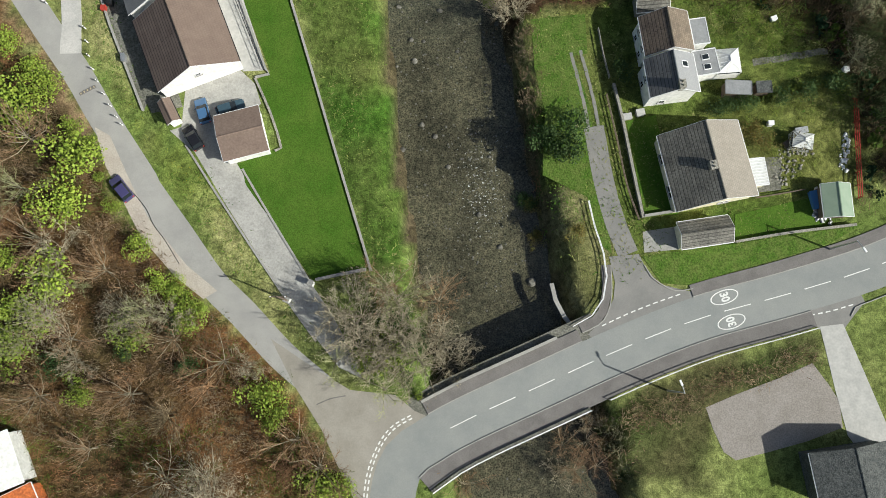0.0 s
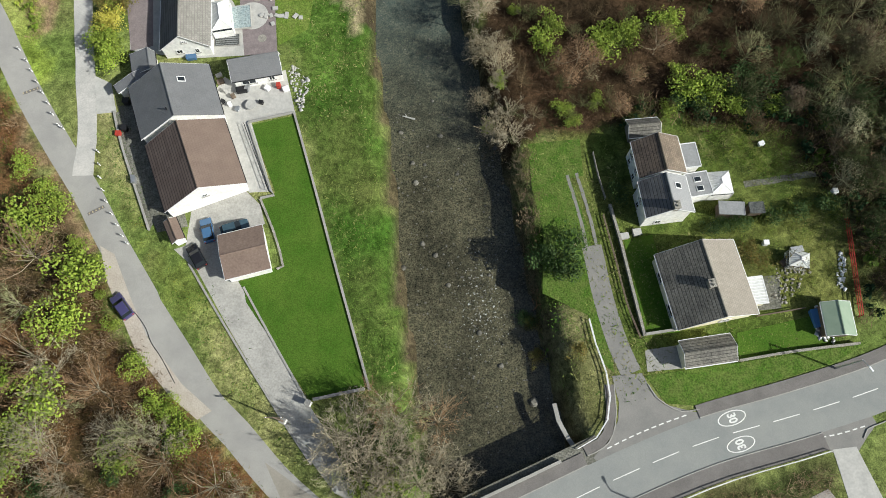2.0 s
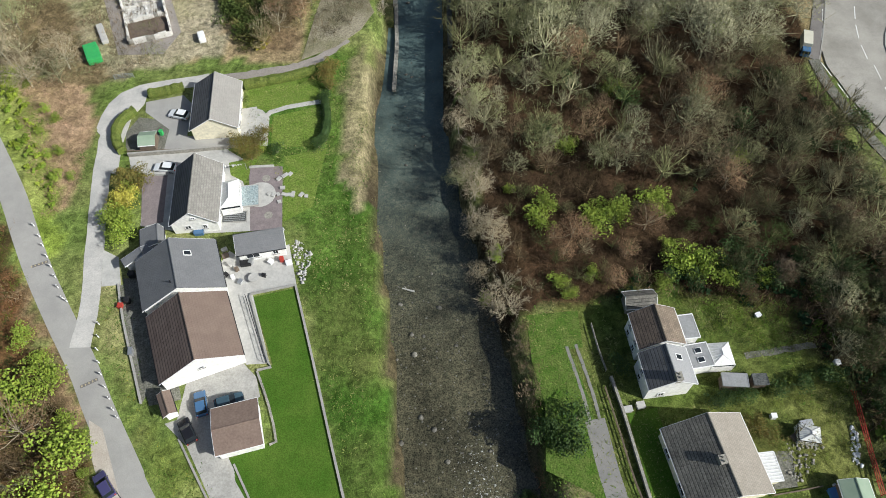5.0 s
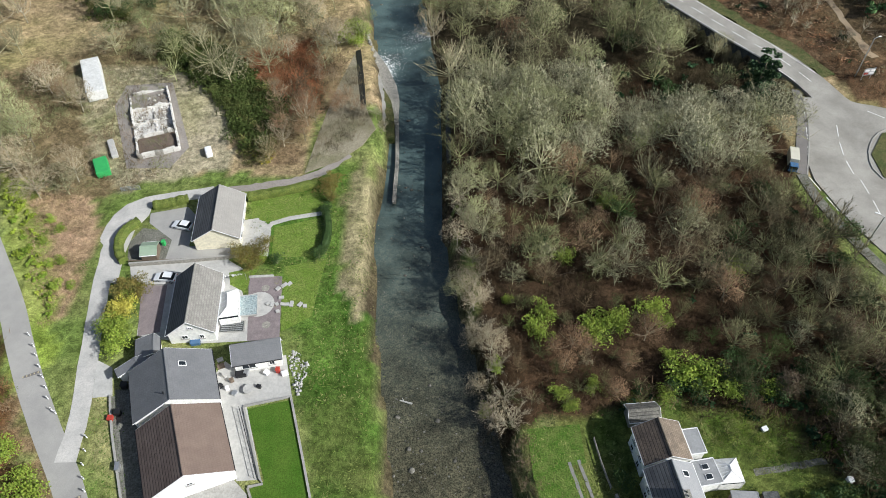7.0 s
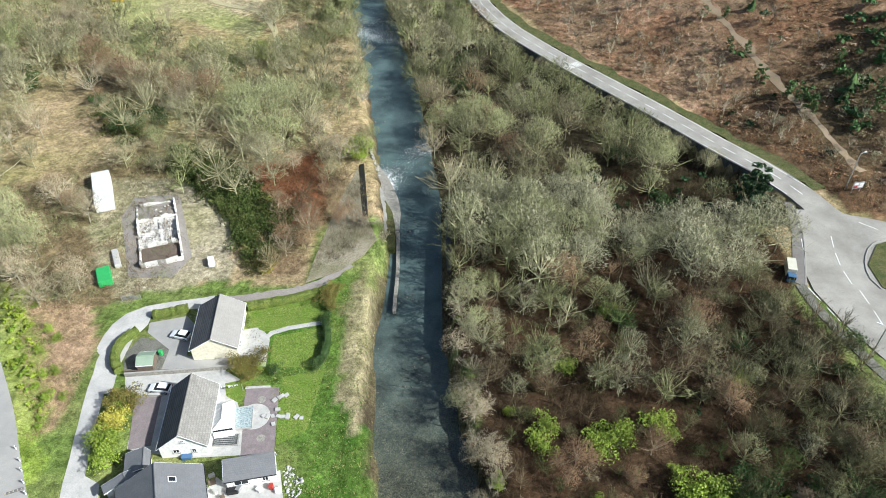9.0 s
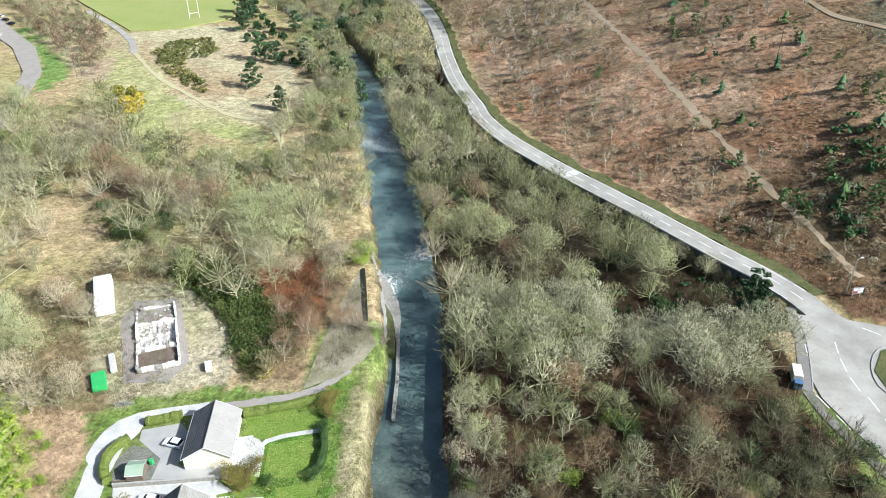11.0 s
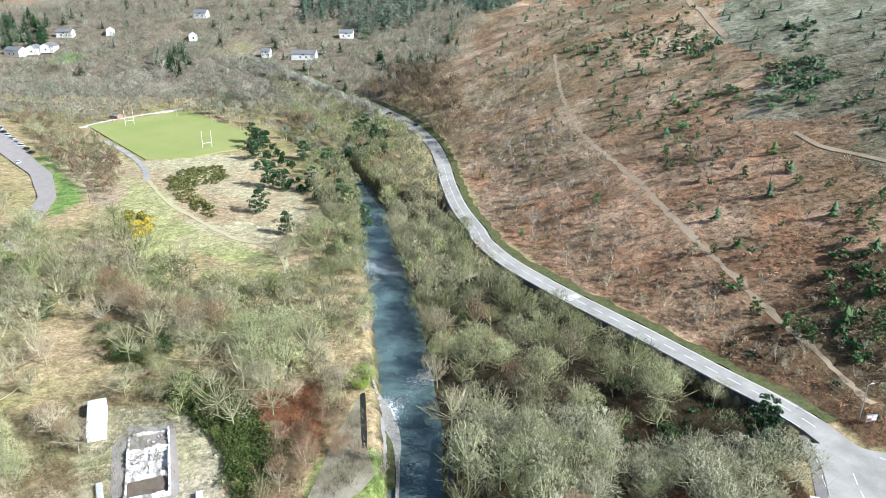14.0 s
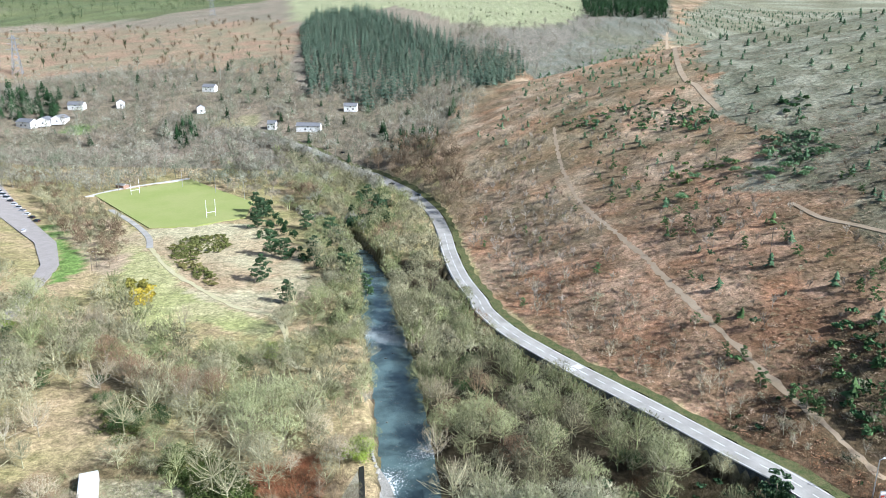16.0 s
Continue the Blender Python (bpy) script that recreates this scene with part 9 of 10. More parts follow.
stand("woodland", HAZY + MID[:3], sized(rng, ws, 0.6, 1.05), "olive budding trees below the road wall", rng, OLIVE + PALE + [(0.2, 0.19, 0.09)])
# stems tinted near black for the shade in the hollow
stand("undergrowth", BRUSH, sized(rng, scatter(rng, GLADE, 1.6), 0.8, 1.6), "brown dead stems in the hollow, darkened as in shade", rng, [(0.1, 0.06, 0.035), (0.075, 0.06, 0.033), (0.13, 0.095, 0.055)], category="undergrowth")
stand("undergrowth", BUSH, sized(rng, scatter(rng, GLADE, 4.5, 0.6), 0.5, 1.1), "dark ivy shrubs in the hollow below the road", rng, DARKS + GREENS[2:3], category="shrubs")
GARDEN_SCRUB = [(25.4, 57.3), (38.6, 59.5), (73.5, 62.7), (79.3, 42.3), (61.6, 21.6), (62.4, 36.9), (56.9, 50.1), (42.3, 54.2), (28.8, 55.2)]
stand("undergrowth", BRUSH, sized(rng, scatter(rng, GARDEN_SCRUB, 2.2), 0.8, 1.6), "scrub at the gardens' edge", rng, GREENS + BROWN, category="undergrowth")
stand("undergrowth", BUSH, sized(rng, scatter(rng, GARDEN_SCRUB, 3.0, 0.7), 0.4, 1.1), "dark green shrubs at the gardens' edge", rng, GREENS[2:3] + DARKS + GREENS[:2], category="shrubs")
EAST_TREES = [(41.5, 60.8), (71.8, 62.9), (96.2, 71.8), (90.3, 32.3), (66.1, 19.5), (59.7, 21.0), (61.3, 35.7), (56.6, 47.6)]
# dark evergreen and bare tints, darkened further to paint a cloud's shade
stand("woodland", MID, sized(rng, off_roads(scatter(rng, EAST_TREES, 6.5), 6), 0.55, 0.9), "dark leafless wood above the gardens, cloud shade in its colour", rng, [(0.1, 0.08, 0.055), (0.13, 0.1, 0.07), (0.06, 0.085, 0.035), (0.16, 0.13, 0.09)])
# shade behind the fence is put into these tints
stand("woodland", MID[:6], sized(rng, scatter(rng, GARDEN_END, 5.0), 0.6, 1.0), "tangled trees behind the garden fence, darkened as in shade", rng, [(0.09, 0.075, 0.05), (0.13, 0.1, 0.065), (0.07, 0.085, 0.035)])
BANK = [(11.0, 50.7), (13.2, 50.7), (14.6, 30.2), (15.1, 18.8), (13.5, 11.2), (12.3, 17.2), (12.3, 33.7)]
stand("undergrowth", BRUSH, sized(rng, scatter(rng, [(35.8, 52.6), (61.7, 52.6), (60.4, 39.0), (57.6, 26.0), (50.8, 24.3), (45.7, 32.9), (39.2, 36.4), (38.9, 45.3)], 1.3, 0.8), 0.3, 0.8), "rough grass and weeds in the gardens", rng, GREENS + [(0.26, 0.3, 0.06), (0.2, 0.26, 0.05), (0.3, 0.28, 0.14)], category="undergrowth")
stand("undergrowth", BRUSH, sized(rng, scatter(rng, [(39.5, 53.5), (52.0, 54.0), (55.5, 47.5), (47.5, 46.5), (43.5, 48.0), (40.5, 49.5)], 1.1), 0.3, 0.8), "bright tussocky grass behind the cottage", rng, [(0.24, 0.3, 0.05), (0.15, 0.24, 0.035), (0.32, 0.31, 0.13), (0.1, 0.16, 0.03)], category="undergrowth")
stand("undergrowth", BUSH, sized(rng, smooth_line([(40.5, 37.3), (44.0, 38.0), (49.8, 39.4), (55.9, 41.2), (60.0, 42.2)], 1.2), 0.35, 0.6), "overgrown hedge between the gardens", rng, [(0.1, 0.14, 0.03), (0.14, 0.18, 0.04), (0.08, 0.11, 0.03)], category="hedge")
stand("undergrowth", BRUSH, sized(rng, scatter(rng, BANK, 1.1), 0.5, 1.2), "dead brambles down the river bank", rng, RUSTS + BROWN, category="undergrowth")
NORTH_WEST = [(-97.0, 113.1), (-98.4, 136.3), (-91.9, 156.9), (-72.8, 146.9), (-60.4, 137.4), (-43.0, 137.5), (-29.7, 137.6), (-19.1, 147.3), (-22.1, 172.2), (-32.7, 211.2), (-32.3, 242.9), (-50.5, 288.7), (-67.6, 223.7), (-92.6, 232.5), (-126.9, 246.9), (-138.0, 231.5), (-169.4, 248.8)]
CLEARINGS = ([(-123.9, 196.7), (-113.8, 199.5), (-96.4, 178.2), (-83.0, 161.6), (-80.2, 151.3), (-87.9, 144.9), (-98.5, 141.7), (-106.4, 151.0), (-103.8, 165.4)],
             [(-171.5, 347.6), (-123.8, 295.6), (-106.8, 274.6), (-66.3, 250.5), (-50.8, 215.6), (-68.5, 210.7), (-86.6, 214.6), (-101.2, 233.7), (-136.9, 273.9)])


def off_clearings(pts, keep=0.18):
    for poly in CLEARINGS:
        pts = pts[~inside(pts[:, 0], pts[:, 1], poly) | (rng.uniform(size=len(pts)) < keep)]
    return pts


stand("woodland", MID, sized(rng, scatter(rng, RAMP_SCRUB, 4.2), 0.35, 0.75), "brown bare saplings above the weir slope", rng, BROWN + PALE[1:3])
stand("undergrowth", BRUSH, sized(rng, scatter(rng, [(-20.4, 148.0), (-17.6, 131.5), (-14.8, 123.4), (-18.0, 121.4), (-22.4, 116.6), (-27.6, 112.0), (-26.0, 128.0), (-23.4, 139.0)], 1.3, 0.85), 0.5, 1.2), "grey dead stems over the weir slope", rng, [(0.3, 0.26, 0.19), (0.2, 0.16, 0.1), (0.16, 0.16, 0.07)], category="undergrowth")
nw = off_clearings(off_roads(scatter(rng, NORTH_WEST, 8.2, 0.9), 5))
stand("woodland", MID + HAZY, sized(rng, nw, 0.75, 1.5), "pale leafless trees on the river's west bank", rng, [(0.45, 0.41, 0.25)] + PALE + OLIVE + [(0.4, 0.38, 0.21)])
WEST_EDGE = [(-80.6, 54.7), (-126.2, 141.8), (-112.9, 143.9), (-94.2, 118.5), (-84.3, 109.8), (-70.1, 100.1), (-84.5, 102.8), (-88.5, 104.2), (-77.7, 76.0)]
stand("woodland", MID, sized(rng, off_roads(scatter(rng, WEST_EDGE, 6), 6), 0.6, 1.1), "pale budding trees on the west slope", rng, PALE + OLIVE)
THICKET = [(-71.1, 157.7), (-68.3, 160.8), (-53.5, 152.3), (-40.6, 132.8), (-35.3, 117.3), (-35.4, 110.1), (-41.6, 111.6), (-48.3, 127.6), (-59.9, 143.4)]
BRIAR = [tuft_cloud(rng, 1.4, 1.3, 110, 0.17, 5) for _ in range(3)]
stand("gorse_thicket", BRIAR, sized(rng, np.concatenate([scatter(rng, BRAMBLE, 1.5), scatter(rng, THICKET, 1.5)]), 0.8, 1.6), "dark green gorse thicket with yellow flowers", rng, [(0.12, 0.14, 0.045), (0.09, 0.12, 0.035), (0.15, 0.15, 0.05), (0.34, 0.29, 0.05)], category="shrubs")
stand("gorse_thicket", BRIAR, sized(rng, scatter(rng, [(-101.3, 186.0), (-90.5, 186.3), (-79.5, 163.9), (-83.9, 158.0), (-93.3, 169.5)], 2.4), 0.8, 1.5), "gorse and bramble among bare trees", rng, [(0.1, 0.13, 0.04), (0.15, 0.16, 0.05), (0.3, 0.27, 0.06)], category="shrubs")
GREEN_SLOPE = [(-90.7, 106.8), (-84.3, 103.8), (-77.2, 91.7), (-69.4, 78.5), (-66.2, 66.9), (-65.2, 58.9), (-67.6, 58.8), (-75.0, 78.2)]
stand("undergrowth", BUSH, sized(rng, off_roads(scatter(rng, GREEN_SLOPE, 1.8), 3.8), 0.3, 0.7), "bright green scrub on the bank", rng, [(0.34, 0.42, 0.06), (0.24, 0.34, 0.05)], category="undergrowth")
stand("undergrowth", BRUSH, sized(rng, scatter(rng, WEST_BANK, 1.5), 0.5, 1.0), "dead bracken on the bank", rng, [(0.54, 0.37, 0.25), (0.45, 0.3, 0.19)], category="undergrowth")
stand("undergrowth", BRUSH, sized(rng, scatter(rng, WEST_SCRUB, 2.2), 0.6, 1.3), "tan scrub round the ruin", rng, RUSTS[2:] + OLIVE, category="undergrowth")
stand("undergrowth", BRUSH, sized(rng, scatter(rng, RUSTY, 1.4), 0.7, 1.3), "rust-red bracken above the weir", rng, [(0.34, 0.14, 0.07), (0.28, 0.13, 0.07)], category="undergrowth")

BLADES = []
for _ in range(5):
    segs = []
    for k in range(9):
        p = np.array([*rng.normal(0, 0.8, 2), 0.0])
        segs.append((*p, *(p + np.array([*rng.normal(0, 0.35, 2), rng.uniform(0.15, 0.5)])), 0.11, 0))
    BLADES.append(spikes_mesh(segs, 1))
GRASSY = [(0.1, 0.19, 0.03), (0.15, 0.235, 0.045), (0.23, 0.27, 0.08), (0.33, 0.32, 0.13), (0.08, 0.16, 0.025)]
for poly, gap, words in ((MEADOW, 1.15, "rough riverside grass"), (EAST_GARDEN, 0.95, "rough garden grass"), (NORTH_GREEN, 1.2, "rough grass beside the river"), (LEFT_VERGE, 1.0, "rough grass beside the lane"), (LEFT_VERGE_LOW, 1.0, "rough grass between lane and drive"), (RUIN_YARD, 1.5, "dry grass round the ruin")):
    dry = [(0.4, 0.35, 0.2), (0.28, 0.27, 0.12), (0.36, 0.3, 0.19)] if poly is RUIN_YARD else GRASSY
    places = scatter(rng, poly, gap, 0.8)
    places = places[~inside(places[:, 0], places[:, 1], LAWN)]
    stand("grass_tufts", BLADES, sized(rng, off_buildings(off_roads(places, 2.6)), 0.3, 0.8), words + " in tufts", rng, dry, category="grass")
for poly in (LEFT_VERGE, LEFT_VERGE_LOW):
    stand("dandelions", BLADES, sized(rng, off_roads(scatter(rng, poly, 1.3, 0.55), 2.6), 0.1, 0.22), "yellow dandelions in the verge", rng, [(0.6, 0.48, 0.04), (0.5, 0.42, 0.05)], category="flowers")

SOUTH_SCRUB = [(23.3, -7.5), (32.9, -4.1), (44.2, -0.6), (52.4, 2.4), (52.5, -0.2), (45.6, -2.4), (36.8, -5.6), (32.7, -7.9), (26.3, -9.5)]
stand("undergrowth", BRUSH, sized(rng, scatter(rng, SOUTH_SCRUB, 1.2), 0.6, 1.2), "brown brambles below the road", rng, RUSTS + GREENS[:2], category="undergrowth")
SOUTH_BANK = [(16.9, -9.5), (23.3, -6.4), (25.6, -9.5), (26.0, -17.0), (21.4, -17.0)]
stand("undergrowth", BRUSH, sized(rng, scatter(rng, SOUTH_BANK, 1.2), 0.7, 1.4), "pale dead scrub on the river bank", rng, PALE + BROWN, category="undergrowth")

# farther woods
# far wood tints, paled towards grey to stand for haze
HAZE_GREYS = [(0.36, 0.335, 0.27), (0.4, 0.375, 0.3), (0.31, 0.275, 0.215), (0.37, 0.36, 0.27), (0.26, 0.275, 0.19), (0.34, 0.285, 0.225)]
FAR_WEST = [(-211.4, 286.8), (-183.0, 287.5), (-152.2, 261.6), (-138.8, 276.3), (-113.5, 239.5), (-95.1, 240.1), (-67.0, 220.5), (-44.5, 203.8), (-39.6, 241.8), (-43.7, 302.8), (-44.4, 350.7), (-38.7, 266.0), (-23.2, 182.1), (-27.7, 163.8), (-33.5, 148.3), (-59.4, 181.3), (-76.2, 187.7), (-100.9, 194.2), (-103.9, 183.1), (-116.2, 179.0), (-132.3, 170.0)]
fw = off_clearings(off_roads(scatter(rng, FAR_WEST, 8.5, 0.9), 5))
stand("woodland", FAR, sized(rng, fw, 0.75, 1.35), "pale leafless trees on the valley floor", rng, [(0.47, 0.43, 0.27)] + PALE + OLIVE + [(0.42, 0.4, 0.23)], mottle=0.1)
RIVERSIDE = [(-76.5, 398.5), (-106.7, 478.4), (-146.0, 578.3), (-84.8, 541.8), (-36.2, 476.8), (-7.0, 375.4), (-0.4, 304.5), (8.5, 255.0), (16.0, 233.0), (-5.3, 204.8), (-18.9, 242.6), (-25.3, 295.4), (-32.8, 351.2), (-47.2, 373.7), (-33.6, 303.3), (-31.3, 242.2), (-36.5, 221.5), (-47.8, 241.6), (-55.0, 294.4), (-71.2, 338.8)]
rs = off_roads(scatter(rng, RIVERSIDE, 7.5), 7)
stand("woodland", FAR, sized(rng, rs, 0.75, 1.35), "leafless trees along the upper river", rng, PALE + OLIVE + BROWN[:1], mottle=0.1)
WEST_FLANK = [(-315.7, 441.0), (-345.6, 497.2), (-313.4, 496.8), (-257.7, 433.4), (-220.0, 377.4), (-174.7, 324.5), (-149.2, 298.9), (-162.1, 345.6), (-202.4, 406.9), (-238.5, 444.7), (-308.9, 517.5), (-388.5, 550.4)]
stand("woodland", FAR, sized(rng, scatter(rng, WEST_FLANK, 6.5), 0.6, 1.0), "leafless scrub beside the car park", rng, PALE + BROWN, mottle=0.1)
BELT = [(-312.6, 436.7), (-287.7, 480.1), (-244.7, 457.3), (-226.9, 467.5), (-203.9, 508.0), (-136.2, 472.2), (-136.4, 537.2), (-120.1, 589.4), (-144.9, 616.4), (-172.4, 608.0), (-216.9, 658.2), (-273.0, 640.9), (-273.7, 571.7), (-326.5, 566.8), (-394.5, 560.1)]
stand("woodland", MIST, sized(rng, off_roads(scatter(rng, BELT, 7), 4), 0.7, 1.35), "belt of tall leafless trees behind the pitch", rng, HAZE_GREYS, mottle=0.1)
stand("woodland", MIST, sized(rng, off_roads(scatter(rng, HAMLET, 8.8, 0.95), 3), 0.7, 1.35), "leafless trees round the hillside hamlet", rng, HAZE_GREYS, mottle=0.1)
stand("conifers", FIR, sized(rng, off_roads(scatter(rng, HAMLET, 18, 0.28), 6), 0.35, 0.85), "dark conifers scattered round the hamlet", rng, DARKS + [(0.07, 0.11, 0.05)])
PITCH_SIDE = [(-183.0, 508.0), (-126.0, 452.0), (-81.3, 405.0), (-85.4, 500.7), (-123.8, 544.1), (-158.1, 554.4), (-182.9, 530.6)]
ps = scatter(rng, PITCH_SIDE, 8.0)
ps = ps[~inside(ps[:, 0], ps[:, 1], PITCH)]
stand("woodland", FAR, sized(rng, off_roads(ps, 5), 0.7, 1.25), "leafless trees between pitch and river", rng, HAZE_GREYS + PALE[1:2] + BROWN[:1], mottle=0.1)
bend = AROAD_LINE[(AROAD_LINE[:, 1] > 480) & (AROAD_LINE[:, 1] < 620)]
bend = np.repeat(bend, 2, 0) + rng.uniform([-17, -12], [-8, -5], (2 * len(bend), 2))
stand("woodland", FAR, sized(rng, off_roads(bend[::2], 5.5), 1.0, 1.5), "tall bare trees below the bend of the road", rng, HAZE_GREYS, mottle=0.1)
SPUR = [(-67.3, 541.9), (-43.2, 572.4), (-1.9, 552.6), (13.6, 462.3), (11.5, 368.8), (2.4, 405.7), (-12.4, 458.1), (-37.6, 495.8)]
stand("woodland", FAR, sized(rng, off_roads(scatter(rng, SPUR, 8), 7), 0.9, 1.5), "brown birch wood on the spur", rng, BROWN, mottle=0.1)
stand("scrub", TWIGGY, sized(rng, scatter(rng, FAR_SLOPE, 20, 0.75), 0.5, 1.9), "brown scrub on the far slope", rng, HAZE_GREYS[1:3] + BROWN[:2] + [(0.13, 0.15, 0.08), (0.2, 0.2, 0.12)], mottle=0.1)
stand("plantation", MIST, sized(rng, scatter(rng, TOP_WOOD, 38), 1.2, 2.0), "green conifer wood on the far skyline", rng, [(0.1, 0.14, 0.07), (0.13, 0.16, 0.08), (0.08, 0.12, 0.06)], mottle=0.1)
HIGH_WOOD = [(69.1, 1073.3), (106.2, 885.6), (39.9, 788.6), (3.1, 1021.8), (22.1, 1224.6)]
stand("woodland", MIST, sized(rng, scatter(rng, HIGH_WOOD, 15), 1.2, 1.8), "brown wood in the side valley", rng, HAZE_GREYS, mottle=0.1)
stand("scrub", MIST, sized(rng, scatter(rng, SIDE_SLOPE, 22, 0.6), 0.7, 1.4), "grey-brown scrub on the side valley's slope", rng, HAZE_GREYS, mottle=0.1)
# trees that lean over the water
bank = []
for y in np.arange(168, 440, 4.4):
    for side in (-1, 1):
        if rng.uniform() < 0.75:
            bank.append((np.interp(y, RIVER_Y, RIVER_X) + side * (np.interp(y, RIVER_Y, RIVER_W) + rng.uniform(0.2, 3.0)), y + rng.uniform(-2, 2), rng.uniform(0.5, 1.0) * (1.25 if y > 240 else 1.0)))
bank = np.array(bank)
stand("woodland", MID + HAZY, bank[bank[:, 1] < 300], "pale leafless trees leaning over the river", rng, PALE + OLIVE + HAZE_GREYS[:2])
stand("woodland", FAR, bank[bank[:, 1] >= 300], "leafless trees leaning over the upper river", rng, PALE + OLIVE + HAZE_GREYS[:2], mottle=0.1)

for pts in ([(3.5, 1304.7), (113.2, 1431.7), (242.3, 1562.8), (424.2, 1839.9)], [(-149.9, 1841.9), (4.1, 1674.8), (92.2, 1447.1)], [(255.9, 2064.9), (266.9, 1641.6), (269.0, 1390.4)]):
    line = smooth_line(pts, 22.0)
    stand("far_hedge", TWIGGY, sized(rng, line + rng.normal(0, 3, line.shape), 0.5, 1.2), "hedgerow between pale fields", rng, [(0.14, 0.17, 0.1), (0.2, 0.2, 0.13)], category="hedge", mottle=0.1)
# conifers
PLANTATION = [(-137.9, 699.5), (-166.0, 833.6), (-227.5, 1110.3), (-243.3, 1344.2), (-172.7, 1443.1), (-49.9, 1152.0), (3.0, 999.8), (74.7, 927.0), (97.4, 868.5), (47.9, 724.1), (-3.3, 785.7), (-42.0, 711.8), (-76.4, 667.0), (-113.2, 738.8)]
# plantation greens lightened and blued: haze put into the tints
stand("plantation", SLIM, sized(rng, scatter(rng, PLANTATION, 8.6), 0.75, 1.6), "dense green conifer plantation, paled as by haze", rng, [(0.14, 0.19, 0.135), (0.125, 0.175, 0.125), (0.155, 0.205, 0.145)])
for nm, poly, gap, lo, hi in (("a", [(-246.1, 609.7), (-239.0, 646.4), (-214.4, 610.3), (-217.6, 583.6), (-231.5, 583.2)], 9, 0.7, 1.0), ("b", [(-412.8, 635.9), (-454.5, 734.1), (-386.1, 713.2), (-350.6, 642.5), (-383.6, 637.4)], 11, 0.8, 1.2), ("c", [(-110.1, 377.2), (-119.4, 451.1), (-93.0, 384.4), (-71.2, 338.8), (-59.5, 373.2), (-41.9, 330.1), (-37.7, 295.0), (-53.8, 302.5), (-72.7, 319.3), (-90.9, 338.2)], 9, 0.5, 0.85),
                              ("d", [(-57.3, 379.4), (-57.9, 462.9), (-39.0, 463.2), (-32.8, 387.1), (-44.1, 373.9)], 7, 0.8, 1.2), ("e", [(-60.8, 612.8), (-6.7, 582.2), (-5.8, 520.5), (-47.1, 564.2)], 9, 0.6, 0.9), ("f", [(357.6, 2021.2), (604.3, 2080.5), (396.2, 1355.3), (256.6, 1382.3)], 20, 1.2, 1.6), ("g", [(-131.1, 563.3), (-126.1, 595.9), (-109.6, 557.7), (-116.9, 537.9)], 7, 0.6, 0.9)):
    stand("conifers", BUSHY if nm in "cdg" else FIR, sized(rng, off_roads(scatter(rng, poly, gap), 5), lo, hi), "clump of dark green conifers", rng, DARKS)
HILL_A = [(14.7, 509.3), (50.5, 609.4), (137.6, 865.0), (337.8, 1146.8), (164.8, 430.0), (132.8, 304.3), (124.6, 226.0), (130.9, 197.6), (110.7, 157.5), (101.8, 192.0), (87.7, 256.3), (86.3, 370.3), (71.8, 485.4), (38.7, 449.9)]
stand("young_conifers", PINE, sized(rng, off_tracks(scatter(rng, HILL_A, 9.0, 0.45), 3.5), 0.4, 1.5), "scattered young conifers on the hillside", rng, [(0.1, 0.165, 0.085), (0.13, 0.2, 0.105), (0.12, 0.19, 0.07)])
HILL_B = [(72.4, 490.5), (119.7, 498.2), (155.8, 491.2), (162.6, 433.2), (143.2, 413.6), (109.5, 450.4), (95.9, 452.2)]
stand("young_conifers", PINE, sized(rng, scatter(rng, HILL_B, 7, 0.5), 0.5, 1.4), "young conifers below the forestry track", rng, [(0.08, 0.14, 0.075), (0.11, 0.17, 0.09)])
HILL_C = [(163.2, 375.8), (186.3, 358.0), (179.0, 326.8), (163.6, 315.0), (152.0, 340.5)] 
stand("rhododendrons", BUSH, sized(rng, scatter(rng, HILL_C, 4.0, 0.9), 0.9, 1.8), "thicket of glossy green shrubs on the hillside", rng, [(0.18, 0.26, 0.14), (0.14, 0.21, 0.11), (0.21, 0.29, 0.16)], category="shrubs")
HILL_D = [(121.1, 370.2), (148.4, 344.9), (140.4, 323.9), (121.2, 326.8), (103.7, 348.0)]
stand("rhododendrons", BUSH, sized(rng, scatter(rng, HILL_D, 5.0, 0.5), 0.8, 1.5), "green shrubs on the hillside", rng, [(0.14, 0.2, 0.1), (0.19, 0.25, 0.09)], category="shrubs")
HILL_E = [(387.3, 1287.7), (692.7, 2159.9), (1505.3, 3311.6), (2251.3, 3877.9), (2520.3, 3709.8), (166.0, 221.7), (153.3, 240.4), (146.6, 297.9), (164.8, 430.0)]
stand("young_conifers", PINELET, sized(rng, keep_near(scatter(rng, HILL_E, 16, 0.5)), 0.7, 1.3), "scattered young conifers on the upper hill", rng, [(0.08, 0.13, 0.07), (0.1, 0.15, 0.085)])
stand("hill_scrub", TUFT, sized(rng, rng.permutation(keep_near(scatter(rng, HILL_E, 7, 0.8)))[:6000], 0.9, 2.2), "low green-grey scrub on the upper hill", rng, [(0.22, 0.23, 0.14), (0.3, 0.27, 0.18), (0.17, 0.2, 0.11), (0.37, 0.28, 0.2), (0.24, 0.25, 0.15)], category="undergrowth")
BIRCH_BAND = [(88.0, 260.0), (104.0, 246.0), (124.0, 256.0), (132.0, 290.0), (126.0, 320.0), (108.0, 300.0), (92.0, 284.0)]
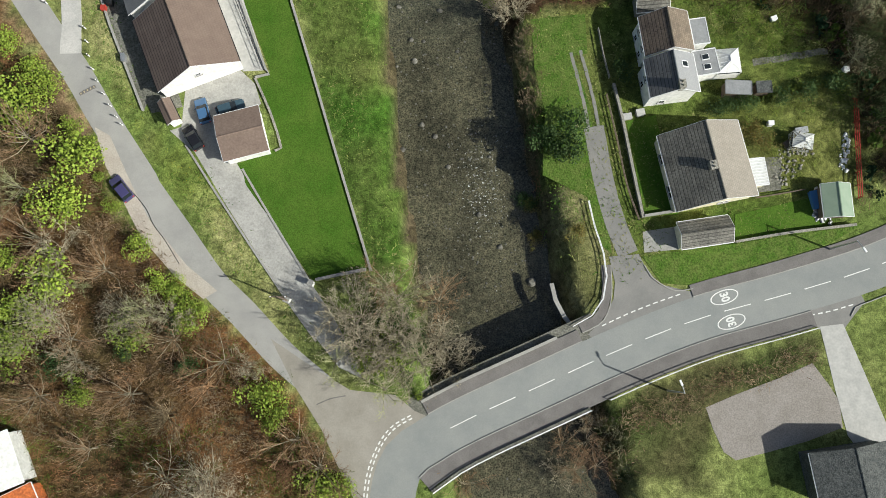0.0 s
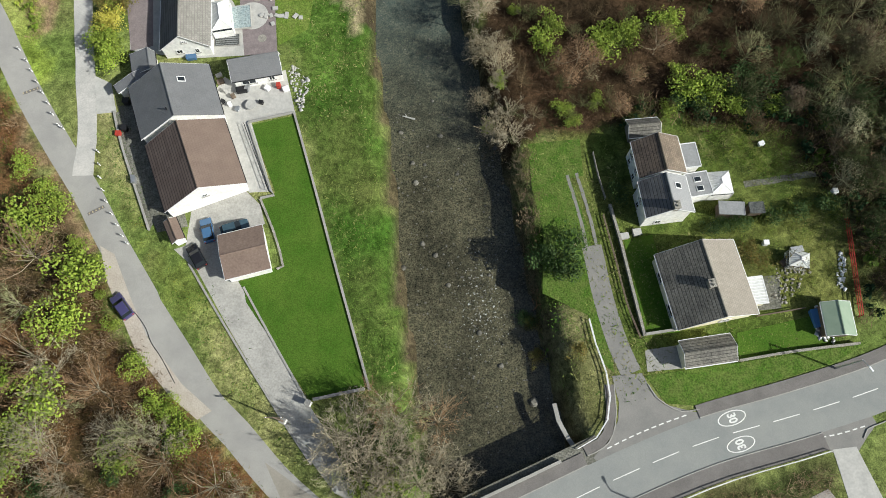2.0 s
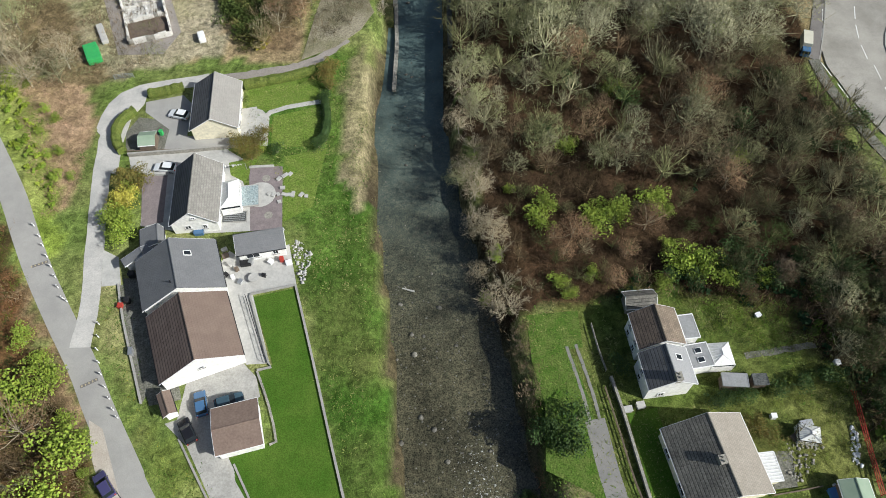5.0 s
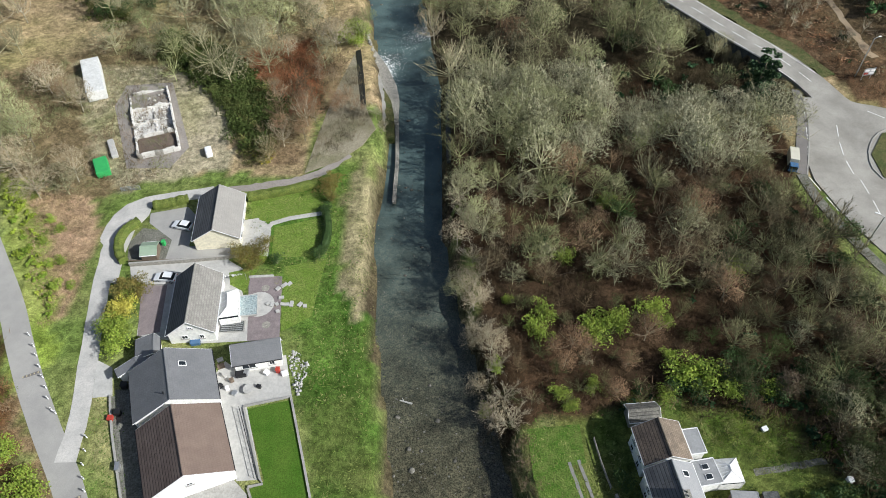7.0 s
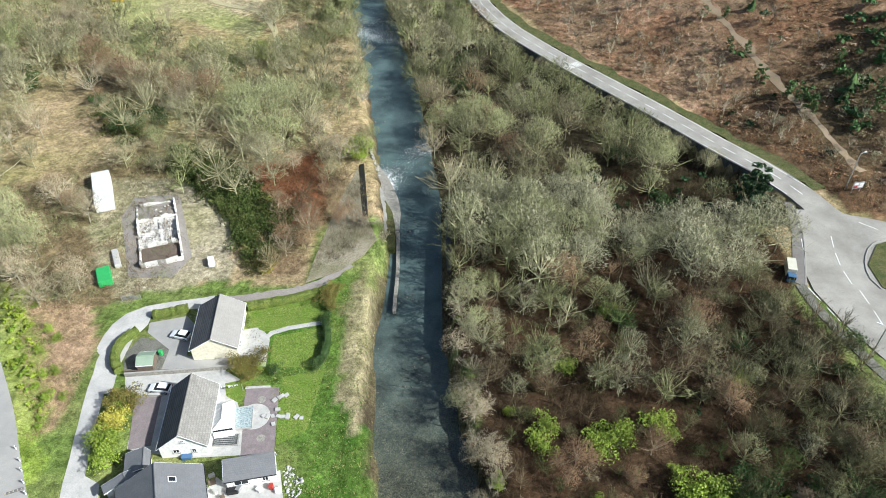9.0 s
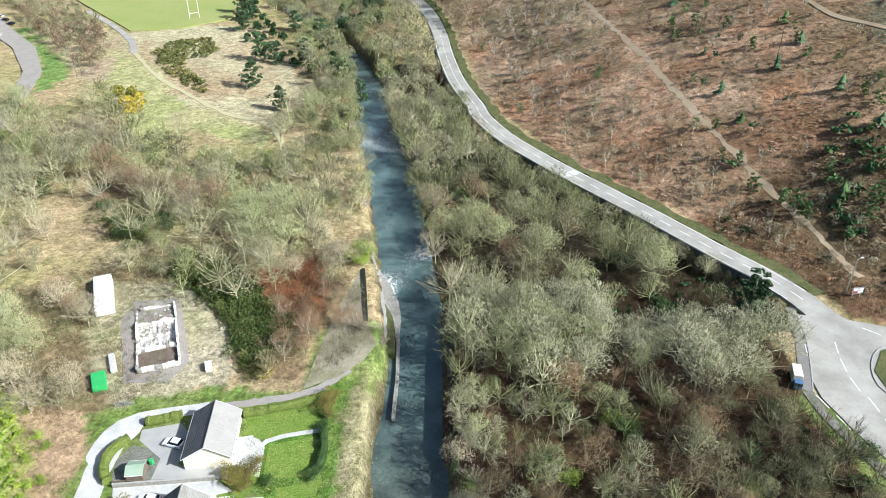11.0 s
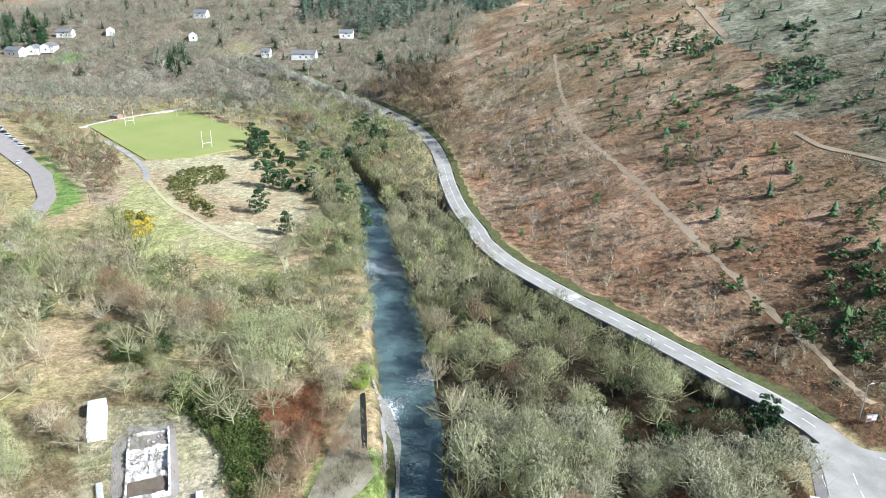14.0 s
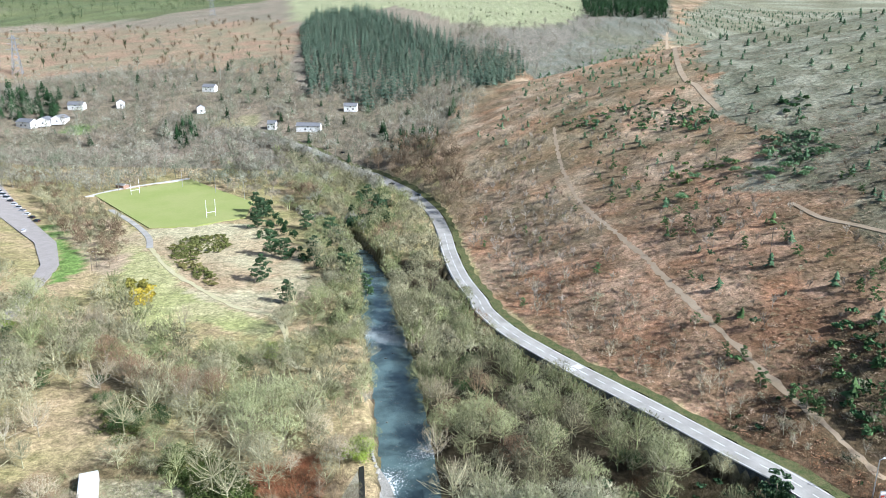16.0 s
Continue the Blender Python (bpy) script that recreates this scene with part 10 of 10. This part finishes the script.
HILL_ALL = [(12.5, 350.6), (18.5, 275.7), (40.9, 225.3), (79.9, 175.4), (105.7, 148.5), (127.9, 137.8), (203.6, 251.8), (217.2, 356.5), (164.8, 430.0), (97.7, 609.6), (19.4, 529.1)]
for poly, gap, lo, hi in (([(12.5, 350.6), (25.4, 274.7), (44.1, 246.2), (66.1, 273.4), (69.0, 339.4), (63.2, 394.7), (63.9, 482.6), (41.9, 493.9), (17.6, 468.4)], 7.5, 0.5, 1.0), (HILL_ALL, 14, 0.4, 0.8), (BIRCH_BAND, 7.5, 0.5, 0.95)):
    stand("scrub", TWIGGY, sized(rng, off_tracks(off_roads(scatter(rng, poly, gap, 0.8), 11), 3.5), lo, hi), "thin pale birch scrub on the hillside", rng, [(0.44, 0.36, 0.29), (0.36, 0.29, 0.23), (0.5, 0.43, 0.35), (0.38, 0.28, 0.21)], mottle=0.1)
for poly in ([(114.3, 490.6), (154.3, 486.0), (161.9, 426.3), (143.9, 405.9), (116.4, 449.8)], [(80.5, 493.8), (114.3, 490.6), (106.5, 452.9), (80.3, 466.3)], [(114.4, 195.6), (123.0, 182.2), (111.4, 159.0), (105.5, 166.0)], [(111.0, 187.8), (119.5, 175.2), (111.4, 159.0), (105.5, 166.0)], [(118.5, 216.0), (130.9, 197.6), (123.0, 182.2), (113.9, 191.0)], [(88.0, 203.3), (95.0, 195.1), (90.1, 186.0), (84.5, 192.8)], [(193.8, 421.6), (208.2, 418.4), (191.6, 381.5), (181.9, 386.0)]):
    stand("evergreen_clump", BUSH, sized(rng, scatter(rng, poly, 5.0, 0.5), 0.8, 1.9), "clump of bushy dark green conifers", rng, [(0.09, 0.165, 0.07), (0.12, 0.2, 0.08)], category="shrubs")
# bramble tints carry the hill foot's shade as well as their own brown
stand("undergrowth", BRUSH, sized(rng, off_tracks(off_roads(scatter(rng, HILL_FOOT, 2.5), 8), 2.2), 0.7, 1.5), "brown brambles at the foot of the hill, darkened as in shade", rng, [(0.17, 0.1, 0.06), (0.24, 0.13, 0.07), (0.12, 0.09, 0.05), (0.3, 0.24, 0.16)], category="undergrowth")
stand("undergrowth", BUSH, sized(rng, off_tracks(off_roads(scatter(rng, HILL_FOOT, 6.0, 0.4), 8), 3), 0.4, 0.9), "dark green shrubs at the foot of the hill", rng, DARKS + GREENS[2:3], category="shrubs")
TOE = [(16.7, 287.0), (41.9, 231.7), (68.1, 187.8), (89.0, 161.6), (102.2, 142.9), (114.9, 136.4), (117.3, 171.1), (101.2, 190.9), (86.3, 219.8), (57.3, 262.4), (29.5, 327.5)]
stand("scrub", SHRUBLET, sized(rng, off_tracks(off_roads(scatter(rng, HILL_ALL, 11.0, 0.6), 10), 3), 0.4, 1.1), "soft pale leafless shrubs on the hillside", rng, [(0.42, 0.35, 0.27), (0.36, 0.27, 0.19), (0.36, 0.35, 0.22), (0.3, 0.21, 0.15), (0.47, 0.43, 0.33)], category="shrubs", mottle=0.1)
stand("scrub", SHRUBLET, sized(rng, off_tracks(off_roads(scatter(rng, TOE, 4.5, 0.6), 9), 3), 0.5, 1.5), "grey leafless shrubs above the road", rng, [(0.42, 0.38, 0.27), (0.34, 0.29, 0.2), (0.27, 0.19, 0.13), (0.4, 0.38, 0.25)], category="shrubs", mottle=0.1)
stand("scrub", BIRCH, sized(rng, off_tracks(off_roads(scatter(rng, TOE, 9, 0.6), 11), 3), 0.35, 0.85), "pale birch scrub at the foot of the hill", rng, [(0.5, 0.44, 0.33), (0.42, 0.36, 0.27), (0.33, 0.27, 0.2)])
TUSSOCK = [(0.38, 0.2, 0.11), (0.47, 0.31, 0.2), (0.34, 0.24, 0.15), (0.43, 0.25, 0.15), (0.29, 0.24, 0.14), (0.51, 0.37, 0.26), (0.39, 0.28, 0.18), (0.23, 0.16, 0.1)]
tufts = scatter(rng, BRACKEN, 2.4)
tufts = off_roads(tufts[(tufts[:, 1] < 760) & (tufts[:, 0] < 560)], 10)
tufts = tufts[rng.uniform(size=len(tufts)) < np.interp(tufts[:, 1], [180, 300, 450, 700], [1.0, 0.7, 0.3, 0.15])]
tufts = rng.permutation(off_tracks(tufts, 2.6))[:22000]
stand("bracken", TUFT, sized(rng, tufts, 0.5, 1.25), "dead red-brown bracken and tussocks on the hillside", rng, TUSSOCK, category="bracken")
GORSE = [(-140.6, 340.5), (-136.4, 361.7), (-119.9, 364.8), (-110.4, 343.4), (-112.9, 332.7), (-122.6, 328.1), (-112.5, 308.5), (-101.8, 296.2), (-97.8, 283.1), (-103.8, 284.8), (-115.3, 299.6), (-127.3, 314.0)]
stand("gorse_thicket", BUSH, sized(rng, scatter(rng, GORSE, 2.3, 0.85), 0.5, 1.2), "olive-green gorse on the heath", rng, [(0.2, 0.2, 0.07), (0.16, 0.17, 0.055), (0.24, 0.22, 0.08)], category="shrubs")
YELLOW = [(-140.2, 288.7), (-134.8, 291.9), (-121.6, 274.8), (-115.9, 257.6), (-124.0, 260.2), (-131.7, 271.3)]
stand("gorse_thicket", BUSH, sized(rng, scatter(rng, YELLOW, 2.6), 0.8, 1.4), "yellow flowering gorse", rng, [(0.46, 0.36, 0.05), (0.3, 0.27, 0.06), (0.2, 0.2, 0.06)], category="shrubs")

# ---- stones and rubble ----
heap("ledge_stones", [(-19.3, 162.0), (-13.8, 151.0), (-10.6, 140.0), (-10.2, 132.0), (-11.0, 132.0), (-12.2, 140.0), (-15.2, 148.0), (-18.8, 158.0)], 45, 0.15, 0.45, M_STONE, "broken pale blocks on the weir ledge", "stones", 8)
heap("rubble_heap", [(-25.6, 65.4), (-23.6, 65.2), (-21.8, 62.6), (-22.0, 59.8), (-23.0, 56.8), (-24.0, 58.5)], 230, 0.04, 0.28, M_PAVING, "white rubble tipped beside the terrace", "rubble", 1)
heap("garden_stones", [(49.5, 31.9), (54.5, 30.1), (50.1, 25.1), (47.9, 26.0)], 60, 0.06, 0.24, M_STONE, "pale stones and pots in the neglected garden", "stones", 2)
heap("garden_litter", [(59.3, 33.6), (60.2, 33.0), (59.2, 27.4), (58.0, 27.6)], 34, 0.08, 0.3, M_PVC, "pale litter and pots along the red fence", "litter", 4)
heap("yard_litter", [(53.9, 24.7), (56.1, 25.1), (56.2, 19.4), (53.8, 19.7)], 50, 0.1, 0.35, M_METAL, "scrap lying beside the green shed", "scrap", 3)
r = np.random.default_rng(21)
vs, ts, base = [], [], 0
icos = bmesh.new()
bmesh.ops.create_icosphere(icos, subdivisions=1, radius=1)
iv, it = np.array([v.co[:] for v in icos.verts]), np.array([[v.index for v in f.verts] for f in icos.faces])
icos.free()
for k in range(900):
    y = r.uniform(-30, 250) if k > 350 else r.uniform(0, 60)
    x = np.interp(y, RIVER_Y, RIVER_X) + r.uniform(-1, 1) * np.interp(y, RIVER_Y, RIVER_W) * 0.97
    s = r.uniform(0.07, 0.2) if r.uniform() < 0.97 else r.uniform(0.25, 0.5)
    vs.append((iv + r.normal(0, 0.12, iv.shape)) * s * np.array([1.2, 1, 0.6]) + np.array([x, y, float(water_level(y)) - 0.03]))
    ts.append(it + base)
    base += len(iv)
tagged(new("river_stones", fast_mesh("river_stones", np.concatenate(vs), np.concatenate(ts), M_ROCK)), "stones breaking the surface of the river", "stones", kind="stuff")
for q, s in (((13.3, 11.6), 0.7), ((-1.2, 34.3), 0.45), ((-4.5, 46.7), 0.5), ((0.8, 29.4), 0.4), ((5.5, 21.9), 0.42)):
    bm = bmesh.new()
    bmesh.ops.create_icosphere(bm, subdivisions=2, radius=1)
    for v in bm.verts:
        v.co *= 1 + 0.25 * noise.noise(v.co * 1.7 + Vector((q[0], q[1], 0)))
        v.co.z *= 0.6
    ob = part("boulder", bm, M_ROCK, None)
    ob.matrix_basis = pose(q[0], q[1], float(water_level(q[1])) + 0.05, 0, 0, 30) @ Matrix.Scale(s, 4)
    tagged(ob, "pale boulder standing out of the river", "boulder", "boulders")
lg = empty("driftwood_log", *(-5.8, 58.6), 75, "pale stripped log stranded in the river", "log", z=float(water_level(60)) + 0.1)
bm = bmesh.new()
rod(bm, (0, -1.1, 0), (0, 1.1, 0.1), 0.16, 0.1, 8)
rod(bm, (0, 0.3, 0.05), (0.5, 0.8, 0.2), 0.06, 0.03, 5)
part("log_body", bm, M_PAVING, lg)
